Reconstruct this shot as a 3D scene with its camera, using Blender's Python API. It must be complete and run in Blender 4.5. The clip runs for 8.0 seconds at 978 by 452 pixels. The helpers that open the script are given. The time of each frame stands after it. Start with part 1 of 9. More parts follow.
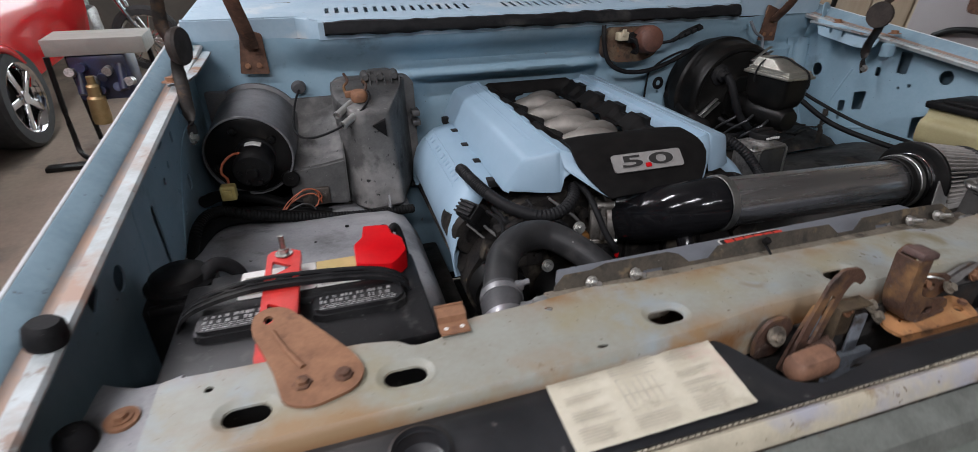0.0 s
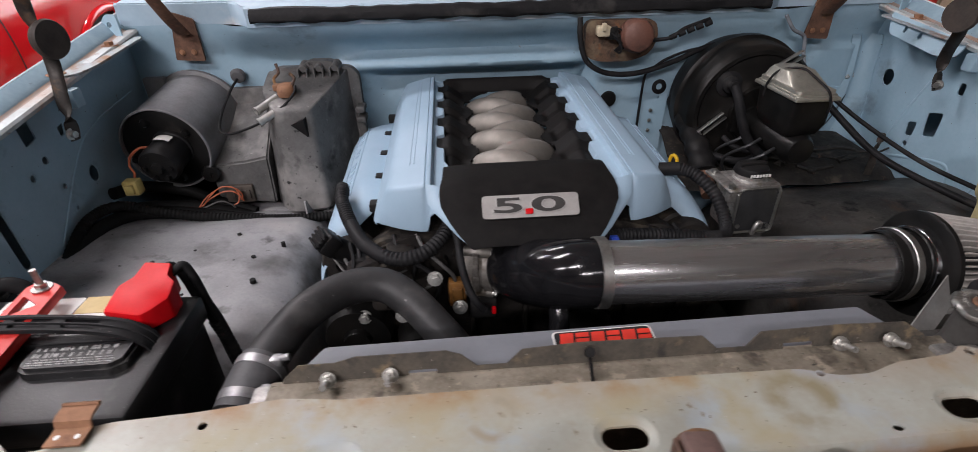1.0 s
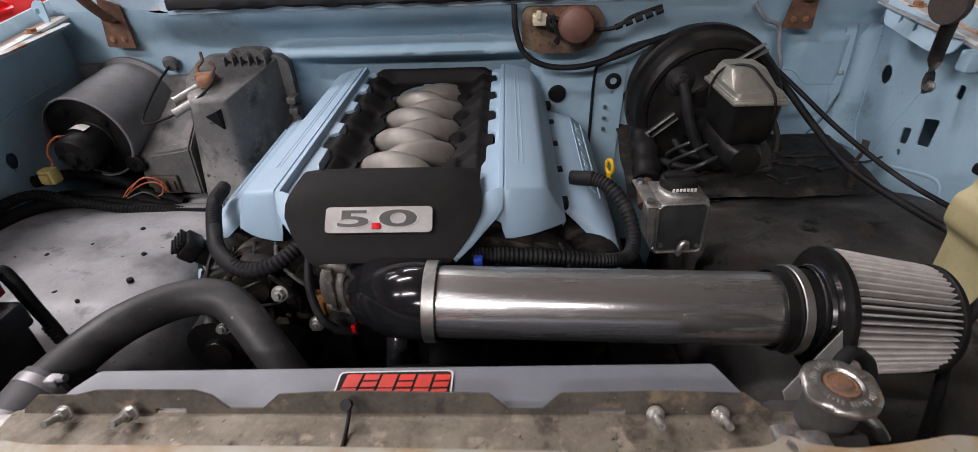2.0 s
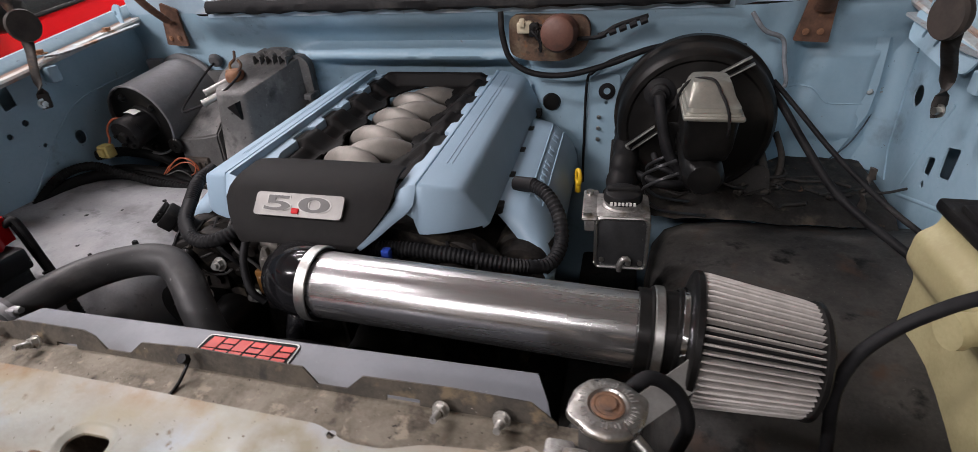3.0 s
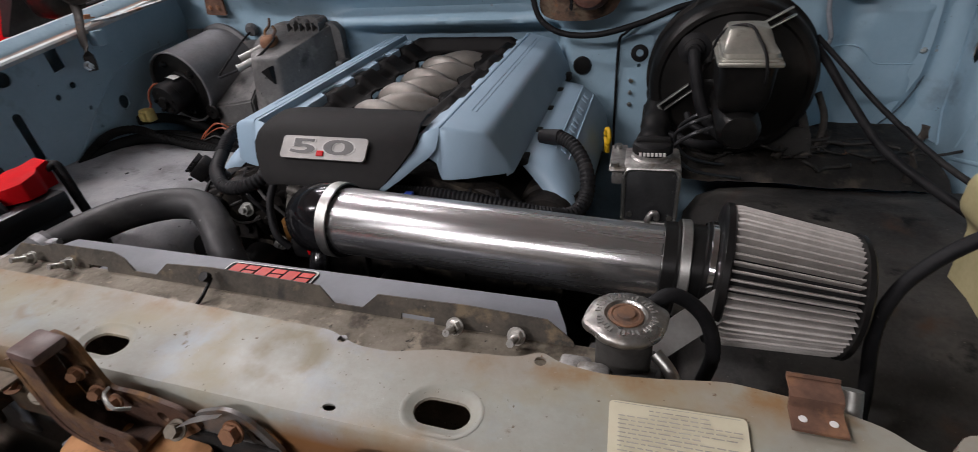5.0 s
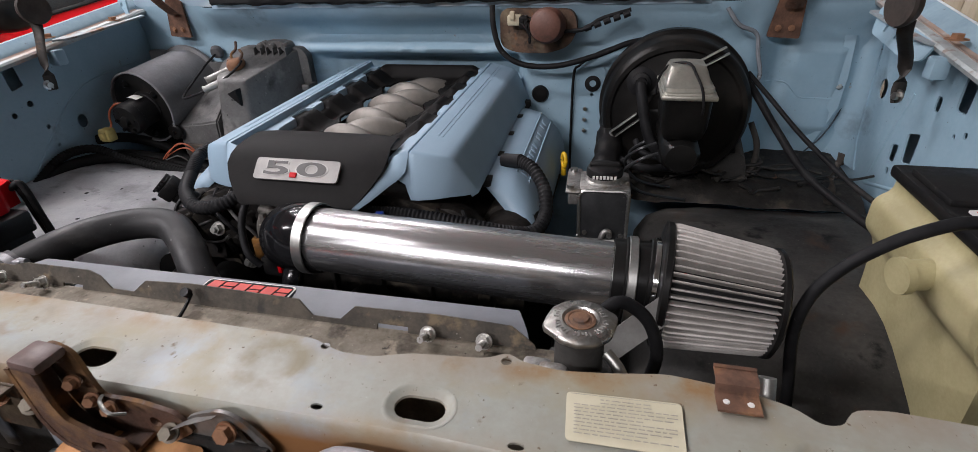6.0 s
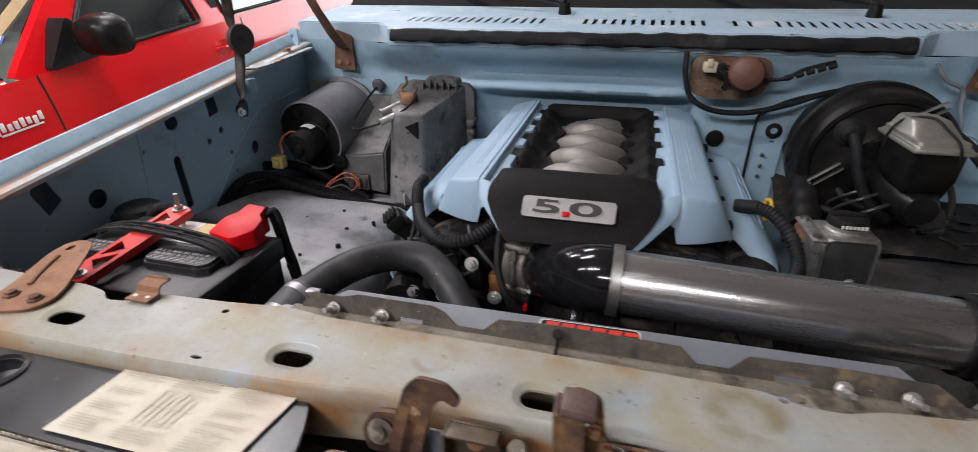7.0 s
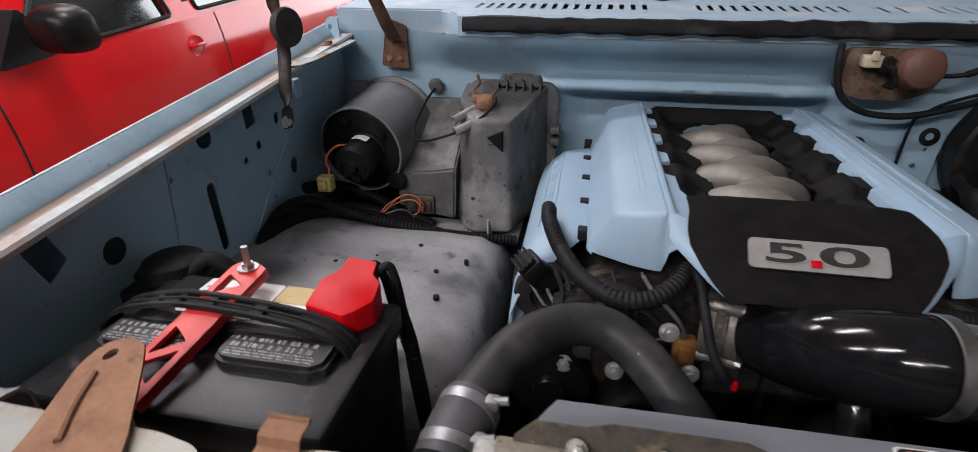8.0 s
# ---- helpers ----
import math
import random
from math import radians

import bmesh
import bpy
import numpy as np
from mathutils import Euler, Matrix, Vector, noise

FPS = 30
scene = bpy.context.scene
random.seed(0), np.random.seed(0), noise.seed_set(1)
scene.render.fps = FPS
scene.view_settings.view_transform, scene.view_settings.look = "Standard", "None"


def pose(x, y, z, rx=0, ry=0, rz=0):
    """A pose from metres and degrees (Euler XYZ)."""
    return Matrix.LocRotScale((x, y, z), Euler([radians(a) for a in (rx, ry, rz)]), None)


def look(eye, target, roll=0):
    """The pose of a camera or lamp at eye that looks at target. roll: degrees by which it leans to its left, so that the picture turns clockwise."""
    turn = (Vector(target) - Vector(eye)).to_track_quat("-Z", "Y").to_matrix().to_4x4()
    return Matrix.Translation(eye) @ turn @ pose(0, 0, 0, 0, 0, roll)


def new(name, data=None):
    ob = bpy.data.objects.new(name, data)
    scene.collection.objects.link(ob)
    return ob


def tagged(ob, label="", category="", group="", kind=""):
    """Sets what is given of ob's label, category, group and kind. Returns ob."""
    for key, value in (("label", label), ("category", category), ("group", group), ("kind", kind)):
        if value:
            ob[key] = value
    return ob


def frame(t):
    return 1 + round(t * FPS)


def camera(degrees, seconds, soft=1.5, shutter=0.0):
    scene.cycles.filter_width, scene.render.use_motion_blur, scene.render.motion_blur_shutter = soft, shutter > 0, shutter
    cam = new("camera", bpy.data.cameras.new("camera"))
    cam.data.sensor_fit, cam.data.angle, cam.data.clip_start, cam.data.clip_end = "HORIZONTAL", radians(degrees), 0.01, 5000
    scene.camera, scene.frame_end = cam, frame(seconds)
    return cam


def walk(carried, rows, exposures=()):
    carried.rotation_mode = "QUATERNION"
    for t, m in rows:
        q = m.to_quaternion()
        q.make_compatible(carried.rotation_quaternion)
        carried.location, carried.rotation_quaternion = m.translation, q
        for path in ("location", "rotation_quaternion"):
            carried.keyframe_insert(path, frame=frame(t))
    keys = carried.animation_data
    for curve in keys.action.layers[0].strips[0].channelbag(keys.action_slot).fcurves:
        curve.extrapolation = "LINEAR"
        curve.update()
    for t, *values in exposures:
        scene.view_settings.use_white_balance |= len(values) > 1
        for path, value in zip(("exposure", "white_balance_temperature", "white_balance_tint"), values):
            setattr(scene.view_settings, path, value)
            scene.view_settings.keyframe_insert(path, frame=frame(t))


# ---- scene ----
cam = camera(87.0, 8.0, 0.8, 0.25)
PATH = [
    (0, (-0.295, -0.354, 1.322), (0.222, 1.348, 0.406), -0.8),
    (0.5, (-0.089, -0.27, 1.346), (0.215, 1.445, 0.363), -1.1),
    (1, (0.11, -0.253, 1.355), (0.225, 1.46, 0.33), -1.2),
    (1.5, (0.277, -0.241, 1.36), (0.282, 1.45, 0.292), -1.9),
    (2, (0.373, -0.174, 1.348), (0.289, 1.509, 0.27), -2.3),
    (2.2, (0.404, -0.149, 1.35), (0.267, 1.532, 0.275), -2.5),
    (3.3, (0.694, -0.187, 1.335), (0.11, 1.435, 0.322), -4.3),
    (3.5, (0.719, -0.206, 1.334), (0.062, 1.398, 0.337), -4.6),
    (4, (0.732, -0.22, 1.316), (-0.067, 1.321, 0.321), -5.4),
    (4.5, (0.67, -0.204, 1.285), (-0.077, 1.354, 0.278), -5.5),
    (5, (0.64, -0.19, 1.271), (0.058, 1.421, 0.238), -4.9),
    (5.2, (0.647, -0.19, 1.279), (0.142, 1.454, 0.258), -4.4),
    (6.3, (0.643, -0.275, 1.299), (0.204, 1.435, 0.359), -2.2),
    (6.5, (0.544, -0.304, 1.306), (0.088, 1.42, 0.398), -1.6),
    (7, (0.274, -0.319, 1.313), (-0.191, 1.424, 0.45), -0.3),
    (7.5, (0.102, -0.249, 1.283), (-0.321, 1.514, 0.438), 1.0),
    (8, (-0.038, -0.156, 1.273), (-0.371, 1.616, 0.409), 0.1),
]
# the truck stands nose-high: its bay is laid out level and then tipped back by this pose
BAY = pose(0, 0, 1.37, -6.5) @ pose(0, 0, -1)
walk(cam, [(t, BAY @ look(eye, target, roll)) for t, eye, target, roll in PATH],
     [(0, -0.42, 6100, 6), (0.5, -0.28, 6250, 8), (1, -0.08, 6400, 10), (1.5, 0.02, 6450, 10), (2, 0.06, 6450, 10), (3.5, 0.06, 6500, 10), (4, -0.09, 6550, 10), (4.5, -0.21, 6550, 10), (5, -0.27, 6400, 9),
      (6.3, 0.06, 6300, 8), (6.5, 0.05, 6300, 8), (7, -0.06, 6300, 8), (7.5, -0.34, 6350, 9), (8, -0.30, 6350, 9)])

# ---- world and lamps: a closed workshop lit by ceiling tubes ----
world = bpy.data.worlds.new("workshop_world")
world.use_nodes = True
world.node_tree.nodes["Background"].inputs[0].default_value = (0.75, 0.82, 0.9, 1)
world.node_tree.nodes["Background"].inputs[1].default_value = 0.002
scene.world = world
CEIL = 3.9
TUBES = [(-1.6, -0.7, 62), (-1.75, 1.7, 70), (-3.4, -0.6, 60), (-3.4, 3.2, 60), (-0.95, -2.6, 94), (0.45, -2.4, 18), (-1.7, 4.6, 75), (-4.6, 5.6, 40)]
for tx, ty, watts in TUBES:
    lamp = bpy.data.lights.new("tube_light", "AREA")
    lamp.shape, lamp.size, lamp.size_y, lamp.energy = "RECTANGLE", 1.25, 0.16, watts
    lamp.color = (1.0, 0.925, 0.945)
    lo = new("tube_light", lamp)
    lo.matrix_world = pose(tx, ty, CEIL - 0.14)


# ---- small tools for building meshes ----
placed = [Matrix()]


def part(name, bm, material, parent=None, label="", flat=False, angle=38):
    """Links a bmesh, written in world places, as one mesh object under parent."""
    me = bpy.data.meshes.new(name)
    bmesh.ops.recalc_face_normals(bm, faces=bm.faces[:])
    bm.to_mesh(me)
    bm.free()
    me.transform(placed[0])
    me.materials.append(material)
    if not flat:
        me.shade_smooth()
        me.set_sharp_from_angle(angle=radians(angle))
    ob = new(name, me)
    if parent is not None:
        ob.parent = parent
        if parent.type == "EMPTY":
            ob.matrix_parent_inverse = Matrix.Translation(-parent.location)
    if label:
        ob["label"] = label
    return ob


def thing(name, x, y, z, label, category, group="", kind=""):
    ob = new(name)
    ob.location = placed[0] @ Vector((x, y, z))
    ob.empty_display_size = 0.02
    return tagged(ob, label, category, group, kind)


def solo(name, bm, material, label, category, kind="", group="", flat=False, angle=38):
    return tagged(part(name, bm, material, flat=flat, angle=angle), label, category, group, kind)


def B():
    return bmesh.new()


def box(bm, x0, x1, y0, y1, z0, z1, bevel=0.0, seg=2, m=None):
    vs = [bm.verts.new((x, y, z)) for x in (x0, x1) for y in (y0, y1) for z in (z0, z1)]
    fs = [bm.faces.new([vs[i] for i in q]) for q in ((0, 1, 3, 2), (4, 6, 7, 5), (0, 4, 5, 1), (2, 3, 7, 6), (0, 2, 6, 4), (1, 5, 7, 3))]
    out = list(vs)
    if bevel > 0:
        edges = list({e for f in fs for e in f.edges})
        r = bmesh.ops.bevel(bm, geom=edges, offset=bevel, segments=seg, affect="EDGES", profile=0.5)
        out = list({v for v in r["verts"]} | {v for v in vs if v.is_valid})
    if m is not None:
        bmesh.ops.transform(bm, matrix=m, verts=out)
    return out


def frame_of(p0, p1):
    d = Vector(p1) - Vector(p0)
    return Matrix.Translation(p0) @ d.to_track_quat("Z", "Y").to_matrix().to_4x4(), d.length


def cyl(bm, p0, p1, r0, r1=None, seg=24, caps=True):
    r1 = r0 if r1 is None else r1
    return lathe(bm, p0, p1, [(0, 0), (r0, 0), (r1, 1), (0, 1)] if caps else [(r0, 0), (r1, 1)], seg)


def lathe(bm, p0, p1, profile, seg=32):
    """A turned form along p0 to p1; profile of (radius, share of the length)."""
    m, ln = frame_of(p0, p1)
    rings = []
    for r, h in profile:
        if r <= 1e-7:
            rings.append([bm.verts.new(m @ Vector((0, 0, h * ln)))])
        else:
            rings.append([bm.verts.new(m @ Vector((r * math.cos(a), r * math.sin(a), h * ln))) for a in [2 * math.pi * i / seg for i in range(seg)]])
    for a, b in zip(rings, rings[1:]):
        for i in range(seg):
            j = (i + 1) % seg
            if len(a) == 1 and len(b) == 1:
                break
            if len(a) == 1:
                bm.faces.new((a[0], b[i], b[j]))
            elif len(b) == 1:
                bm.faces.new((a[i], b[0], a[j]))
            else:
                bm.faces.new((a[i], b[i], b[j], a[j]))
    return rings


def smooth_path(pts, step=6):
    p = [Vector(q) for q in pts]
    p = [2 * p[0] - p[1]] + p + [2 * p[-1] - p[-2]]
    out = []
    for i in range(1, len(p) - 2):
        a, b, c, d = p[i - 1:i + 3]
        for s in range(step):
            t = s / step
            out.append(0.5 * (2 * b + (c - a) * t + (2 * a - 5 * b + 4 * c - d) * t * t + (3 * b - a - 3 * c + d) * t ** 3))
    out.append(p[-2])
    return out


def sweep(bm, path, radius, seg=10, rib=0.0, flat=1.0):
    """A round hose along a list of points; rib: depth of corrugation, from point to point."""
    n = len(path)
    rings, up = [], Vector((0.03, 0.05, 1)).normalized()
    for i, c in enumerate(path):
        d = (path[min(i + 1, n - 1)] - path[max(i - 1, 0)]).normalized()
        s = d.cross(up)
        if s.length < 1e-4:
            s = d.cross(Vector((1, 0, 0)))
        s.normalize()
        u = s.cross(d)
        r = radius[i] if isinstance(radius, list) else radius
        r -= rib * (i % 2)
        rings.append([bm.verts.new(c + s * (r * math.cos(a)) + u * (flat * r * math.sin(a))) for a in [2 * math.pi * k / seg for k in range(seg)]])
    for a, b in zip(rings, rings[1:]):
        for k in range(seg):
            bm.faces.new((a[k], a[(k + 1) % seg], b[(k + 1) % seg], b[k]))
    bm.faces.new(rings[0][::-1])
    bm.faces.new(rings[-1])
    return rings


def hose(bm, pts, r, seg=10, step=6, rib=0.0, flat=1.0):
    return sweep(bm, smooth_path(pts, step), r, seg, rib, flat)


def corrugated(bm, pts, r, seg=10, pitch=0.0045):
    p = smooth_path(pts, 24)
    out, acc = [p[0]], 0.0
    for a, b in zip(p, p[1:]):
        acc += (b - a).length
        if acc >= pitch * 0.5:
            out.append(b)
            acc = 0.0
    return sweep(bm, out, r, seg, r * 0.13)


def ring2(cx, cy, rx, ry=None, n=20, a0=0.0):
    ry = rx if ry is None else ry
    return [(cx + rx * math.cos(a0 + 2 * math.pi * i / n), cy + ry * math.sin(a0 + 2 * math.pi * i / n)) for i in range(n)]


def obround(cx, cy, hl, r, n=8, turn=0.0):
    pts = [(hl - r + r * math.cos(a), r * math.sin(a)) for a in [-math.pi / 2 + math.pi * i / n for i in range(n + 1)]]
    pts += [(-hl + r + r * math.cos(a), r * math.sin(a)) for a in [math.pi / 2 + math.pi * i / n for i in range(n + 1)]]
    c, s = math.cos(turn), math.sin(turn)
    return [(cx + c * x - s * y, cy + s * x + c * y) for x, y in pts]


def rounded(pts, r, n=4):
    """Rounds the corners of a polygon."""
    out = []
    k = len(pts)
    for i in range(k):
        a, b, c = Vector(pts[i - 1]), Vector(pts[i]), Vector(pts[(i + 1) % k])
        rr = r[i] if isinstance(r, list) else r
        u, w = (a - b), (c - b)
        q = min(rr, u.length * 0.45, w.length * 0.45)
        p0, p1 = b + u.normalized() * q, b + w.normalized() * q
        if q < 1e-6:
            out.append(tuple(b))
            continue
        for j in range(n + 1):
            t = j / n
            out.append(tuple((1 - t) ** 2 * p0 + 2 * t * (1 - t) * b + t * t * p1))
    return out


def plate(bm, outline, holes=(), thick=0.002, m=None):
    """A flat sheet with real holes, in its own x-y plane, from z = 0 down to -thick, placed by m."""
    edges, made = [], []
    for loop in (outline, *holes):
        vs = [bm.verts.new((x, y, 0)) for x, y in loop]
        made += vs
        edges += [bm.edges.new((vs[i], vs[(i + 1) % len(vs)])) for i in range(len(vs))]
    r = bmesh.ops.triangle_fill(bm, edges=edges, use_beauty=True, use_dissolve=False, normal=(0, 0, 1))
    fs = [f for f in r["geom"] if isinstance(f, bmesh.types.BMFace)]
    if thick > 0:
        e = bmesh.ops.extrude_face_region(bm, geom=fs)
        down = [v for v in e["geom"] if isinstance(v, bmesh.types.BMVert)]
        bmesh.ops.translate(bm, verts=down, vec=(0, 0, -thick))
        made += down
    if m is not None:
        bmesh.ops.transform(bm, matrix=m, verts=made)
    return made


def prism(bm, outline, y0, y1, axes="xz"):
    """An outline in one plane drawn out along the third axis."""
    def at(a, b, d):
        return {"xz": (a, d, b), "xy": (a, b, d), "yz": (d, a, b)}[axes]
    lo = [bm.verts.new(at(a, b, y0)) for a, b in outline]
    hi = [bm.verts.new(at(a, b, y1)) for a, b in outline]
    bm.faces.new(lo[::-1])
    bm.faces.new(hi)
    n = len(outline)
    for i in range(n):
        bm.faces.new((lo[i], lo[(i + 1) % n], hi[(i + 1) % n], hi[i]))
    return lo + hi


def loft(bm, rows, close=False, caps=False):
    """Skins rows of points of equal length."""
    g = [[bm.verts.new(p) for p in r] for r in rows]
    n = len(g[0])
    for a, b in zip(g, g[1:]):
        for i in range(n if close else n - 1):
            j = (i + 1) % n
            bm.faces.new((a[i], a[j], b[j], b[i]))
    if caps:
        bm.faces.new(g[0][::-1])
        bm.faces.new(g[-1])
    return g


def thicken(bm, t):
    bmesh.ops.recalc_face_normals(bm, faces=bm.faces[:])
    bmesh.ops.solidify(bm, geom=bm.faces[:], thickness=t)


def basis(o, ex, ey):
    """A pose with its origin at o, x along ex and y near ey."""
    ex = Vector(ex).normalized()
    ez = ex.cross(Vector(ey)).normalized()
    ey = ez.cross(ex)
    return Matrix(((ex.x, ey.x, ez.x, o[0]), (ex.y, ey.y, ez.y, o[1]), (ex.z, ey.z, ez.z, o[2]), (0, 0, 0, 1)))


def bolt(bm, p, d, r=0.006, h=0.006, washer=0.009, stud=0.0):
    """A hexagon head on a washer, with a stud if asked."""
    p, d = Vector(p), Vector(d).normalized()
    if washer:
        cyl(bm, p, p + d * 0.0015, washer, seg=16)
    cyl(bm, p + d * 0.0012, p + d * (h + 0.0012), r, seg=6)
    if stud:
        cyl(bm, p + d * h, p + d * (h + stud), r * 0.55, seg=10)


def letters(bm, text, size, m, depth=0.001, spread=1.0, bold=0.0):
    cu = bpy.data.curves.new("lettering", "FONT")
    cu.body, cu.size, cu.extrude, cu.align_x, cu.align_y, cu.space_character = text, size, depth, "CENTER", "CENTER", spread
    cu.offset = bold
    ob = bpy.data.objects.new("lettering", cu)
    scene.collection.objects.link(ob)
    bpy.context.view_layer.update()
    me = bpy.data.meshes.new_from_object(ob.evaluated_get(bpy.context.evaluated_depsgraph_get()))
    me.transform(m)
    bm.from_mesh(me)
    bpy.data.objects.remove(ob)
    bpy.data.curves.remove(cu)
    bpy.data.meshes.remove(me)


# ---- materials ----
def mat(name, base, base2=None, rough=0.5, rough2=None, metal=0.0, scale=30.0, fine=220.0, stain=None, bump=0.0, bump_scale=60.0, coat=0.0, mix=(0.35, 0.65), spec=0.5, edge=None, stretch=None, zones=(), rings=(), dent=0.0, dent_scale=7.0):
    """Colour that wanders between base and base2 at two scales; stains: (colour, scale, from, to, roughness)."""
    ma = bpy.data.materials.new(name)
    ma.use_nodes = True
    nt = ma.node_tree
    nd, ln = nt.nodes, nt.links
    bs = nd["Principled BSDF"]
    tc = nd.new("ShaderNodeTexCoord")
    mp = nd.new("ShaderNodeMapping")
    ln.new(tc.outputs["Object"], mp.inputs[0])
    if stretch:
        mp.inputs["Scale"].default_value = stretch
    def tex(sc, det=4.0):
        n = nd.new("ShaderNodeTexNoise")
        n.inputs["Scale"].default_value, n.inputs["Detail"].default_value, n.inputs["Roughness"].default_value = sc, det, 0.6
        ln.new(mp.outputs[0], n.inputs["Vector"])
        return n.outputs["Fac"]
    def ramp(src, lo, hi):
        r = nd.new("ShaderNodeMapRange")
        r.inputs["From Min"].default_value, r.inputs["From Max"].default_value = lo, hi
        ln.new(src, r.inputs["Value"])
        return r.outputs["Result"]
    def blend(fac, a, b):
        n = nd.new("ShaderNodeMix")
        n.data_type = "RGBA"
        ln.new(fac, n.inputs["Factor"])
        for sock, v in ((n.inputs[6], a), (n.inputs[7], b)):
            if isinstance(v, tuple):
                sock.default_value = (*v, 1)
            else:
                ln.new(v, sock)
        return n.outputs[2]
    base2 = base2 or tuple(min(1, c * 0.8) for c in base)
    big, small = tex(scale), tex(fine, 2.0)
    half = nd.new("ShaderNodeMath")
    half.operation = "MULTIPLY_ADD"
    half.inputs[1].default_value, half.inputs[2].default_value = 0.3, -0.15
    ln.new(small, half.inputs[0])
    add = nd.new("ShaderNodeMath")
    add.operation = "ADD"
    ln.new(big, add.inputs[0])
    ln.new(half.outputs[0], add.inputs[1])
    col = blend(ramp(add.outputs[0], *mix), base, base2)
    ro = nd.new("ShaderNodeMapRange")
    ro.inputs["To Min"].default_value, ro.inputs["To Max"].default_value = rough, rough if rough2 is None else rough2
    ro.inputs["From Min"].default_value, ro.inputs["From Max"].default_value = 0.35, 0.65
    ln.new(add.outputs[0], ro.inputs["Value"])
    rsock = ro.outputs["Result"]
    for st in (stain or ()):
        sc, lo, hi = st[1:4]
        f = ramp(tex(sc, 6.0), lo, hi)
        col = blend(f, col, st[0])
        if len(st) > 4:
            n = nd.new("ShaderNodeMix")
            ln.new(f, n.inputs["Factor"])
            ln.new(rsock, n.inputs[2])
            n.inputs[3].default_value = st[4]
            rsock = n.outputs[0]
    def times(a, b):
        n = nd.new("ShaderNodeMath")
        n.operation = "MULTIPLY"
        ln.new(a, n.inputs[0])
        ln.new(b, n.inputs[1])
        return n.outputs[0]
    if zones:
        sp = nd.new("ShaderNodeSeparateXYZ")
        ln.new(tc.outputs["Object"], sp.inputs[0])
    for colour, axis, lo, hi, sc, n0, n1 in zones:
        col = blend(times(ramp(sp.outputs[axis], lo, hi), ramp(tex(sc, 6.0), n0, n1)), col, colour)
    for colour, centre, radius, width, n0, n1 in rings:
        dv = nd.new("ShaderNodeVectorMath")
        dv.operation = "DISTANCE"
        ln.new(tc.outputs["Object"], dv.inputs[0])
        dv.inputs[1].default_value = centre
        sm = nd.new("ShaderNodeMath")
        sm.operation = "SUBTRACT"
        ln.new(dv.outputs["Value"], sm.inputs[0])
        sm.inputs[1].default_value = radius
        ab = nd.new("ShaderNodeMath")
        ab.operation = "ABSOLUTE"
        ln.new(sm.outputs[0], ab.inputs[0])
        col = blend(times(ramp(ab.outputs[0], width, width * 0.2), ramp(tex(26, 4.0), n0, n1)), col, colour)
    ln.new(col, bs.inputs["Base Color"])
    ln.new(rsock, bs.inputs["Roughness"])
    bs.inputs["Metallic"].default_value = metal
    bs.inputs["Specular IOR Level"].default_value = spec
    bs.inputs["Coat Weight"].default_value = coat
    bs.inputs["Coat Roughness"].default_value = 0.08
    if bump > 0:
        b = nd.new("ShaderNodeBump")
        b.inputs["Strength"].default_value, b.inputs["Distance"].default_value = bump, 0.002
        ln.new(tex(bump_scale, 5.0), b.inputs["Height"])
        if dent > 0:
            d = nd.new("ShaderNodeBump")
            d.inputs["Strength"].default_value, d.inputs["Distance"].default_value = dent, 0.02
            ln.new(tex(dent_scale, 2.0), d.inputs["Height"])
            ln.new(d.outputs[0], b.inputs["Normal"])
        ln.new(b.outputs[0], bs.inputs["Normal"])
    return ma


BODY = mat("body_blue_paint", (0.325, 0.465, 0.56), (0.28, 0.42, 0.515), 0.42, 0.55, scale=9, fine=120, stain=[((0.11, 0.10, 0.10), 130, 0.69, 0.73, 0.8), ((0.10, 0.12, 0.14), 7, 0.60, 0.80, 0.7), ((0.20, 0.10, 0.05), 16, 0.70, 0.76, 0.8)], bump=0.12, bump_scale=25, dent=0.28, dent_scale=9)
LIPPAINT = mat("worn_lip_paint", (0.50, 0.55, 0.56), (0.40, 0.43, 0.43), 0.5, 0.65, scale=30, stain=[((0.27, 0.22, 0.19), 45, 0.57, 0.68, 0.8), ((0.42, 0.30, 0.24), 11, 0.50, 0.66, 0.8), ((0.36, 0.22, 0.15), 26, 0.62, 0.78, 0.8)], bump=0.15)
FOLD = mat("rusted_fold", (0.36, 0.25, 0.19), (0.26, 0.24, 0.23), 0.7, 0.85, scale=18, fine=90, stain=[((0.40, 0.40, 0.38), 15, 0.58, 0.7)], bump=0.25)
# body blue darkened: the shade on the inward-sloping flange is in the colour
SHADEBLUE = mat("dull_shaded_fender_blue", (0.265, 0.375, 0.445), (0.215, 0.315, 0.38), 0.62, 0.78, scale=14, fine=140, stain=[((0.09, 0.085, 0.08), 60, 0.66, 0.72, 0.8), ((0.33, 0.40, 0.43), 22, 0.60, 0.76)], bump=0.12, bump_scale=60, spec=0.3)
# worn paint, made paler still to carry the crest's highlight
CREST = mat("pale_crest_wear_and_glint", (0.66, 0.69, 0.70), (0.55, 0.59, 0.61), 0.45, 0.6, scale=40, stain=[((0.26, 0.20, 0.16), 34, 0.62, 0.70, 0.8), ((0.05, 0.05, 0.05), 60, 0.68, 0.72)])
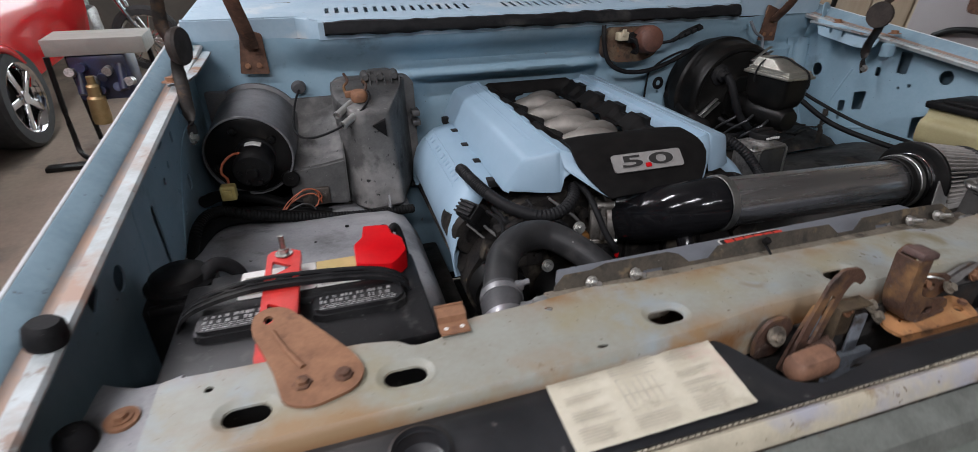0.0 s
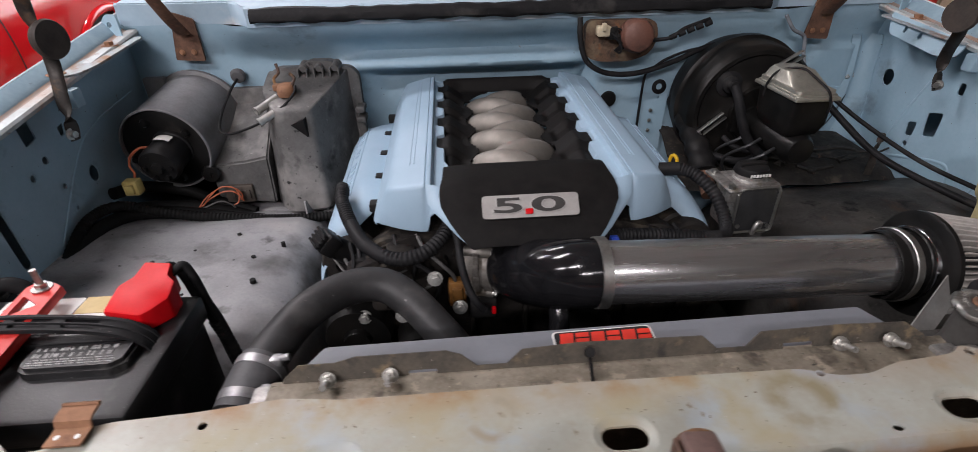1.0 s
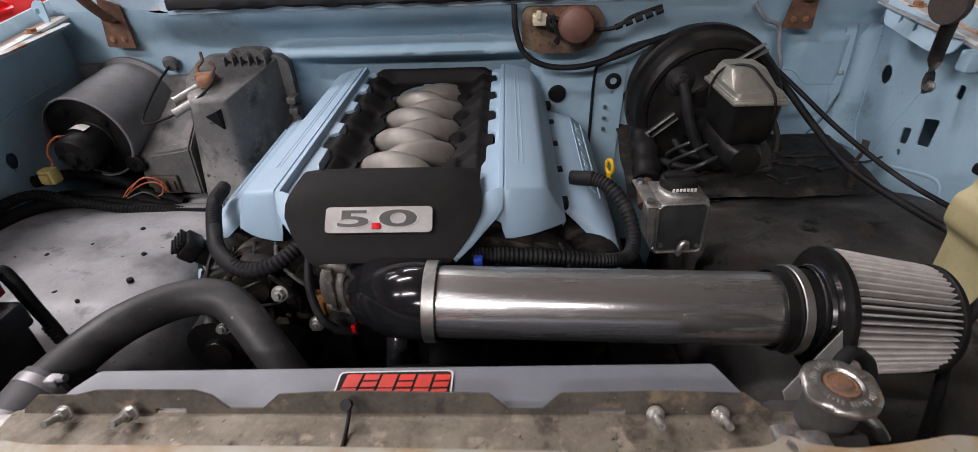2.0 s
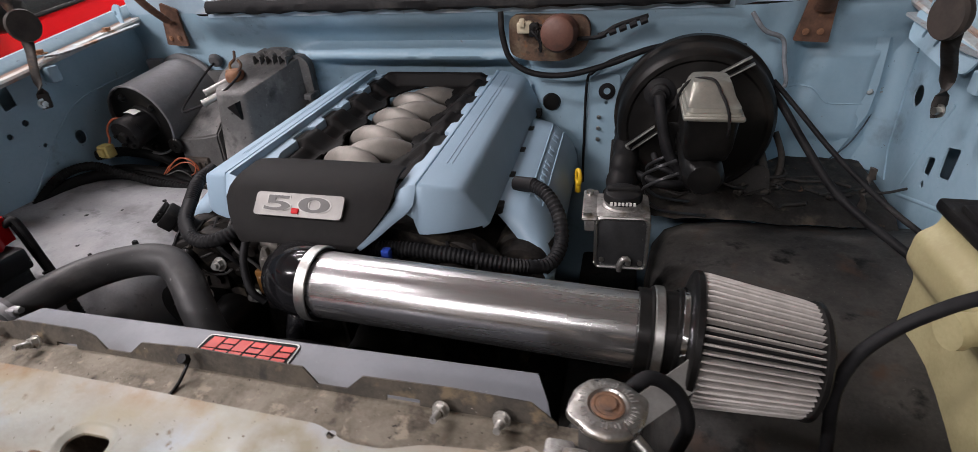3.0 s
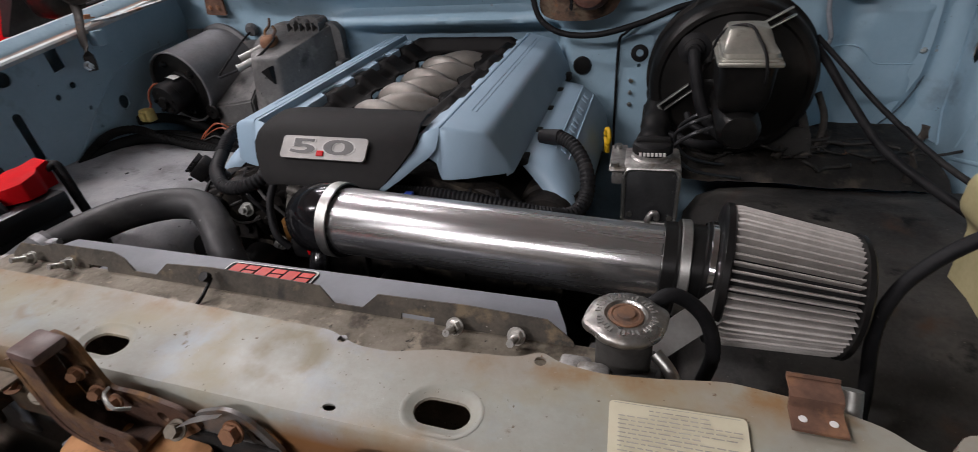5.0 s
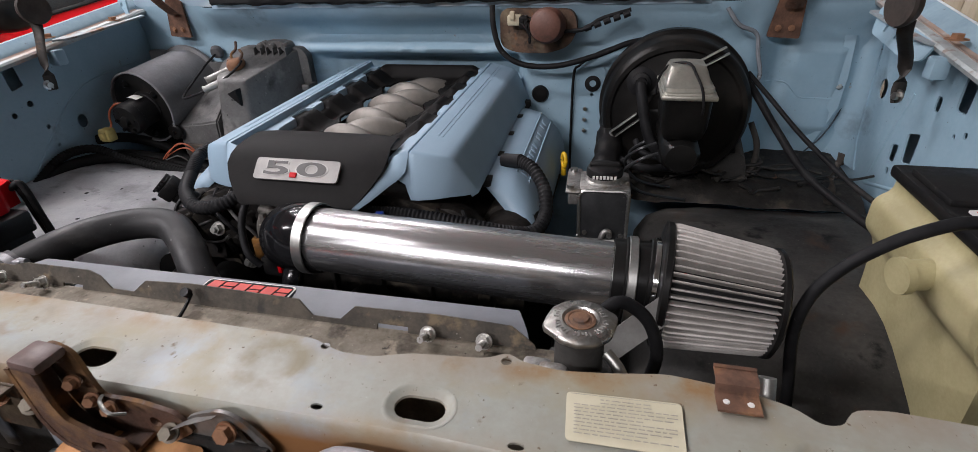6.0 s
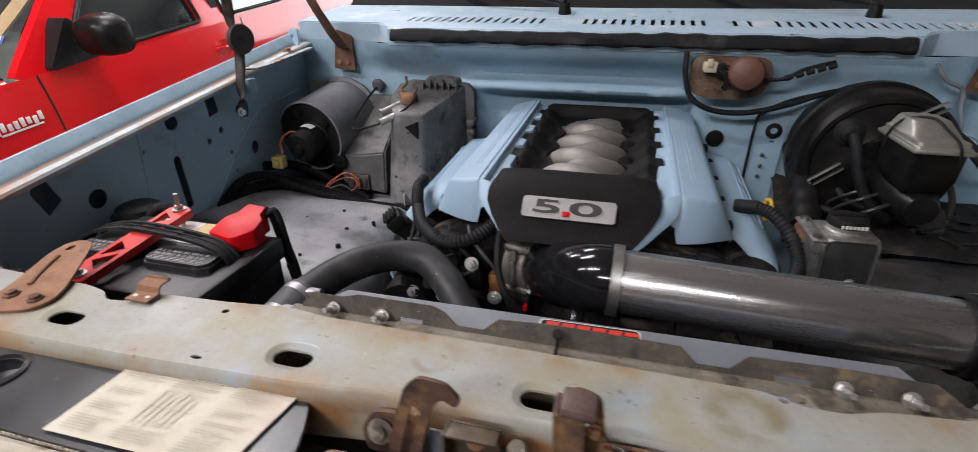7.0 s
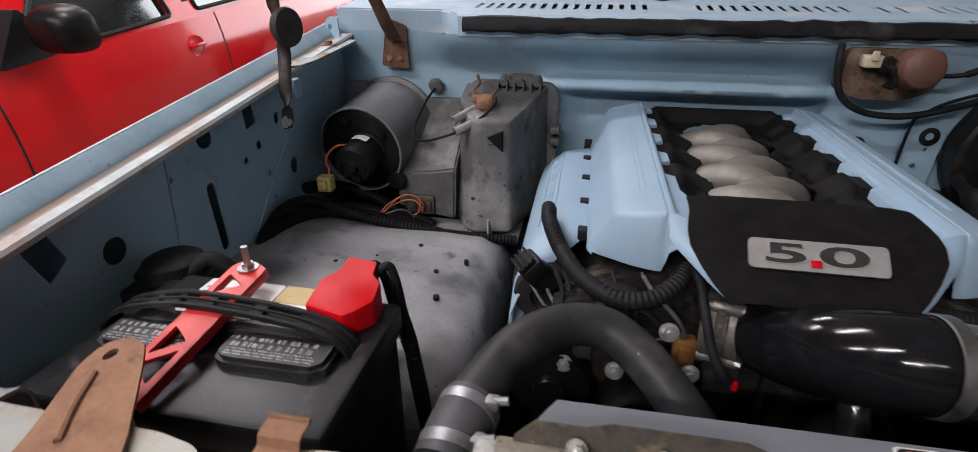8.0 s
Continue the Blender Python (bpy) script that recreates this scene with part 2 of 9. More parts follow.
COVERBLUE = mat("coil_cover_blue_plastic", (0.315, 0.435, 0.545), (0.295, 0.415, 0.52), 0.42, 0.48, scale=14, fine=300, bump=0.04, bump_scale=300)
COREPAINT = mat("faded_tan_paint", (0.325, 0.335, 0.30), (0.285, 0.28, 0.235), 0.34, 0.52, scale=13, fine=160, stain=[((0.30, 0.275, 0.19), 8, 0.50, 0.64, 0.5), ((0.30, 0.345, 0.375), 6, 0.55, 0.64, 0.4), ((0.23, 0.17, 0.09), 11, 0.62, 0.78, 0.75), ((0.20, 0.175, 0.13), 55, 0.67, 0.74, 0.7), ((0.13, 0.10, 0.07), 170, 0.66, 0.71, 0.8), ((0.43, 0.43, 0.40), 240, 0.69, 0.73, 0.5)], bump=0.16, bump_scale=120, dent=0.12, dent_scale=14,
    zones=[((0.29, 0.19, 0.10), 1, -0.004, -0.030, 9, 0.46, 0.62), ((0.24, 0.115, 0.045), 2, 1.367, 1.352, 11, 0.36, 0.50), ((0.25, 0.15, 0.07), 1, 0.040, 0.060, 16, 0.50, 0.66)],
    rings=[((0.215, 0.190, 0.122), (0.392, 0.026, 1.369), 0.023, 0.014, 0.30, 0.56), ((0.25, 0.225, 0.17), (0.130, 0.030, 1.367), 0.019, 0.006, 0.46, 0.60)])
RUSTY = mat("brown_rust", (0.15, 0.075, 0.045), (0.085, 0.045, 0.03), 0.75, 0.9, scale=40, stain=[((0.24, 0.12, 0.06), 30, 0.56, 0.7)], bump=0.4, bump_scale=180)
RUSTLIGHT = mat("orange_primer_rust", (0.29, 0.145, 0.075), (0.20, 0.10, 0.055), 0.7, 0.85, scale=28, stain=[((0.15, 0.07, 0.04), 40, 0.60, 0.72)], bump=0.25, bump_scale=150)
BLACKPL = mat("black_plastic", (0.008, 0.008, 0.009), (0.014, 0.0135, 0.013), 0.40, 0.55, scale=40, stain=[((0.045, 0.042, 0.039), 18, 0.62, 0.85), ((0.11, 0.10, 0.092), 230, 0.69, 0.73)], bump=0.1, bump_scale=400, spec=0.15)
BLACKSAT = mat("black_satin_paint", (0.006, 0.006, 0.006), (0.011, 0.0105, 0.010), 0.28, 0.42, scale=25, stain=[((0.045, 0.038, 0.032), 12, 0.62, 0.85, 0.6)], bump=0.05, spec=0.22)
INTAKE = mat("intake_black_plastic", (0.0075, 0.007, 0.007), (0.012, 0.0112, 0.0108), 0.52, 0.6, spec=0.09, scale=60, fine=500, bump=0.2, bump_scale=700)
RUBBER = mat("black_rubber", (0.009, 0.009, 0.010), (0.017, 0.017, 0.018), 0.5, 0.65, scale=35, stain=[((0.055, 0.053, 0.05), 14, 0.58, 0.8), ((0.10, 0.095, 0.09), 210, 0.69, 0.74)], bump=0.15, bump_scale=250, spec=0.15)
GLOSSRUB = mat("glossy_black_silicone", (0.006, 0.006, 0.007), (0.010, 0.010, 0.011), 0.10, 0.15, scale=30, bump=0.03, bump_scale=40, spec=0.35)
HEATER = mat("dusty_grey_plastic", (0.120, 0.118, 0.116), (0.080, 0.079, 0.078), 0.45, 0.65, scale=14, stain=[((0.26, 0.25, 0.24), 9, 0.50, 0.70), ((0.02, 0.02, 0.02), 13, 0.56, 0.70), ((0.02, 0.02, 0.02), 60, 0.64, 0.70), ((0.30, 0.29, 0.28), 150, 0.68, 0.72)], bump=0.12, bump_scale=120, dent=0.10, dent_scale=16, spec=0.3)
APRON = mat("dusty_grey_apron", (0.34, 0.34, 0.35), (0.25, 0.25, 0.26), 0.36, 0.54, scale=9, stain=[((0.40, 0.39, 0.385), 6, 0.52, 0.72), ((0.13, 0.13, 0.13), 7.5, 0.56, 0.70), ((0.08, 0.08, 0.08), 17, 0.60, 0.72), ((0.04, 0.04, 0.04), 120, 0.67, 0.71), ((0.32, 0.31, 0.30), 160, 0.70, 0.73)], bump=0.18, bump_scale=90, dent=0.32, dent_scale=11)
# dark grime on aprons and rails; on the latch back plate it paints shade
APRONDARK = mat("dark_grime_and_gap_shade", (0.046, 0.044, 0.041), (0.026, 0.025, 0.024), 0.6, 0.8, scale=11, stain=[((0.085, 0.080, 0.072), 6, 0.50, 0.68), ((0.055, 0.036, 0.026), 15, 0.57, 0.70), ((0.008, 0.008, 0.008), 24, 0.58, 0.70), ((0.13, 0.12, 0.105), 170, 0.68, 0.73)], bump=0.4, bump_scale=60, dent=0.3, dent_scale=12, spec=0.2)
ALU = mat("polished_aluminium", (0.80, 0.795, 0.80), (0.68, 0.675, 0.68), 0.17, 0.30, metal=0.96, scale=40, fine=400, stain=[((0.46, 0.45, 0.45), 30, 0.50, 0.70, 0.36), ((0.34, 0.33, 0.33), 90, 0.60, 0.70, 0.42)], bump=0.05, bump_scale=150, stretch=(0.06, 1, 1))
STEEL = mat("zinc_plated_steel", (0.52, 0.52, 0.50), (0.38, 0.38, 0.36), 0.34, 0.5, metal=1.0, scale=70)
CASTALU = mat("cast_aluminium", (0.50, 0.49, 0.47), (0.25, 0.24, 0.23), 0.42, 0.6, metal=0.85, scale=50, stain=[((0.20, 0.17, 0.13), 30, 0.58, 0.72, 0.7)], bump=0.25, bump_scale=260)
RUNNER = mat("bare_runner_metal", (0.25, 0.23, 0.205), (0.21, 0.195, 0.175), 0.5, 0.6, metal=0.45, scale=50, fine=500, bump=0.15, bump_scale=500)
GREYPAINT = mat("satin_grey_powder_coat", (0.17, 0.18, 0.20), (0.155, 0.165, 0.185), 0.42, 0.5, metal=0.1, scale=25, stain=[((0.3, 0.3, 0.3), 60, 0.70, 0.76)], bump=0.06, bump_scale=500)
DIRTMETAL = mat("dirty_tan_metal", (0.27, 0.24, 0.19), (0.17, 0.145, 0.11), 0.6, 0.8, metal=0.2, scale=24, stain=[((0.46, 0.42, 0.35), 170, 0.685, 0.72), ((0.36, 0.31, 0.24), 50, 0.58, 0.66), ((0.06, 0.05, 0.04), 24, 0.56, 0.68), ((0.05, 0.042, 0.035), 130, 0.64, 0.69)], bump=0.3, bump_scale=160)
RED = mat("red_painted_metal", (0.62, 0.035, 0.03), (0.50, 0.03, 0.025), 0.35, 0.5, scale=40, stain=[((0.30, 0.10, 0.07), 60, 0.66, 0.75)], bump=0.08)
REDPL = mat("bright_red_plastic", (0.56, 0.003, 0.008), (0.48, 0.003, 0.007), 0.38, 0.48, scale=30, spec=0.18)
CARRED = mat("red_car_paint", (0.66, 0.006, 0.011), (0.60, 0.006, 0.010), 0.16, 0.22, scale=4, coat=0.7, spec=0.15)
WHITEST = mat("white_sticker", (0.72, 0.71, 0.69), (0.64, 0.63, 0.60), 0.45, 0.6, scale=60)
PAPER = mat("aged_paper_label", (0.62, 0.58, 0.47), (0.55, 0.51, 0.40), 0.75, 0.85, scale=30, fine=150, stain=[((0.40, 0.36, 0.27), 26, 0.60, 0.75), ((0.55, 0.40, 0.34), 9, 0.58, 0.72)], bump=0.3, bump_scale=130)
INK = mat("grey_print", (0.30, 0.285, 0.25), (0.42, 0.40, 0.34), 0.8, scale=80)
# near-black that stands for shade in gaps and openings; also the sticker's black field
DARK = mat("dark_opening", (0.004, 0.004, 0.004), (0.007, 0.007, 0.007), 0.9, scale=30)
GOLD = mat("gold_sticker", (0.50, 0.38, 0.16), (0.44, 0.33, 0.13), 0.45, scale=50)
YELLOW = mat("yellow_plastic", (0.75, 0.48, 0.02), (0.68, 0.42, 0.02), 0.4, scale=40)
TANK = mat("yellowed_translucent_plastic", (0.43, 0.385, 0.215), (0.34, 0.30, 0.16), 0.42, 0.55, scale=9, stain=[((0.35, 0.30, 0.17), 7, 0.58, 0.8)], bump=0.06)
ORANGEW = mat("orange_wire", (0.55, 0.15, 0.07), (0.42, 0.11, 0.05), 0.5, scale=60)
CONN = mat("yellowed_connector", (0.52, 0.42, 0.15), (0.42, 0.33, 0.11), 0.55, scale=60)
CONCRETE = mat("workshop_concrete", (0.22, 0.175, 0.135), (0.17, 0.138, 0.108), 0.55, 0.75, scale=1.2, fine=30, stain=[((0.10, 0.085, 0.07), 2.5, 0.56, 0.72)], bump=0.1, bump_scale=20)
WALLP = mat("workshop_wall_paint", (0.125, 0.112, 0.095), (0.10, 0.09, 0.078), 0.8, scale=1.5, fine=20, bump=0.05)
CEILP = mat("ceiling_board", (0.34, 0.33, 0.32), (0.29, 0.285, 0.275), 0.85, scale=1.5)
GLASS = mat("dark_tinted_glass", (0.015, 0.017, 0.018), (0.02, 0.022, 0.023), 0.05, 0.07, scale=2, coat=1.0, spec=0.8)
CHROME = mat("chrome", (0.75, 0.75, 0.76), (0.65, 0.65, 0.66), 0.08, 0.14, metal=1.0, scale=20)
GRILLE = mat("faded_grey_green_plastic", (0.22, 0.25, 0.215), (0.17, 0.19, 0.17), 0.55, 0.7, scale=8, bump=0.1)
TYRE = mat("tyre_rubber", (0.02, 0.02, 0.02), (0.03, 0.03, 0.03), 0.8, scale=20)
WOODST = mat("grey_bench_board", (0.30, 0.29, 0.26), (0.25, 0.24, 0.22), 0.6, scale=6, stretch=(1, 8, 1))
FILTERM = mat("filter_pleat_gauze", (0.58, 0.55, 0.52), (0.44, 0.415, 0.39), 0.4, 0.55, metal=0.3, scale=60, fine=500, bump=0.15, bump_scale=900)

LATCHRUST = mat("dark_latch_rust", (0.105, 0.058, 0.040), (0.055, 0.033, 0.026), 0.5, 0.8, scale=34, stain=[((0.24, 0.13, 0.055), 17, 0.50, 0.62, 0.9), ((0.03, 0.02, 0.016), 28, 0.58, 0.70), ((0.16, 0.13, 0.11), 60, 0.62, 0.70, 0.5)], bump=0.5, bump_scale=190)
DUSTBLOCK = mat("dusty_brown_casting", (0.024, 0.021, 0.018), (0.010, 0.009, 0.009), 0.6, 0.8, scale=26, stain=[((0.10, 0.085, 0.065), 20, 0.54, 0.72), ((0.17, 0.12, 0.06), 34, 0.66, 0.74)], bump=0.4, bump_scale=160, spec=0.2)

# ---- the workshop ----
def slab(name, x0, x1, y0, y1, z0, z1, material, label, category):
    bm = B()
    box(bm, x0, x1, y0, y1, z0, z1)
    return solo(name, bm, material, label, category, "structure", flat=True)


slab("floor", -7, 2.9, -4, 8, -0.1, 0, CONCRETE, "stained brown concrete workshop floor", "floor")
slab("ceiling", -7, 2.9, -4, 8, CEIL, CEIL + 0.1, CEILP, "white boarded workshop ceiling", "ceiling")
slab("wall_west", -7.12, -7, -4, 8, 0, CEIL, WALLP, "plain painted workshop wall", "wall")
slab("wall_east", 2.9, 3.02, -4, 8, 0, CEIL, WALLP, "tan painted workshop wall beside the truck", "wall")
slab("wall_south", -7, 2.9, -4.12, -4, 0, CEIL, WALLP, "plain painted workshop wall", "wall")
# the back wall has an open roller door to the daylight
slab("wall_north", -7, -1.1, 8, 8.12, 0, CEIL, WALLP, "plain painted workshop wall", "wall")
slab("wall_pier", 2.65, 2.9, 8, 8.12, 0, CEIL, WALLP, "narrow painted wall beside the roller door", "wall")
slab("wall_header", -1.1, 2.65, 8, 8.12, 3.65, CEIL, WALLP, "painted wall over the open roller door", "wall")
slab("driveway", -4, 5.5, 8.12, 12, -0.1, -0.004, CONCRETE, "concrete apron outside the open roller door", "driveway")
SKYLIGHT = bpy.data.materials.new("overcast_sky")
SKYLIGHT.use_nodes = True
SKYLIGHT.node_tree.nodes["Principled BSDF"].inputs["Emission Color"].default_value = (0.93, 0.97, 1, 1)
SKYLIGHT.node_tree.nodes["Principled BSDF"].inputs["Emission Strength"].default_value = 8
slab("backdrop_sky", -4, 5.5, 12, 12.05, -0.1, 8, SKYLIGHT, "bright overcast sky outside the roller door", "sky")
TUBEMAT = bpy.data.materials.new("lit_tube")
TUBEMAT.use_nodes = True
TUBEMAT.node_tree.nodes["Principled BSDF"].inputs["Emission Color"].default_value = (0.96, 0.98, 1, 1)
TUBEMAT.node_tree.nodes["Principled BSDF"].inputs["Emission Strength"].default_value = 6
for tx, ty, watts in TUBES:
    fix = thing("ceiling_light", tx, ty, CEIL, "long fluorescent tube fitting on the ceiling", "light", "ceiling lights")
    bm = B()
    box(bm, tx - 0.68, tx + 0.68, ty - 0.13, ty + 0.13, CEIL - 0.06, CEIL, 0.01)
    part("housing", bm, CEILP, fix)
    for s in (-0.06, 0.06):
        bm = B()
        cyl(bm, (tx - 0.64, ty + s, CEIL - 0.085), (tx + 0.64, ty + s, CEIL - 0.085), 0.014, seg=12)
        part("tube", bm, TUBEMAT, fix)


placed[0] = BAY
# ---- the truck's body round the engine bay ----
XC = 0.27                    # centre line of the truck
LW, RW = -0.575, 1.14        # faces of the inner fenders


def lip_z(y):
    return 1.028 + 0.150 * y


truck = thing("pickup_truck", XC, 0.4, -0.3, "faded light blue pickup truck with its engine bay open", "truck")
SLOTS = [(-0.397, -0.007), (-0.267, -0.003), (0.0, 0.0), (0.233, 0.005), (0.525, 0.008), (0.799, 0.012)]

# upper radiator support: pressed sheet with dished slots
bm = B()
top = [(-0.472, -0.042), (-0.15, -0.037), (0.02, -0.030), (0.10, -0.020), (0.42, -0.017), (0.54, -0.015), (0.70, -0.022), (1.012, -0.03),
       (1.012, 0.06), (0.845, 0.068), (0.822, 0.064), (0.812, 0.048), (0.798, 0.046), (0.785, 0.058), (0.755, 0.068), (0.70, 0.074), (0.655, 0.066), (0.62, 0.062), (0.59, 0.066), (0.577, 0.074), (0.562, 0.064),
       (0.50, 0.058), (0.47, 0.048), (0.44, 0.048), (0.41, 0.059), (0.33, 0.060), (0.20, 0.062), (0.0, 0.062), (-0.05, 0.068), (-0.12, 0.060), (-0.19, 0.056), (-0.214, 0.049), (-0.226, 0.034), (-0.255, 0.031), (-0.268, 0.044), (-0.30, 0.050), (-0.472, 0.053)]
top = rounded(top, 0.008, 3)
small = [ring2(0.451, -0.008, 0.005, 0.003, 10), ring2(0.60, -0.012, 0.006, 0.003, 10), ring2(-0.085, -0.024, 0.006, 0.0025, 10), ring2(0.578, 0.064, 0.0045, None, 10),
         ring2(0.425, 0.052, 0.004, None, 10), ring2(-0.11, 0.045, 0.004, None, 10), ring2(-0.43, 0.03, 0.004, None, 8)]
plate(bm, top, [obround(x, y, 0.0265, 0.0185) for x, y in SLOTS] + small, 0.002, pose(0, 0, 1.0))
front = [p for p in top if p[1] < 0]
front.sort()
loft(bm, [[(x, y - 0.000, 1.0) for x, y in front], [(x, y - 0.004, 0.996) for x, y in front], [(x, y - 0.006, 0.985) for x, y in front], [(x, y - 0.006, 0.945) for x, y in front]])
back = [p for p in top if p[1] > 0]
back.sort()
loft(bm, [[(x, y, 1.0) for x, y in back], [(x, y + 0.001, 0.992) for x, y in back]])
core = part("radiator_support", bm, COREPAINT, truck, "faded tan radiator support with rust stains")
for x, y in SLOTS:
    bm = B()
    loft(bm, [[(a, b, z) for a, b in obround(x, y, hl, r)] for hl, r, z in ((0.0285, 0.0205, 1.0003), (0.0270, 0.0190, 1.0005), (0.0245, 0.0162, 0.9996), (0.0215, 0.0128, 0.9978), (0.0196, 0.0108, 0.9970), (0.0190, 0.0102, 0.9950))], close=True)
    part("slot_rim", bm, COREPAINT, core)
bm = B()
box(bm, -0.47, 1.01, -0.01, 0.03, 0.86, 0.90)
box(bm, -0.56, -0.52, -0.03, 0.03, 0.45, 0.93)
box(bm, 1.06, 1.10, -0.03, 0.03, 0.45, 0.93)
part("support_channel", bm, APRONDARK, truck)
# end gussets between the support and the fenders
for sgn, x0, x1 in ((1, -0.545, -0.466), (-1, 1.008, 1.105)):
    bm = B()
    a, b = (x0, x1)
    w = b - a
    cols = ((0.0, 0.120, 0.965), (0.2, 0.108, 0.968), (0.45, 0.098, 0.970), (0.75, 0.093, 0.974), (1.0, 0.092, 0.980))
    rows = []
    for u, ye, ze in cols:
        x = a + w * u if sgn > 0 else b - w * u
        rows.append([(x, -0.10, ze - 0.018), (x, -0.02, ze - 0.006), (x, 0.03, ze + 0.002), (x, ye - 0.018, ze), (x, ye - 0.006, ze - 0.003), (x, ye, ze - 0.012), (x, ye + 0.002, 0.80)])
    loft(bm, rows)
    thicken(bm, 0.003)
    part("gusset", bm, APRON, truck)


# inner fender walls with their pressed holes
def fender_wall(x, holes, right):
    bm = B()
    ys = [-0.14, 0.1, 0.3, 0.5, 0.7, 0.9, 1.0]
    outline = [(-0.14, 0.45), (1.0, 0.45)] + [(y, lip_z(y) - 0.002) for y in reversed(ys)]
    m = Matrix(((0, 0, -1 if right else 1, x), (1, 0, 0, 0), (0, 1, 0, 0), (0, 0, 0, 1)))
    plate(bm, outline, holes, 0.0025, m)
    return part("inner_fender", bm, BODY, truck, "dusty blue inner fender panel with pressed holes")


lh = [[(0.196, 1.028), (0.222, 1.046), (0.238, 1.000), (0.212, 0.982)], ring2(0.293, 0.980, 0.017), obround(0.470, 0.945, 0.056, 0.009, turn=math.pi / 2 + 0.04), ring2(0.478, 1.066, 0.0155),
      [(0.572, 1.103), (0.600, 1.108), (0.604, 1.058), (0.576, 1.052)], ring2(0.695, 0.953, 0.013, 0.016), [(0.655, 1.058), (0.672, 1.061), (0.670, 1.042), (0.657, 1.040)],
      ring2(0.56, 1.005, 0.006), ring2(0.615, 0.965, 0.005), ring2(0.60, 1.02, 0.007), ring2(0.40, 1.03, 0.004), ring2(0.62, 0.92, 0.004)]
rh = [[(0.63, 1.098), (0.662, 1.100), (0.660, 1.045), (0.632, 1.045)], ring2(0.536, 1.055, 0.017), [(0.545, 0.96), (0.582, 0.945), (0.575, 0.892), (0.535, 0.90)], [(0.722, 0.985), (0.758, 0.975), (0.752, 0.925), (0.722, 0.932)],
      ring2(0.897, 1.016, 0.016, 0.019), [(0.775, 0.948), (0.797, 0.942), (0.795, 0.912), (0.775, 0.915)], [(0.70, 1.052), (0.715, 1.052), (0.715, 1.028), (0.70, 1.028)], ring2(0.785, 0.895, 0.006), ring2(0.615, 1.02, 0.005), ring2(0.64, 1.01, 0.004)]
fender_wall(LW, [rounded(h, 0.004, 3) if len(h) == 4 else h for h in lh], False)
fender_wall(RW, [rounded(h, 0.005, 3) if len(h) == 4 else h for h in rh], True)


for x, pts in ((LW, [(0.36, 0.86), (0.385, 0.94), (0.395, 1.02), (0.40, 1.075)]), (LW, [(0.55, 0.88), (0.66, 0.985), (0.74, 1.03), (0.90, 1.05)])):
    bm = B()
    hose(bm, [(x, y, z) for y, z in pts], 0.0020, 10)
    part("pressed_rib", bm, BODY, truck)


def fender_lip(sign, xin):
    """Ledge, upstanding flange and outer skin of a fender; sign 1 for the passenger side."""
    ys = [-0.16 + 0.06 * i for i in range(21)]
    def row(pts):
        return [[(xin - sign * dx, y, lip_z(y) + dz) for dx, dz in pts] for y in ys]
    bm = B()
    loft(bm, row([(0.004, -0.012), (0.0, -0.004), (0.003, 0.0), (0.019, 0.0)]))
    thicken(bm, 0.002)
    ledge = part("fender_ledge", bm, LIPPAINT, truck, "worn pale ledge with rust along the fold")
    bm = B()
    loft(bm, row([(0.019, -0.0005), (0.022, -0.0015), (0.026, -0.001), (0.029, 0.002)]))
    thicken(bm, 0.002)
    part("fold", bm, FOLD, ledge, "rusted fold of the ledge")
    # outer skin in the darker blue that has the flange's shade painted in
    bm = B()
    loft(bm, row([(0.0285, 0.001), (0.0300, 0.0042), (0.0345, 0.0085), (0.0485, 0.0208), (0.0505, 0.0218), (0.0535, 0.0218), (0.0565, 0.018), (0.062, 0.006), (0.068, -0.02), (0.09, -0.12), (0.12, -0.30), (0.12, -0.60)]))
    thicken(bm, 0.002)
    of = part("outer_fender", bm, SHADEBLUE, truck, "light blue painted fender edge")
    # thin pale strip: edge wear plus a painted highlight
    bm = B()
    sweep(bm, [Vector((xin - sign * 0.0525, y, lip_z(y) + 0.0207)) for y in ys], 0.0027, 8)
    part("worn_glint_edge", bm, CREST, of, "pale crest line, worn paint with its highlight painted in")


fender_lip(1, -0.540)
fender_lip(-1, 1.102)
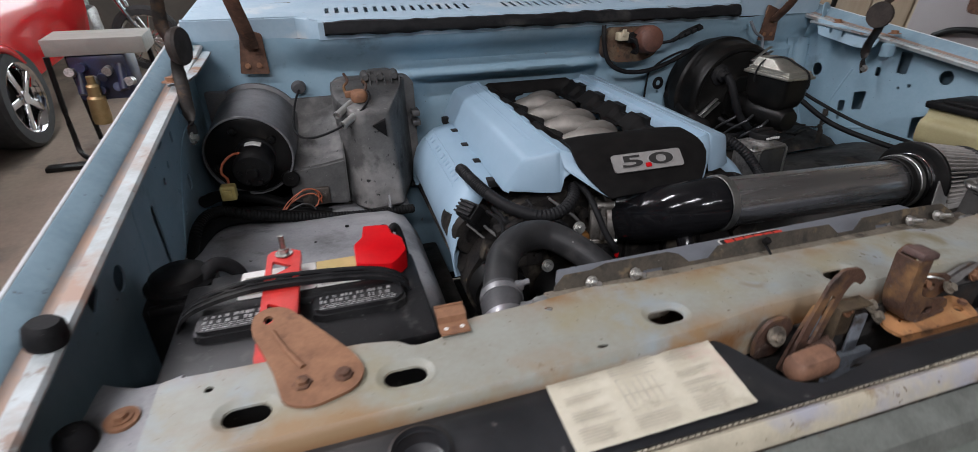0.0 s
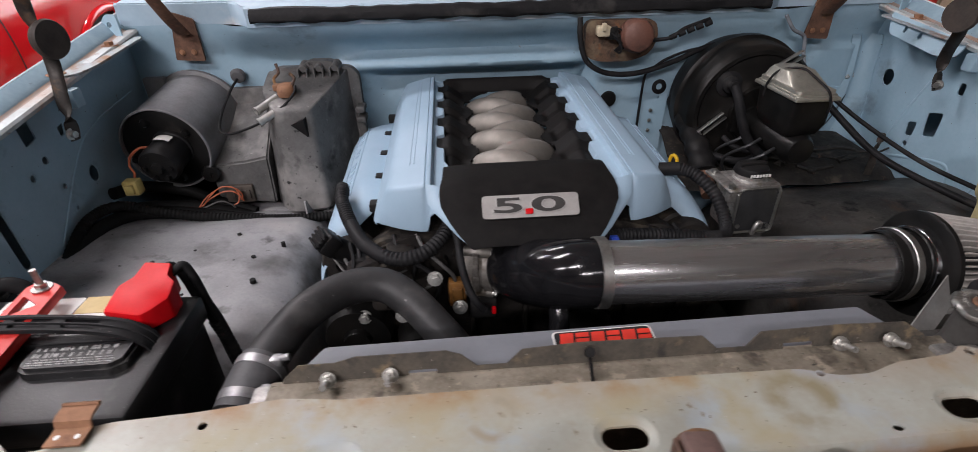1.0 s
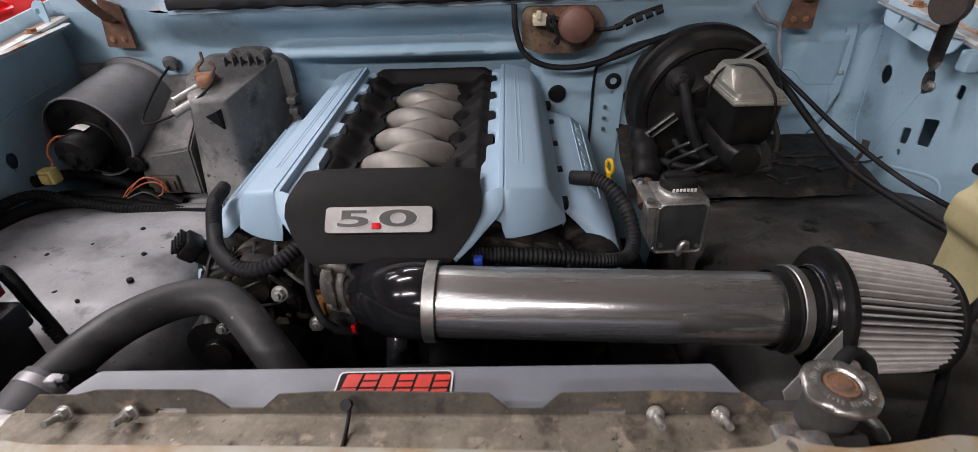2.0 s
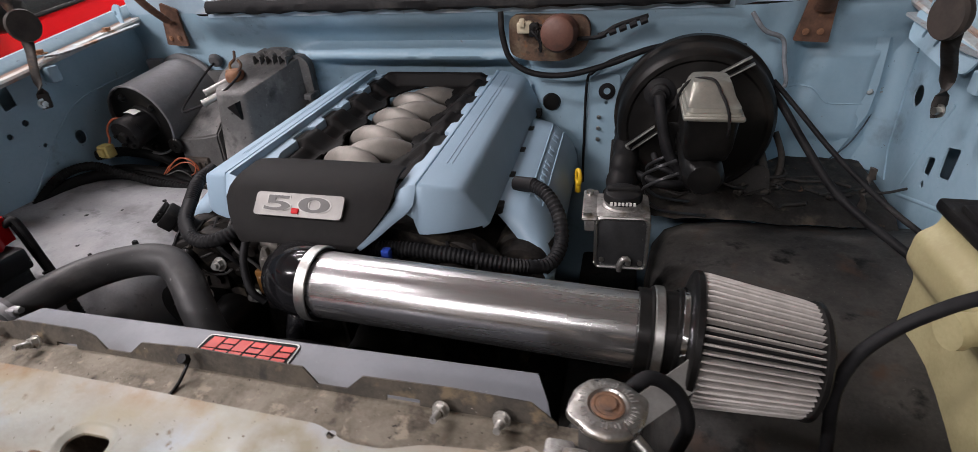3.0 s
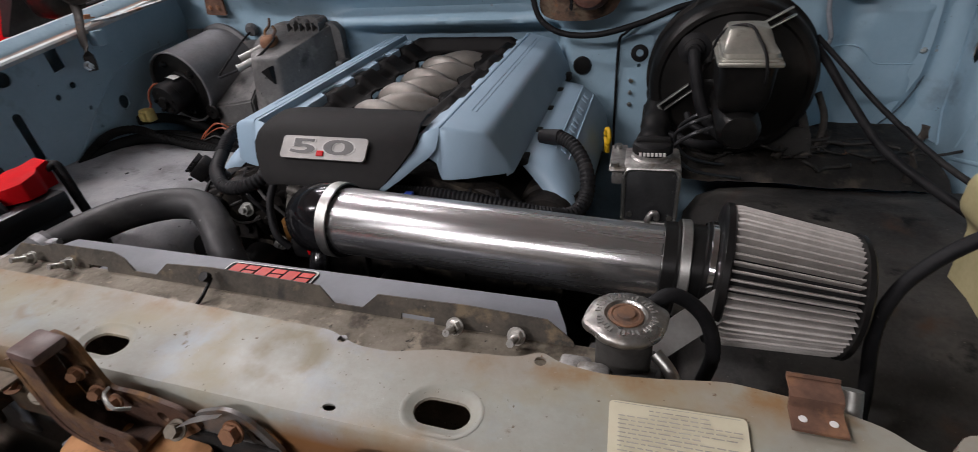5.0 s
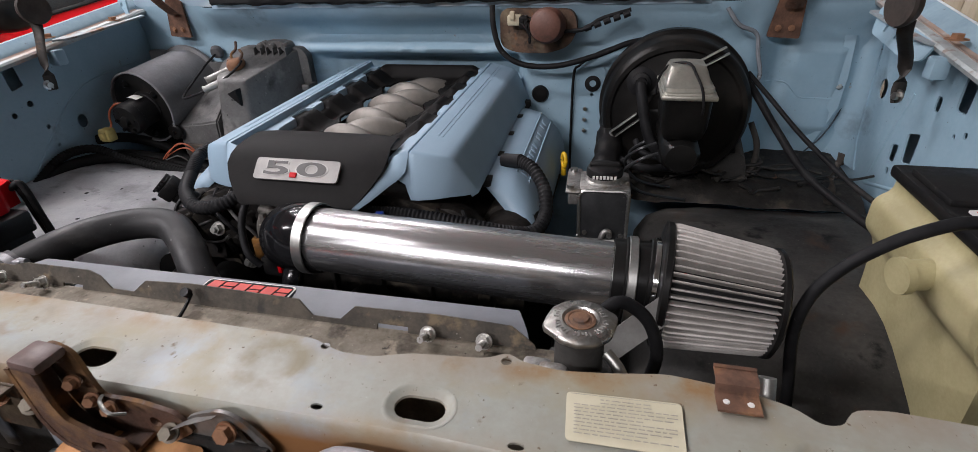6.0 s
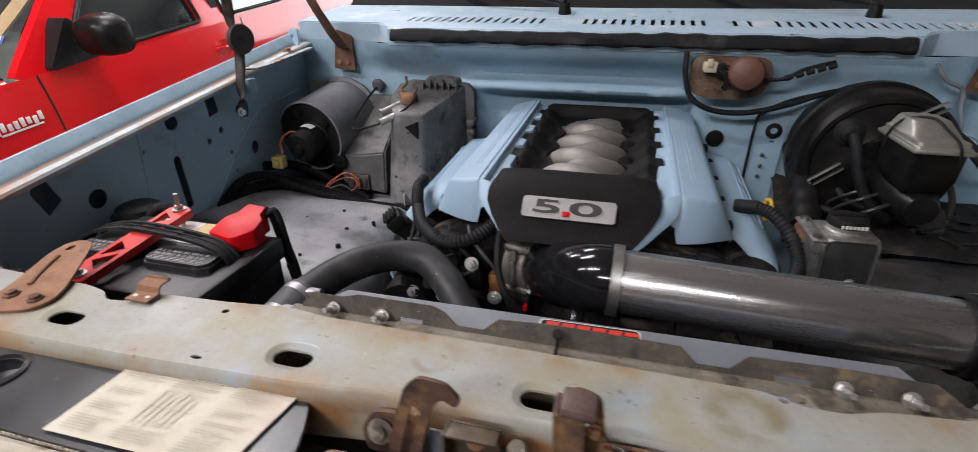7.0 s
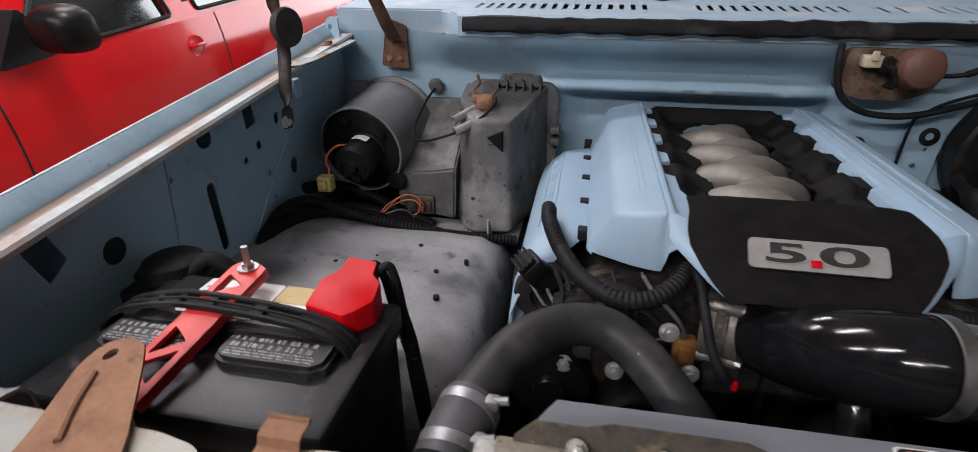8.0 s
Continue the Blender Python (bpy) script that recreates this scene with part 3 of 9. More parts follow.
# bolt plates at the back ends of the ledges
for sgn, x0 in ((1, -0.540), (-1, 1.102)):
    bm = B()
    m = basis((x0, 0.62, lip_z(0.62) + 0.003), (-sgn, 0, 0), (0, 1, 0.1))
    o = rounded([(-0.004, 0.085), (0.026, 0.070), (0.028, 0.30), (-0.018, 0.30), (-0.014, 0.13)], 0.008)
    plate(bm, o, (), 0.004, m)
    bp = part("bolt_plate", bm, mat("rusty_blue_plate", (0.36, 0.42, 0.45), (0.30, 0.34, 0.36), 0.5, 0.7, scale=20, stain=[((0.27, 0.16, 0.10), 17, 0.48, 0.62, 0.8), ((0.14, 0.08, 0.05), 50, 0.62, 0.72)], bump=0.25), truck)
    for y in (0.679, 0.851):
        bm = B()
        bolt(bm, (x0 - sgn * 0.014, y, lip_z(y) + (0.012 if y < 0.8 else -0.002)), (0, 0, 1), 0.0085, 0.007, 0.015)
        part("bolt", bm, RUSTLIGHT, bp, "rusty hexagon bolt")
    bm = B()
    box(bm, x0 - 0.012, x0 + 0.012, 0.66, 0.685, lip_z(0.66) - 0.040, lip_z(0.66) - 0.008, 0.004)
    part("clip", bm, BODY, bp)
    bm = B()
    plate(bm, rounded([(0, 0), (0.05, 0), (0.05, 0.03), (0.035, 0.05), (0.01, 0.05)], 0.008), [ring2(0.028, 0.03, 0.006, None, 10)], 0.003, basis((x0 - sgn * 0.01, 0.90, lip_z(0.9) - 0.01), (-sgn, 0.3, 0), (0, 0.2, 1)))
    part("hinge_tab", bm, BODY, bp)


# firewall: one pressed sheet
def soft(a, b, t):
    t = max(0.0, min(1.0, (t - a) / (b - a)))
    return t * t * (3 - 2 * t)


def wall_y(x, z):
    y = 0.955 - 0.032 * soft(0.415, 0.44, x) + 0.05 * soft(0.90, 0.97, x)
    lean = soft(1.09, 1.175, z)
    y -= (y - 0.893) * lean * (0.25 + 0.75 * soft(-0.39, -0.31, x) * (1 - soft(0.84, 0.91, x)))
    dish = soft(-0.16, -0.06, x + (z - 1.1) * 0.9) * (1 - soft(0.30, 0.44, x)) * soft(1.085, 1.10, z) * (1 - soft(1.125, 1.15, z))
    y += 0.022 * dish
    tunnel = soft(-0.13, -0.03, x) * (1 - soft(0.40, 0.46, x)) * (1 - soft(1.045, 1.07, z))
    y += 0.045 * tunnel
    y -= 0.012 * soft(1.058, 1.066, z) * (1 - soft(1.078, 1.088, z)) * soft(-0.2, -0.1, x) * (1 - soft(0.38, 0.44, x))
    pad = soft(0.975, 0.985, x) * (1 - soft(1.085, 1.10, x)) * soft(0.90, 0.91, z) * (1 - soft(1.075, 1.085, z))
    y -= 0.012 * pad
    y += (1 - lean) * (0.004 * math.sin(9 * x + 3 * z) + 0.003 * noise.noise(Vector((x * 9, z * 9, 2))) + 0.0016 * noise.noise(Vector((x * 31, z * 31, 7))))
    return y


bm = B()
xs = [LW + (RW - LW) * i / 150 for i in range(151)]
zs = [0.45 + 0.725 * i / 80 for i in range(81)]
loft(bm, [[(x, wall_y(x, z), z) for x in xs] for z in zs])
part("firewall", bm, BODY, truck, "light blue pressed steel firewall", angle=60)

# cowl with its rows of slots
bm = B()
cowl_m = basis((XC, 0.893, 1.212), (1, 0, 0), (0, 1, 0.12))
slots = []
for lo, hi in ((-0.555, -0.20), (-0.12, 0.16), (0.20, 0.26), (0.29, 0.76)):
    n = int((hi - lo) / 0.0215)
    for i in range(n):
        x = lo + (i + 0.5) * (hi - lo) / n
        slots.append([(x - 0.0045, 0.068), (x + 0.0045, 0.068), (x + 0.0065, 0.128), (x - 0.0025, 0.128)])
plate(bm, rounded([(-0.84, 0.055), (-0.60, 0.050), (-0.572, 0.0), (0.540, 0.0), (0.566, 0.050), (0.86, 0.055), (0.86, 0.29), (-0.84, 0.29)], [0.001, 0.03, 0.02, 0.02, 0.03, 0.001, 0.001, 0.001], 5), slots, 0.0015, cowl_m)
lip = [(LW, 0.952), (-0.345, 0.946), (-0.312, 0.918), (-0.297, 0.893), (0.806, 0.893), (0.824, 0.918), (0.852, 0.946), (RW, 0.952)]
loft(bm, [[(x, y, 1.212 + 0.12 * (y - 0.893)) for x, y in lip], [(x, y - 0.005, 1.208 + 0.12 * (y - 0.893)) for x, y in lip], [(x, y - 0.003, 1.172) for x, y in lip]])
part("cowl_panel", bm, mat("chalky_pale_blue_paint", (0.42, 0.54, 0.63), (0.36, 0.49, 0.59), 0.45, 0.6, scale=12, fine=150, stain=[((0.16, 0.16, 0.16), 30, 0.64, 0.74, 0.8), ((0.60, 0.64, 0.66), 9, 0.55, 0.7)], bump=0.12), truck, "pale blue cowl with rows of ventilation slots")
# black boxes close the gap below the cowl and stand for its shadow
bm = B()
box(bm, LW, RW, 1.02, 1.09, 1.12, 1.165)
box(bm, LW, RW, 0.957, 1.02, 1.158, 1.165)
part("cowl_shade_box", bm, DARK, truck)
bm = B()
rows = []
for i in range(60):
    x = -0.285 + 1.08 * i / 59
    w = 0.0015 * math.sin(i * 1.7) + 0.001 * math.sin(i * 0.6)
    u = 0.004 * noise.noise(Vector((x * 7, 3, 1))) + 0.003 * noise.noise(Vector((x * 31, 5, 2)))
    rows.append([(x, 0.894, 1.182 + w), (x, 0.876 + w, 1.181 + w), (x, 0.871, 1.186), (x, 0.872 + u * 0.5, 1.198), (x, 0.879, 1.207 + u), (x, 0.894, 1.209 + u)])
loft(bm, rows, close=True, caps=True)
part("cowl_seal", bm, RUBBER, truck, "perished black rubber cowl seal")
bm = B()
loft(bm, [[(-0.55, 1.18, 1.240), (XC, 1.16, 1.240), (1.10, 1.18, 1.240)], [(-0.50, 1.55, 1.62), (XC, 1.52, 1.62), (1.05, 1.55, 1.62)]])
thicken(bm, 0.005)
part("windscreen", bm, GLASS, truck, "dark windscreen glass")
for x0, y0, tip in ((0.10, 1.08, (-0.22, 1.20, 1.295)), (0.78, 1.08, (0.42, 1.20, 1.295))):
    bm = B()
    cyl(bm, (x0, y0, 1.230), (x0, y0, 1.260), 0.017, 0.013, 14)
    hose(bm, [(x0, y0, 1.260), (x0 - 0.06, y0 + 0.03, 1.270), tip], [0.008] * 12 + [0.004], 8, 6)
    part("wiper_arm", bm, BLACKPL, truck)
# roof, doors and box of the cab, closed behind the glass
bm = B()
box(bm, -0.55, 1.10, 1.13, 2.5, 0.5, 1.20, 0.03)
box(bm, -0.48, 1.03, 1.55, 2.4, 1.20, 1.75, 0.06)
part("cab", bm, BODY, truck, "light blue cab")

# wheel aprons
def apron(x_wall, x_in, material, name, zt, front):
    bm = B()
    rows = []
    s = 1 if x_in > x_wall else -1
    for i in range(27):
        y = 0.16 + 0.80 * i / 26
        d = abs(y - 0.50) / 0.40
        z = zt - 0.26 * max(0, d - 0.25) ** 2 * (1.6 if y < 0.5 else 1.0)
        xi = x_in - s * 0.07 * max(0, d - 0.35) ** 2
        z -= 9.0 * max(0.0, front - y) ** 2
        rows.append([(x_wall, y, z + 0.015), (x_wall + s * 0.12, y, z + 0.004 + 0.004 * math.sin(i)), (xi - s * 0.12, y, z + 0.003 * math.sin(i * 0.7)), (xi - s * 0.055, y, z - 0.006), (xi - s * 0.02, y, z - 0.024), (xi, y, z - 0.06), (xi + s * 0.006, y, z - 0.14), (xi, y, 0.42)])
    loft(bm, rows)
    thicken(bm, 0.003)
    return part(name, bm, material, truck, "", angle=50)


apron(LW, -0.155, APRON, "wheel_apron", 0.856, 0.375)
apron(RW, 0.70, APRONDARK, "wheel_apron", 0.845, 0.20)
for x, y, r in ((-0.33, 0.42, 0.004), (-0.28, 0.40, 0.003), (-0.42, 0.52, 0.004), (-0.23, 0.45, 0.005), (-0.36, 0.55, 0.003), (-0.21, 0.56, 0.004), (-0.47, 0.44, 0.003), (-0.30, 0.60, 0.004), (-0.25, 0.52, 0.004), (-0.40, 0.40, 0.004)):
    bm = B()
    cyl(bm, (x, y, 0.80), (x, y, 0.8582 - 0.26 * max(0, abs(y - 0.5) / 0.4 - 0.25) ** 2 * (1.6 if y < 0.5 else 1.0)), r, seg=8)
    part("apron_hole", bm, DARK, truck)
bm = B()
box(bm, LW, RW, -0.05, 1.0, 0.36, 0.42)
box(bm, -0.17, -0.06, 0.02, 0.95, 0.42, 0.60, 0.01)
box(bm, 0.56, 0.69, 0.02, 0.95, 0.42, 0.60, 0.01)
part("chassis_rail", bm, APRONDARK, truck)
bm = B()
box(bm, LW - 0.02, RW + 0.02, 1.04, 1.12, 0.4, 1.14)
box(bm, LW - 0.1, LW - 0.09, -0.1, 1.1, 0.4, 1.0)
box(bm, RW + 0.09, RW + 0.1, -0.1, 1.1, 0.4, 1.0)
part("hidden_panel", bm, DARK, truck)

# front panel: black deflector cover, grille edge and grille
bm = B()
o = rounded([(-0.50, -0.040), (-0.16, -0.040), (0.036, -0.032), (0.050, -0.065), (0.060, -0.102), (0.088, -0.1135), (0.135, -0.106), (0.165, -0.1005), (0.62, -0.1005), (0.66, -0.06), (0.69, -0.032), (1.03, -0.03), (1.03, -0.118), (0.10, -0.124), (-0.50, -0.122)], [0.004, 0.004, 0.012, 0.02, 0.016, 0.016, 0.02, 0.02, 0.02, 0.02, 0.02, 0.004, 0.004, 0.004, 0.004], 5)
plate(bm, o, [ring2(-0.268, -0.075, 0.022, 0.020, 24)], 0.003, pose(0, 0, 0.984))
# the pocket's edge rolls down under the latch
rows = []
for x, k in ((0.138, 0.1), (0.150, 0.45), (0.165, 0.8), (0.185, 1.0), (0.25, 1.0), (0.35, 1.0), (0.45, 1.0), (0.54, 1.0), (0.58, 0.8), (0.61, 0.3)):
    rows.append([(x, -0.1035, 0.9838), (x, -0.1035 + 0.010 * k, 0.9838 - 0.003 * k), (x, -0.1035 + 0.019 * k, 0.9838 - 0.013 * k), (x, -0.1035 + 0.0265 * k, 0.9838 - 0.026 * k), (x, -0.1035 + 0.027 * k, 0.9838 - 0.040 * k)])
loft(bm, rows)
cov = part("deflector_cover", bm, mat("grey_black_deflector_plastic", (0.013, 0.014, 0.016), (0.022, 0.023, 0.026), 0.30, 0.44, scale=12, stain=[((0.055, 0.053, 0.052), 9, 0.58, 0.80), ((0.11, 0.105, 0.10), 60, 0.67, 0.73)], bump=0.12, bump_scale=70, spec=0.75), truck, "dusty black plastic radiator deflector")
bm = B()
lathe(bm, (-0.268, -0.075, 0.962), (-0.268, -0.075, 0.988), [(0.0, 0.05), (0.008, 0.05), (0.010, 0.25), (0.019, 0.4), (0.0225, 1.0), (0.026, 0.92)], 28)
part("screw_well", bm, cov.data.materials[0], cov)
bm = B()
bolt(bm, (-0.268, -0.075, 0.966), (0, 0, 1), 0.006, 0.004, 0.010)
part("screw", bm, RUSTLIGHT, cov, "rusty screw")
bm = B()
rows = []
for i in range(61):
    x = -0.55 + 1.63 * i / 60
    rows.append([(x, -0.1245, 0.972), (x, -0.1265, 0.980), (x, -0.131, 0.983), (x, -0.137, 0.978), (x, -0.141, 0.964)])
loft(bm, rows)
thicken(bm, 0.002)
part("grille_edge", bm, mat("chipped_cream_edge", (0.56, 0.51, 0.39), (0.46, 0.42, 0.32), 0.5, 0.7, scale=30, stain=[((0.20, 0.12, 0.05), 24, 0.56, 0.68), ((0.40, 0.40, 0.44), 9, 0.48, 0.60), ((0.13, 0.085, 0.045), 90, 0.64, 0.70)], bump=0.3, bump_scale=120), truck, "chipped cream grille edge")
bm = B()
box(bm, -0.50, 1.03, -0.1245, -0.1185, 0.970, 0.9795)
part("strip_bed", bm, DIRTMETAL, truck, "dark bed of the ribbed strip")
rnd = random.Random(17)
bm = B()
for i in range(250):
    x = -0.498 + 0.0061 * i
    if rnd.random() < 0.93:
        box(bm, x, x + rnd.uniform(0.0026, 0.0042), -0.1240, -0.1190 - 0.001 * rnd.random(), 0.978, 0.9808 + 0.0006 * rnd.random())
tagged(part("ribbed_strip", bm, PAPER, truck, "grubby cream ribbed strip"), kind="stuff")
bm = B()
loft(bm, [[(-0.56, -0.142, 0.962), (1.09, -0.142, 0.962)], [(-0.56, -0.165, 0.950), (1.09, -0.165, 0.950)], [(-0.56, -0.172, 0.93), (1.09, -0.172, 0.93)]])
part("grille_moulding", bm, mat("dull_blue_grey_moulding", (0.21, 0.225, 0.205), (0.14, 0.15, 0.135), 0.45, 0.6, metal=0.2, scale=18, stain=[((0.14, 0.11, 0.08), 26, 0.6, 0.72)]), truck, "dull bright metal grille moulding")
gr = B()
loft(gr, [[(-0.56, -0.170, 0.932), (1.09, -0.170, 0.932)], [(-0.56, -0.20, 0.80), (1.09, -0.20, 0.80)], [(-0.56, -0.21, 0.5), (1.09, -0.21, 0.5)]])
thicken(gr, 0.004)
for i in range(12):
    x = -0.5 + 0.14 * i
    box(gr, x, x + 0.012, -0.216, -0.18, 0.55, 0.90, 0.002)
part("grille", gr, GRILLE, truck, "faded grey plastic grille")

placed[0] = Matrix()
for wx in (-0.62, 1.16):
    bm = B()
    lathe(bm, (wx - 0.13, 0.46, 0.40), (wx + 0.13, 0.46, 0.40), [(0, 0.1), (0.22, 0.1), (0.36, 0.0), (0.395, 0.12), (0.40, 0.5), (0.395, 0.88), (0.36, 1.0), (0.22, 0.9), (0, 0.9)], 40)
    wh = part("wheel", bm, TYRE, truck)
    bm = B()
    cyl(bm, (wx - 0.11, 0.46, 0.40), (wx + 0.11, 0.46, 0.40), 0.205, seg=32)
    part("rim", bm, STEEL, wh)
placed[0] = BAY
# paper label on the deflector and the emission label on the support
def printed(parent, name, corners, z, seed, lines, material, label, ink, torn=True):
    """A label laid flat, with unreadable print as plain bars."""
    rnd = random.Random(seed)
    a, b, c, d = [Vector((*p, z)) for p in corners]
    bm = B()
    n, k = 28, 12
    rows = []
    for j in range(k + 1):
        row = []
        for i in range(n + 1):
            u, w = i / n, j / k
            p = (a * (1 - u) + b * u) * (1 - w) + (d * (1 - u) + c * u) * w
            if torn:
                p.z += 0.0012 * rnd.random() * (2.2 if j == 0 else 0.5)
            if torn and j == 0:
                p.y -= 0.002 * rnd.random()
            row.append(p)
        rows.append(row)
    if torn:
        loft(bm, rows)
    else:
        plate(bm, rounded([(p.x, p.y) for p in (d, c, b, a)], 0.004, 4), [], 0.0005, pose(0, 0, z + 0.0004))
    ob = solo(name, bm, material, label, "label")
    bm = B()
    for u0, u1, w, h in lines:
        p = [(a * (1 - u) + b * u) * (1 - v) + (d * (1 - u) + c * u) * v + Vector((0, 0, 0.0018)) for u, v in ((u0, w), (u1, w), (u1, w + h), (u0, w + h))]
        bm.faces.new([bm.verts.new(q) for q in p])
    part("print", bm, ink, ob, "faded grey print")
    return ob


rnd = random.Random(3)
lines = []
for i in range(26):
    w = 0.07 + 0.034 * i
    for u0, u1 in ((0.05, 0.28), (0.68, 0.94)):
        if i % 7 != 5 and rnd.random() < 0.86:
            lines.append((u0 + 0.01 * rnd.random(), u1 - 0.09 * rnd.random(), w, 0.013))
    if i < 5 or i > 20:
        lines.append((0.34, 0.62 - 0.08 * rnd.random(), w, 0.013))
for k in range(6):
    lines += [(0.35 + 0.04 * k, 0.36 + 0.04 * k, 0.28 + 0.03 * (k % 3), 0.40 - 0.05 * (k % 2))]
lines += [(0.35, 0.60, 0.28, 0.012), (0.35, 0.60, 0.50, 0.012), (0.35, 0.60, 0.70, 0.012)]
printed(None, "paper_label", [(-0.150, -0.035), (0.026, -0.030), (0.014, -0.115), (-0.155, -0.117)], 0.9865, 5, lines, PAPER, "torn yellowed paper label stuck on the black deflector", mat("faded_print", (0.47, 0.44, 0.36), (0.56, 0.52, 0.42), 0.8, scale=60))
lines = [(0.04, 0.95, 0.055, 0.010)]
for i in range(11):
    u = 0.30 if i < 2 else 0.07
    while u < (0.74 if i < 2 else 0.90 - 0.25 * (i % 4 == 1)):
        w = 0.03 + 0.07 * rnd.random()
        lines.append((u, u + w, 0.13 + 0.072 * i, 0.020))
        u += w + 0.016
printed(None, "emission_label", [(0.628, 0.040), (0.708, 0.044), (0.708, 0.000), (0.631, -0.002)], 1.0022, 9, lines, mat("cream_label", (0.60, 0.56, 0.42), (0.56, 0.52, 0.38), 0.5, scale=50), "cream printed label stuck on the radiator support", INK, False)


# ---- radiator and shroud ----
rad = thing("radiator", 0.27, 0.1, 0.6, "radiator with a dirty tan top and dark scalloped flange", "radiator")
bm = B()
box(bm, -0.085, 0.64, 0.050, 0.122, 0.50, 0.966, 0.004)
part("top_tank", bm, DIRTMETAL, rad, "dirty tan metal top tank")
bm = B()
prof = [(-0.075, 0.952), (-0.07, 0.972), (-0.055, 0.985), (-0.02, 0.985), (0.0, 0.990), (0.09, 0.990), (0.105, 0.985), (0.120, 0.972), (0.150, 0.972), (0.166, 0.986), (0.225, 0.989), (0.352, 0.987), (0.368, 0.972), (0.398, 0.972), (0.414, 0.987), (0.50, 0.989), (0.57, 0.987), (0.592, 0.972), (0.60, 0.952)]
m = Matrix(((1, 0, 0, 0), (0, 0.30, -0.95, 0.111), (0, 0.95, 0.30, 0.0), (0, 0, 0, 1)))
fl = [(x, (z - 0.950) * 1.0) for x, z in prof]
plate(bm, fl, [[(0.052, 0.012), (0.080, 0.012), (0.080, 0.022), (0.052, 0.022)], [(0.438, 0.012), (0.470, 0.012), (0.470, 0.023), (0.438, 0.023)]], 0.002, Matrix.Translation((0, 0.111, 0.950)) @ Matrix.Rotation(radians(70), 4, "X"))
part("scalloped_flange", bm, mat("grimy_dark_flange", (0.095, 0.080, 0.060), (0.050, 0.044, 0.036), 0.6, 0.8, scale=24, stain=[((0.17, 0.13, 0.08), 40, 0.56, 0.68), ((0.03, 0.027, 0.024), 30, 0.58, 0.7), ((0.42, 0.39, 0.34), 190, 0.69, 0.73)], bump=0.4, bump_scale=160), rad, "grimy dark scalloped flange")
for x in (-0.025, 0.035, 0.493, 0.547):
    bm = B()
    bolt(bm, (x, 0.111, 0.974), (0, -0.90, 0.43), 0.0058, 0.0065, 0.0078, 0.015)
    part("stud", bm, mat("dull_zinc_stud", (0.66, 0.65, 0.62), (0.46, 0.45, 0.42), 0.28, 0.42, metal=0.8, scale=90, stain=[((0.12, 0.10, 0.07), 120, 0.55, 0.66, 0.7)]) if x < 0 else bpy.data.materials["dull_zinc_stud"], rad, "bright zinc nut and stud")
bm = B()
hose(bm, [(0.232, 0.115, 0.982), (0.232, 0.104, 0.975), (0.231, 0.09, 0.968), (0.231, 0.066, 0.967)], 0.0018, 6)
cyl(bm, (0.231, 0.112, 0.984), (0.231, 0.108, 0.989), 0.005, seg=10)
part("seam_clip", bm, BLACKPL, rad)
for q in ((0.585, 0.61, 0.055, 0.105, 0.945, 0.972, 0.004), (-0.10, -0.07, 0.07, 0.12, 0.93, 0.965, 0.006), (0.60, 0.625, 0.075, 0.095, 0.955, 0.978, 0.004)):
    bm = B()
    box(bm, *q)
    part("end_clip", bm, CASTALU, rad)
# filler neck and cap
bm = B()
lathe(bm, (0.632, 0.112, 0.93), (0.632, 0.108, 1.008), [(0.028, 0), (0.025, 0.2), (0.021, 0.4), (0.021, 0.9), (0.0245, 0.93), (0.0245, 1.0)], 28)
loft(bm, [[(0.60, 0.07, 0.955), (0.66, 0.07, 0.955)], [(0.605, 0.09, 0.975), (0.655, 0.09, 0.975)], [(0.61, 0.12, 0.955), (0.66, 0.12, 0.955)]])
box(bm, 0.60, 0.665, 0.06, 0.15, 0.85, 0.95, 0.01)
part("filler_neck", bm, mat("dusty_black_neck", (0.05, 0.048, 0.045), (0.035, 0.033, 0.03), 0.6, 0.75, scale=30, bump=0.2), rad)
capc = Vector((0.632, 0.108, 1.008))
bm = B()
rows = []
N = 96
ax, ay = basis(capc, (1, 0, 0), (0, 1, 0)), 0
for r, h in ((0.0250, 0.0), (0.0285, 0.0005), (0.0290, 0.0035), (0.0280, 0.0055), (0.0245, 0.0075), (0.0155, 0.0085), (0.0145, 0.0070), (0.0135, 0.0062), (0.0001, 0.0062)):
    row = []
    for i in range(N):
        a = 2 * math.pi * i / N
        ear = 0.0034 * max(0, math.cos(2 * (a - 0.35))) ** 10 + 0.0003 * math.cos(12 * a)
        rr = r + (ear if 0.0250 < r and 0 < h < 0.0070 else 0)
        row.append(capc + Vector((rr * math.cos(a), rr * math.sin(a), h)))
    rows.append(row)
loft(bm, rows, close=True)
capo = part("filler_cap", bm, mat("aged_cap_metal", (0.46, 0.45, 0.43), (0.28, 0.27, 0.25), 0.24, 0.42, metal=0.92, scale=50, stain=[((0.15, 0.12, 0.09), 40, 0.6, 0.72, 0.7)]), rad, "worn metal pressure cap with stamped lettering")
bm = B()
lathe(bm, capc + Vector((0, 0, 0.0064)), capc + Vector((0, 0, 0.0100)), [(0.0128, 0), (0.0128, 0.3), (0.0105, 0.5), (0.0095, 0.3), (0.007, 0.4), (0.0065, 0.9), (0, 1.0)], 28)
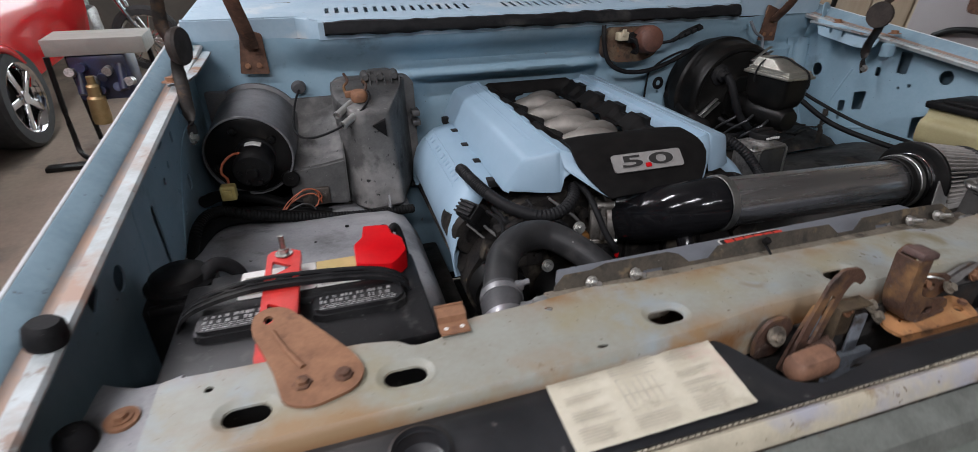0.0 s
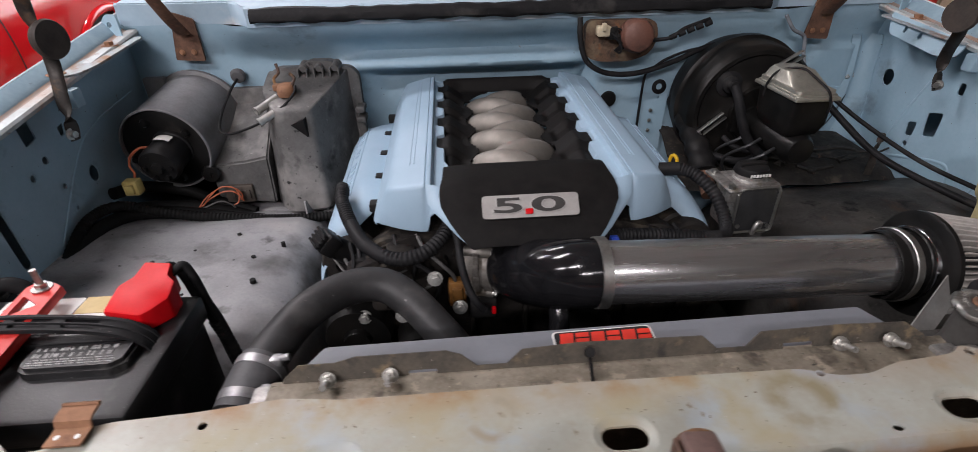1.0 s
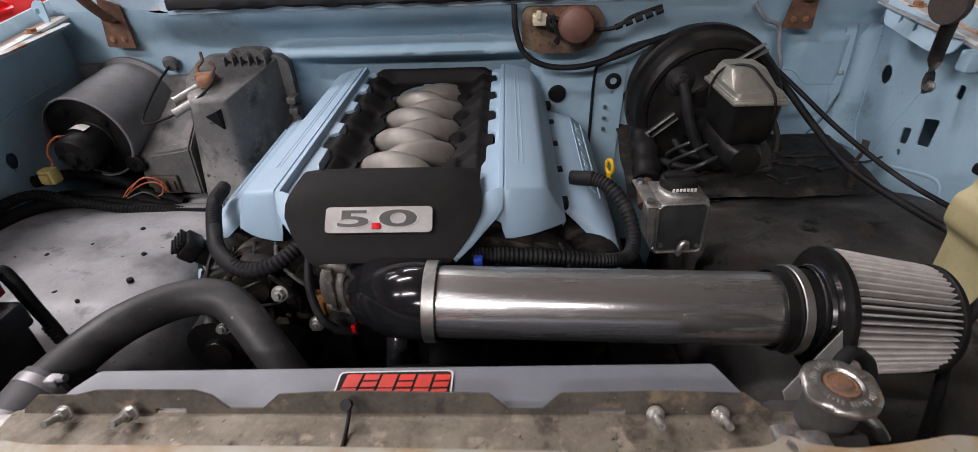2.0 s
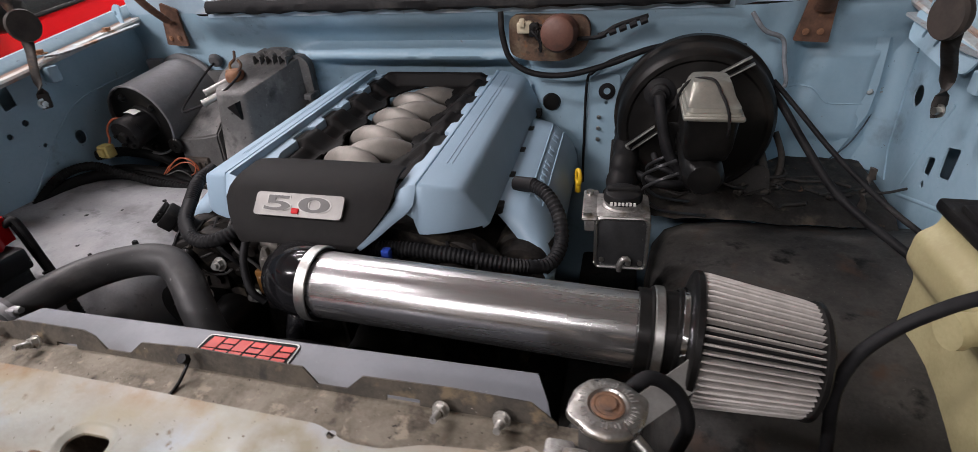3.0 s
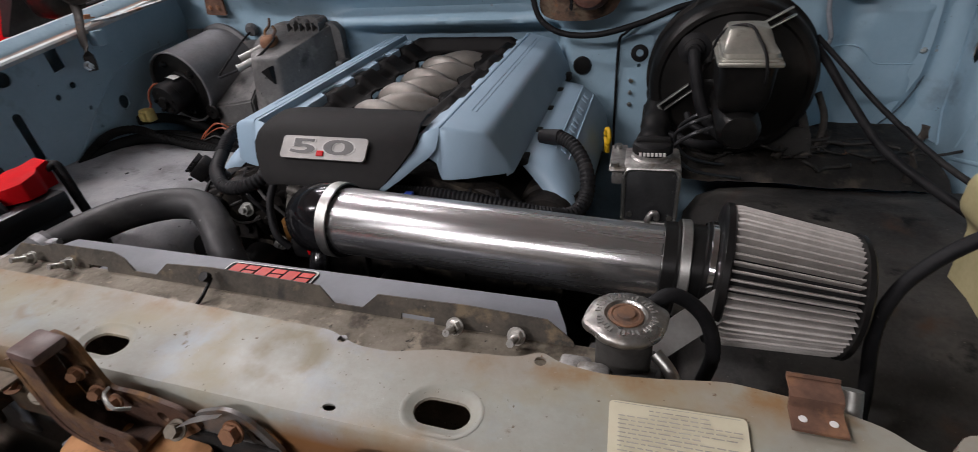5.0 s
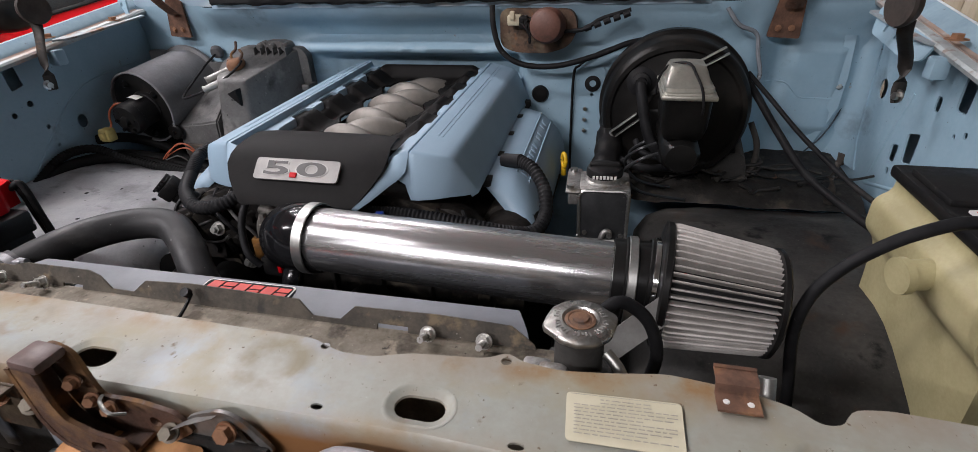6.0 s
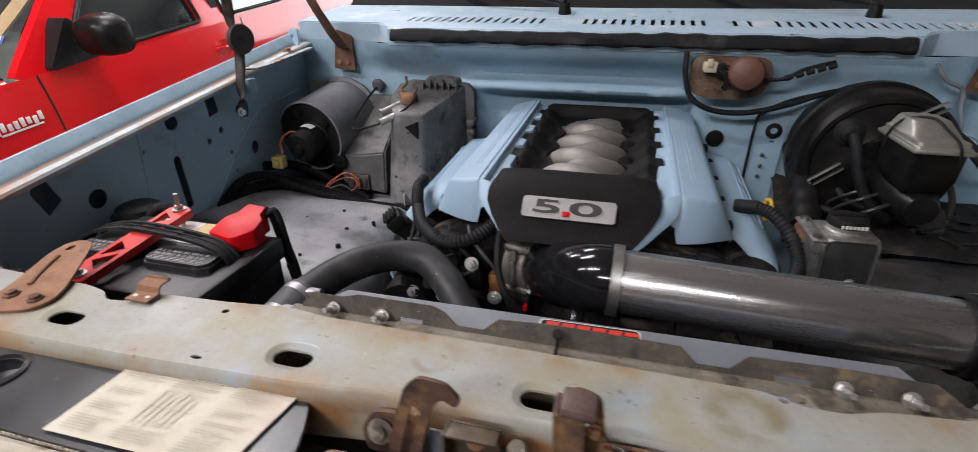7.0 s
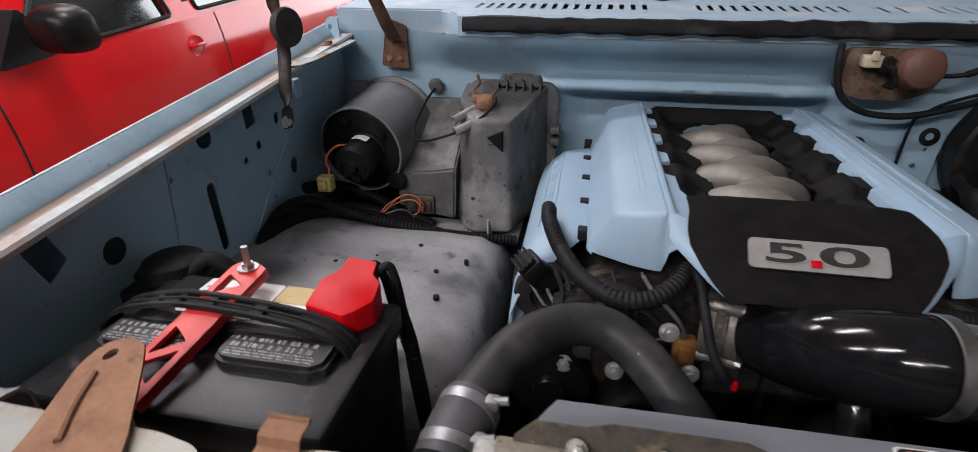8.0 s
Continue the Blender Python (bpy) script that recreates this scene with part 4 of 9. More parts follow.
part("cap_disc", bm, mat("dull_rust_disc", (0.22, 0.11, 0.055), (0.12, 0.065, 0.04), 0.6, 0.8, scale=60, stain=[((0.08, 0.06, 0.05), 50, 0.56, 0.68)], bump=0.3), capo, "rusty centre of the cap")
for i in range(40):
    bm = B()
    a = 2 * math.pi * i / 40
    if i % 13 in (5, 11):
        continue
    box(bm, -0.0008, 0.0008, 0.0178, 0.0178 + 0.0032 + 0.0010 * (i % 3), 0.0080, 0.0086, m=Matrix.Translation(capc) @ Matrix.Rotation(a, 4, "Z"))
    part("stamped_mark", bm, CASTALU, capo)

# fan shroud strip
shroud = thing("fan_shroud", 0.27, 0.15, 0.6, "grey powder-coated fan shroud behind the radiator", "fan shroud")
bm = B()
o = rounded([(-0.062, 0.113), (0.592, 0.113), (0.580, 0.150), (0.567, 0.180), (-0.042, 0.172), (-0.055, 0.15)], 0.003)
plate(bm, o, [], 0.002, Matrix.Translation((0, 0, 0.9585)))
loft(bm, [[(-0.042, 0.172, 0.9585), (0.567, 0.180, 0.9585)], [(-0.042, 0.176, 0.955), (0.567, 0.184, 0.955)], [(-0.042, 0.178, 0.60), (0.567, 0.186, 0.60)]])
part("top_flange", bm, GREYPAINT, shroud)
for x, y in ((0.49, 0.128), (0.545, 0.128), (-0.015, 0.128), (0.04, 0.130)):
    bm = B()
    bolt(bm, (x, y, 0.9585), (0, 0, 1), 0.006, 0.006, 0.0095)
    part("flange_bolt", bm, STEEL, shroud)
# maker's plate on the strip: plain red shapes in a pale frame
bm = B()
plate(bm, rounded([(0.2045, 0.1275), (0.3160, 0.1300), (0.3160, 0.1680), (0.2045, 0.1655)], 0.006), [], 0.0008, pose(0, 0.004, 0.9605))
badge = solo("maker_sticker", bm, WHITEST, "red and black maker's sticker on the grey shroud", "sticker")
bm = B()
plate(bm, rounded([(0.2065, 0.1295), (0.3140, 0.1320), (0.3140, 0.1660), (0.2065, 0.1635)], 0.005), [], 0.0004, pose(0, 0.004, 0.9612))
part("field", bm, DARK, badge)
for i in range(6):
    x = 0.2095 + 0.0172 * i
    for y0, y1 in ((0.1345, 0.1435), (0.1460, 0.1520), (0.1540, 0.1610)) if i % 2 else ((0.1345, 0.1440), (0.1455, 0.1610)):
        bm = B()
        a, b = (y0 - 0.1345) * 0.15, (y1 - 0.1345) * 0.15
        plate(bm, [(x + a, y0), (x + a + 0.0146, y0 + 0.0003), (x + b + 0.0146, y1 + 0.0003), (x + b, y1)], [], 0.0004, pose(0, 0.004, 0.9620))
        part("red_bar", bm, mat("red_sticker_ink", (0.60, 0.035, 0.018), (0.52, 0.03, 0.018), 0.4, 0.5, scale=60) if "red_sticker_ink" not in bpy.data.materials else bpy.data.materials["red_sticker_ink"], badge)
# electric fan behind the strip, black
bm = B()
lathe(bm, (0.27, 0.187, 0.72), (0.27, 0.235, 0.72), [(0.20, 0), (0.20, 0.5), (0.18, 1.0), (0.0, 1.0)], 40)
cyl(bm, (0.27, 0.225, 0.72), (0.27, 0.275, 0.72), 0.06, seg=24)
part("fan_housing", bm, BLACKPL, shroud)


# ---- engine ----
EX = 0.211                   # centre line of the engine
eng = thing("engine", EX, 0.6, 0.45, "V8 engine with light blue covers and a black intake cover", "engine")
bm = B()
box(bm, EX - 0.17, EX + 0.17, 0.42, 0.95, 0.45, 0.86, 0.02)
for s in (-1, 1):
    m = Matrix.Translation((EX + s * 0.19, 0.68, 0.80)) @ Matrix.Rotation(s * radians(40), 4, "Y")
    box(bm, -0.10, 0.10, -0.25, 0.25, -0.10, 0.10, 0.015, m=m)
part("block", bm, DUSTBLOCK, eng, "dusty brown-black engine block")
# front timing cover with bosses
bm = B()
prism(bm, rounded([(EX - 0.33, 0.80), (EX - 0.24, 0.93), (EX - 0.12, 0.965), (EX + 0.12, 0.965), (EX + 0.24, 0.93), (EX + 0.33, 0.80), (EX + 0.2, 0.5), (EX - 0.2, 0.5)], 0.04), 0.405, 0.45)
for k in range(26):
    a = math.pi * (0.05 + 0.9 * k / 25)
    x, z = EX + 0.27 * math.cos(a), 0.76 + 0.17 * math.sin(a)
    cyl(bm, (x, 0.388, z), (x, 0.41, z), 0.010, seg=10)
for k in range(7):
    box(bm, EX - 0.26 + 0.085 * k, EX - 0.252 + 0.085 * k, 0.393, 0.41, 0.55, 0.90, 0.002)
part("timing_cover", bm, DUSTBLOCK, eng, "black ribbed timing cover")
for x, z, r in ((0.05, 0.80, 0.045), (0.30, 0.78, 0.05), (0.18, 0.66, 0.085), (-0.02, 0.70, 0.06), (0.40, 0.70, 0.05)):
    bm = B()
    lathe(bm, (x, 0.30, z), (x, 0.36, z), [(0, 0.2), (r * 0.35, 0.2), (r * 0.4, 0.05), (r * 0.85, 0.15), (r, 0), (r * 0.93, 0.3), (r * 0.93, 0.7), (r, 1.0), (0, 1.0)], 28)
    part("pulley", bm, BLACKSAT, eng)
for p in ((0.072, 0.335, 0.922), (0.105, 0.345, 0.86), (0.33, 0.36, 0.87), (-0.04, 0.36, 0.84), (0.02, 0.34, 0.855)):
    bm = B()
    bolt(bm, p, (0, -1, 0.35), 0.008, 0.008, 0.011, 0.006)
    part("front_bolt", bm, STEEL, eng, "bright steel flange bolt")
bm = B()
lathe(bm, (-0.055, 0.345, 0.80), (-0.055, 0.395, 0.80), [(0, 0), (0.02, 0), (0.022, 0.2), (0.05, 0.25), (0.052, 1), (0, 1)], 24)
cyl(bm, (-0.02, 0.36, 0.90), (-0.02, 0.40, 0.90), 0.018, seg=14)
part("alternator", bm, BLACKSAT, eng)

# camshaft covers
CAMPROF = [(0.200, 0.958), (0.240, 0.962), (0.258, 0.9635), (0.280, 0.9605), (0.290, 0.954), (0.307, 0.9395), (0.322, 0.919), (0.331, 0.893), (0.334, 0.866), (0.330, 0.846), (0.295, 0.835)]


def cam_z(u, y):
    """Height of the cam cover at the distance u from the centre line."""
    for (a, za), (b, zb) in zip(CAMPROF, CAMPROF[1:]):
        if a <= u <= b:
            return za + (zb - za) * (u - a) / (b - a) + 0.05 * (y - 0.65)
    return 0.84


def cam_cover(s):
    bm = B()
    rows = []
    for y, dz, k in ((0.443, -0.040, 1), (0.447, -0.030, 1), (0.455, -0.020, 1), (0.468, -0.011, 1), (0.488, -0.004, 1), (0.515, 0, 1), (0.53, 0, 1), (0.60, 0, 1), (0.70, 0, 1), (0.79, 0, 1), (0.835, -0.002, 1), (0.850, -0.009, 1), (0.860, -0.022, 1), (0.864, -0.04, 1)):
        rows.append([(EX + s * x, y + 0.62 * max(0.0, 0.335 - x) * max(0.0, 1 - (y - 0.443) / 0.085), z + dz * soft(0.22, 0.29, x) + 0.05 * (y - 0.65)) for x, z in CAMPROF])
    loft(bm, rows)
    thicken(bm, 0.004)
    # long raised ribs
    for u in (0.2840, 0.3050):
        hose(bm, [(EX + s * u, y, cam_z(u, y) + 0.0004) for y in (0.545, 0.64, 0.74, 0.83)], 0.0014, 8)
    cc = part("cam_cover", bm, COVERBLUE, eng, "light blue cam cover")
    # raised marks whose words are not lettered
    for i in range(13):
        if i in (7, 10):
            continue
        bm = B()
        y = 0.56 + 0.0195 * i
        box(bm, -0.0055, 0.0055, -0.0068, 0.0068, -0.001, 0.0012, 0.0005, m=Matrix.Translation((EX + s * 0.2945, y, cam_z(0.2945, y))) @ Matrix.Rotation(s * radians(41), 4, "Y"))
        box(bm, -0.0025, 0.0025, -0.0035, 0.0035, 0.0010, 0.0014, m=Matrix.Translation((EX + s * 0.2945, y, cam_z(0.2945, y))) @ Matrix.Rotation(s * radians(41), 4, "Y"))
        part("raised_mark", bm, COVERBLUE, cc)
    # dark cam phaser behind the open front of the cover
    bm = B()
    lathe(bm, (EX + s * 0.285, 0.452, 0.872), (EX + s * 0.285, 0.53, 0.872), [(0, 0.1), (0.018, 0.1), (0.02, 0.0), (0.040, 0.02), (0.044, 0.10), (0.044, 0.4), (0.050, 0.45), (0.050, 1.0), (0, 1.0)], 28)
    part("phaser", bm, DUSTBLOCK, cc)
    return cc


cam_cover(-1)
cam_cover(1)
# lower black sensor body and connectors in front of the cam covers
for s in (-1, 1):
    bm = B()
    lathe(bm, (EX + s * 0.20, 0.37, 0.90), (EX + s * 0.20, 0.43, 0.90), [(0, 0), (0.026, 0), (0.03, 0.2), (0.03, 0.6), (0.045, 0.7), (0.045, 1), (0, 1)], 24)
    part("sensor", bm, DUSTBLOCK, eng)
    for k in range(4):
        bm = B()
        box(bm, EX + s * (0.15 + 0.03 * k), EX + s * (0.17 + 0.03 * k), 0.385, 0.41, 0.86 + 0.01 * k, 0.89 + 0.012 * k, 0.003)
        part("connector", bm, BLACKPL, eng)


# coil covers
EXC = EX + 0.004


def coil_cover(s):
    bm = B()
    def P(x, y, z):
        return (EXC + s * x, y, z)
    ys = [0.412 + 0.518 * i / 100 for i in range(101)]
    rows = []
    for y in ys:
        zr = 1.034 + 0.028 * (y - 0.41)
        ph = ((y - 0.513) / 0.0985) % 1.0
        tooth = 0.0225 - 0.006 * soft(0.49, 0.51, y) if y < 0.535 else 0.0040 + 0.0125 * (soft(0.0, 0.07, ph) - soft(0.44, 0.53, ph))
        prof = [(0.1385 - tooth, 0.026), (0.1392 - tooth, 0.0145), (0.1402 - tooth, 0.0122), (0.1410, 0.0106), (0.1432, 0.0007), (0.1475, 0.0), (0.1490, 0.0006), (0.1496, 0.0026), (0.1512, 0.0026), (0.1520, 0.0008), (0.160, 0.0022), (0.185, 0.0080), (0.199, 0.0120), (0.206, 0.0155), (0.2115, 0.0225), (0.218, 0.036), (0.227, 0.054), (0.233, 0.066), (0.2365, 0.0745), (0.2375, 0.080)]
        rows.append([P(u, y + 0.042 * max(0.0, (u - 0.155) / 0.08) ** 1.7 * max(0.0, 1 - (y - 0.412) / 0.11), zr - d) for u, d in prof])
    # upright nose: a flat apron under the front crease
    f = rows[0]
    nose = []
    for dy, k in ((-0.002, 0.03), (-0.0045, 0.10), (-0.010, 0.45), (-0.017, 0.93), (-0.0165, 1.0)):
        row = []
        for p in f:
            u = abs(p[0] - EXC)
            drop = min(0.0, 0.9635 + 0.0375 * (1 - soft(0.137, 0.147, u)) - 0.005 * soft(0.200, 0.238, u) - p[2]) * k
            row.append((EXC + s * (u + 0.008 * k * max(0.0, 1 - (u - 0.116) / 0.06) - 0.006 * k * max(0.0, (u - 0.20) / 0.035)), p[1] + dy, p[2] + drop))
        nose.insert(0, row)
    loft(bm, nose + rows)
    # tail along the side of the front plate
    loft(bm, [[P(0.1500, 0.4105, 1.0315), P(0.1400, 0.4095, 1.0320), P(0.1240, 0.4110, 1.0240)], [P(0.1475, 0.396, 1.008), P(0.1380, 0.394, 1.015), P(0.1230, 0.394, 1.016)], [P(0.1390, 0.386, 0.999), P(0.1330, 0.383, 1.006), P(0.1200, 0.382, 1.008)], [P(0.1260, 0.372, 0.991), P(0.1220, 0.369, 0.998), P(0.1130, 0.369, 1.000)], [P(0.1090, 0.354, 0.979), P(0.1060, 0.352, 0.985), P(0.1010, 0.352, 0.987)], [P(0.0900, 0.337, 0.968), P(0.0885, 0.336, 0.972), P(0.0860, 0.336, 0.974)]])
    last = rows[-1]
    loft(bm, [last, [(p[0], p[1] + 0.006, p[2] - 0.006) for p in last], [(p[0], p[1] + 0.008, min(p[2] - 0.006, 0.955)) for p in last]])
    cc = part("coil_cover", bm, COVERBLUE, eng, "light blue coil cover", angle=48)
    for dx in (0.170, 0.1765):
        bm = B()
        z = 1.034 - 0.0022 - (dx - 0.160) * 0.232
        hose(bm, [P(dx, 0.485, z + 0.0021), P(dx, 0.70, z + 0.0081), P(dx, 0.915, z + 0.0141)], 0.0008, 6)
        part("moulded_line", bm, COVERBLUE, cc)
    # dark openings where the coil plugs show between the two covers
    for i in range(5):
        bm = B()
        y = 0.510 + 0.095 * i
        z = cam_z(0.246, y)
        box(bm, -0.012, 0.0075, -0.010, 0.010, -0.014, 0.0018, 0.002, m=Matrix.Translation((EXC + s * 0.2385, y, z)))
        part("coil_plug", bm, DARK, cc)
    return cc


coil_cover(-1)
coil_cover(1)

# black intake cover: dished sheet with a window on the runners
def cover_top(x, y):
    u = abs(x)
    edge = soft(0.070, 0.118, u)
    z = 1.027 + 0.026 * (y - 0.45)
    z -= 0.026 * (1 - edge)
    ph = ((y - 0.513) / 0.0985 + 0.02) % 1.0
    ridge = 1 - soft(0.0, 0.10, ph) + soft(0.44, 0.56, ph)
    z -= 0.013 * (1 - ridge if y > 0.535 else 1) * soft(0.074, 0.092, u) * (1 - soft(0.915, 0.925, y))
    z -= 0.007 * soft(0.108, 0.124, u)
    flat = 1 - soft(0.46, 0.478, y) + soft(0.918, 0.936, y)
    z += 0.026 * (1 - edge) * flat
    return z


bm = B()
NX, NY = 64, 150
xs2 = [-0.1355 + 0.271 * i / NX for i in range(NX + 1)]
ys2 = [0.462 + 0.480 * i / NY for i in range(NY + 1)]
grid = [[bm.verts.new((EX + x, y, cover_top(x, y))) for x in xs2] for y in ys2]
for j in range(NY):
    for i in range(NX):
        x, y = (xs2[i] + xs2[i + 1]) / 2, (ys2[j] + ys2[j + 1]) / 2
        ph = ((y - 0.545) / 0.0985) % 1.0
        side = 0.068 + 0.008 * math.cos(2 * math.pi * (ph + (0.57 if x > 0 else 0.0)))
        if 0.470 < y < 0.855 and abs(x) < side or (y >= 0.855 and (x / 0.064) ** 2 + ((y - 0.855) / 0.066) ** 2 < 1):
            continue
        bm.faces.new((grid[j][i], grid[j][i + 1], grid[j + 1][i + 1], grid[j + 1][i]))
for v in [v for v in bm.verts if not v.link_faces]:
    bm.verts.remove(v)
thicken(bm, 0.004)
part("intake_cover", bm, INTAKE, eng, "textured black plastic intake cover", angle=45)
# black box in place of the deep shade below the runners
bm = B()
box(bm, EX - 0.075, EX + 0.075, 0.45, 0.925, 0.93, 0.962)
part("intake_shade_floor", bm, DARK, eng)
for s in (-1, 1):
    for i in range(4):
        y0 = 0.543 + 0.0985 * i + (0.043 if s > 0 else 0.0)
        pts = [(EX + s * 0.071, y0 + 0.032, 0.962), (EX + s * 0.054, y0 + 0.020, 0.984), (EX + s * 0.022, y0 + 0.002, 0.998), (EX - s * 0.014, y0 - 0.012, 0.994), (EX - s * 0.044, y0 - 0.022, 0.975)]
        path = smooth_path(pts, 5)
        n = len(path)
        b2 = B()
        sweep(b2, path, [0.0258 * (1 - 0.42 * (abs(2 * k / (n - 1) - 1)) ** 4) for k in range(n)], 16)
        part("intake_runner", b2, RUNNER, eng, "bare cast metal runner")
# sloping front plate
prof = [(0.462, 1.0380, 0.1200), (0.452, 1.0400, 0.1205), (0.440, 1.0395, 0.1210), (0.420, 1.0375, 0.1225), (0.405, 1.0335, 0.1255), (0.390, 1.0270, 0.1270), (0.375, 1.0170, 0.1250), (0.358, 1.0015, 0.1140), (0.344, 0.9870, 0.1010), (0.334, 0.9755, 0.0890), (0.332, 0.9715, 0.0830)]
bm = B()
loft(bm, [[(EX + h * (2 * i / 16 - 1), y, z - 0.0035 * abs(2 * i / 16 - 1) ** 6) for i in range(17)] for y, z, h in prof])
thicken(bm, 0.004)
fp = part("front_plate", bm, INTAKE, eng, "black plastic front plate", angle=50)
bn = Vector((0, -0.70, 0.714)).normalized()
bc = Vector((0.2095, 0.3665, 1.0125)) + bn * 0.001
bm45 = basis(bc, (1, 0, 0), (0, 0.714, 0.70))
bm = B()
plate(bm, rounded([(-0.067, -0.0165), (0.067, -0.0165), (0.067, 0.0165), (-0.067, 0.0165)], 0.006, 5), [], 0.003, bm45 @ pose(0, 0, 0.0028))
bd = part("badge", bm, mat("brushed_silver_badge", (0.36, 0.35, 0.335), (0.30, 0.29, 0.28), 0.58, 0.68, metal=0.35, scale=30, fine=600), fp, "brushed silver badge")
bm = B()
letters(bm, "5", 0.030, bm45 @ pose(-0.0310, 0.0002, 0.0034) @ Matrix.Diagonal((3.05, 0.98, 1, 1)), 0.0008, bold=0.0006)
letters(bm, "0", 0.030, bm45 @ pose(0.0245, 0.0002, 0.0034) @ Matrix.Diagonal((3.25, 0.98, 1, 1)), 0.0008, bold=0.0006)
bm2 = B()
letters(bm2, "5", 0.030, bm45 @ pose(-0.0310, 0.0002, 0.0030) @ Matrix.Diagonal((3.08, 1.0, 1, 1)), 0.0006, bold=0.0013)
letters(bm2, "0", 0.030, bm45 @ pose(0.0245, 0.0002, 0.0030) @ Matrix.Diagonal((3.28, 1.0, 1, 1)), 0.0006, bold=0.0013)
part("numeral_edge", bm2, mat("satin_numeral_edge", (0.42, 0.41, 0.40), (0.36, 0.35, 0.34), 0.5, 0.6, metal=0.4, scale=60), bd, "bright edge round the numerals")
part("numeral", bm, mat("dark_numeral", (0.040, 0.038, 0.037), (0.055, 0.053, 0.051), 0.45, metal=0.3), bd, "dark raised numerals 5 and 0")
bm = B()
box(bm, -0.0080, 0.0030, -0.0125, -0.0045, 0.0030, 0.0050, 0.001, m=bm45)
part("red_point", bm, REDPL, bd, "red square point")


# ---- intake pipe and air filter ----
intake = thing("intake_pipe", 0.45, 0.26, 0.9, "polished aluminium intake pipe with a glossy black elbow", "intake pipe")
TL, TR = Vector((0.293, 0.268, 0.965)), Vector((0.676, 0.267, 0.951))
bm = B()
lathe(bm, TL - (TR - TL) * 0.06, TR, [(0.0395, 0), (0.0405, 0.01), (0.0405, 0.99), (0.0395, 1)], 48)
part("pipe", bm, ALU, intake, "polished aluminium pipe")
bm = B()
ep = smooth_path([(0.166, 0.393, 0.899), (0.184, 0.377, 0.906), (0.205, 0.338, 0.923), (0.232, 0.299, 0.945), (0.264, 0.275, 0.961), (0.296, 0.268, 0.965)], 8)
sweep(bm, ep, [0.0435 + 0.0035 * math.sin(math.pi * i / (len(ep) - 1)) for i in range(len(ep))], 40)
part("elbow", bm, GLOSSRUB, intake, "glossy black silicone elbow")
bm = B()
d = (TR - TL).normalized()
lathe(bm, TL - d * 0.016, TL - d * 0.002, [(0.0445, 0), (0.0462, 0.05), (0.0462, 0.95), (0.0445, 1)], 48)
box(bm, -0.008, 0.008, -0.008, 0.008, -0.005, 0.005, 0.002, m=Matrix.Translation(TL - d * 0.009 + Vector((0, 0.046, -0.012))))
part("hose_clamp", bm, STEEL, intake, "wide steel band clamp")
# breather stub under the elbow
bm = B()
hose(bm, [(0.235, 0.290, 0.925), (0.236, 0.265, 0.895), (0.234, 0.25, 0.86)], 0.014, 14)
part("breather_stub", bm, GLOSSRUB, intake)
bm = B()
lathe(bm, TR - d * 0.020, TR + d * 0.022, [(0.0430, 0), (0.0455, 0.02), (0.0455, 0.30), (0.0480, 0.34), (0.0480, 0.58), (0.0455, 0.62), (0.0455, 0.98), (0.043, 1)], 48)
part("coupler", bm, BLACKSAT, intake, "black coupler")
bm = B()
lathe(bm, TR - d * 0.004, TR + d * 0.006, [(0.0482, 0), (0.0495, 0.1), (0.0495, 0.9), (0.0482, 1)], 48)
part("coupler_clamp", bm, STEEL, intake)
# throttle body, facing the driver's side
bm = B()
ta = Vector((0.93, -0.36, 0.06)).normalized()
T0 = Vector((0.128, 0.409, 0.896))
mt, ln = frame_of(T0, T0 + ta)
lathe(bm, T0, T0 + ta * 0.046, [(0, 0), (0.046, 0), (0.048, 0.05), (0.048, 0.34), (0.043, 0.38), (0.043, 0.60), (0.047, 0.64), (0.047, 0.92), (0.044, 1.0), (0, 1)], 44)
for a in (0.6, 2.2, 3.8, 5.4):
    o = mt @ Vector((0.0455 * math.cos(a), 0.0455 * math.sin(a), 0))
    cyl(bm, o, o + ta * 0.042, 0.0085, seg=14)
for k in range(5):
    a = 2.6 + 0.35 * k
    o = mt @ Vector((0.047 * math.cos(a), 0.047 * math.sin(a), 0.02))
    box(bm, -0.004, 0.004, -0.004, 0.004, -0.012, 0.016, 0.001, m=Matrix.Translation(o))
tb = part("throttle_body", bm, mat("stained_casting", (0.27, 0.255, 0.235), (0.15, 0.14, 0.125), 0.45, 0.62, metal=0.7, scale=40, stain=[((0.10, 0.08, 0.06), 26, 0.54, 0.7, 0.8)], bump=0.3, bump_scale=200), intake, "cast aluminium throttle body")
for a in (0.6, 2.2, 3.8, 5.4):
    bm = B()
    bolt(bm, mt @ Vector((0.0455 * math.cos(a), 0.0455 * math.sin(a), 0.042)), ta, 0.0050, 0.005, 0.0075)
    part("body_bolt", bm, STEEL, tb)
bm = B()
box(bm, 0.120, 0.160, 0.345, 0.372, 0.835, 0.868, 0.004)
part("plug", bm, BLACKPL, tb)
bm = B()
box(bm, 0.152, 0.158, 0.340, 0.347, 0.846, 0.858, 0.001)
part("red_latch", bm, REDPL, tb)

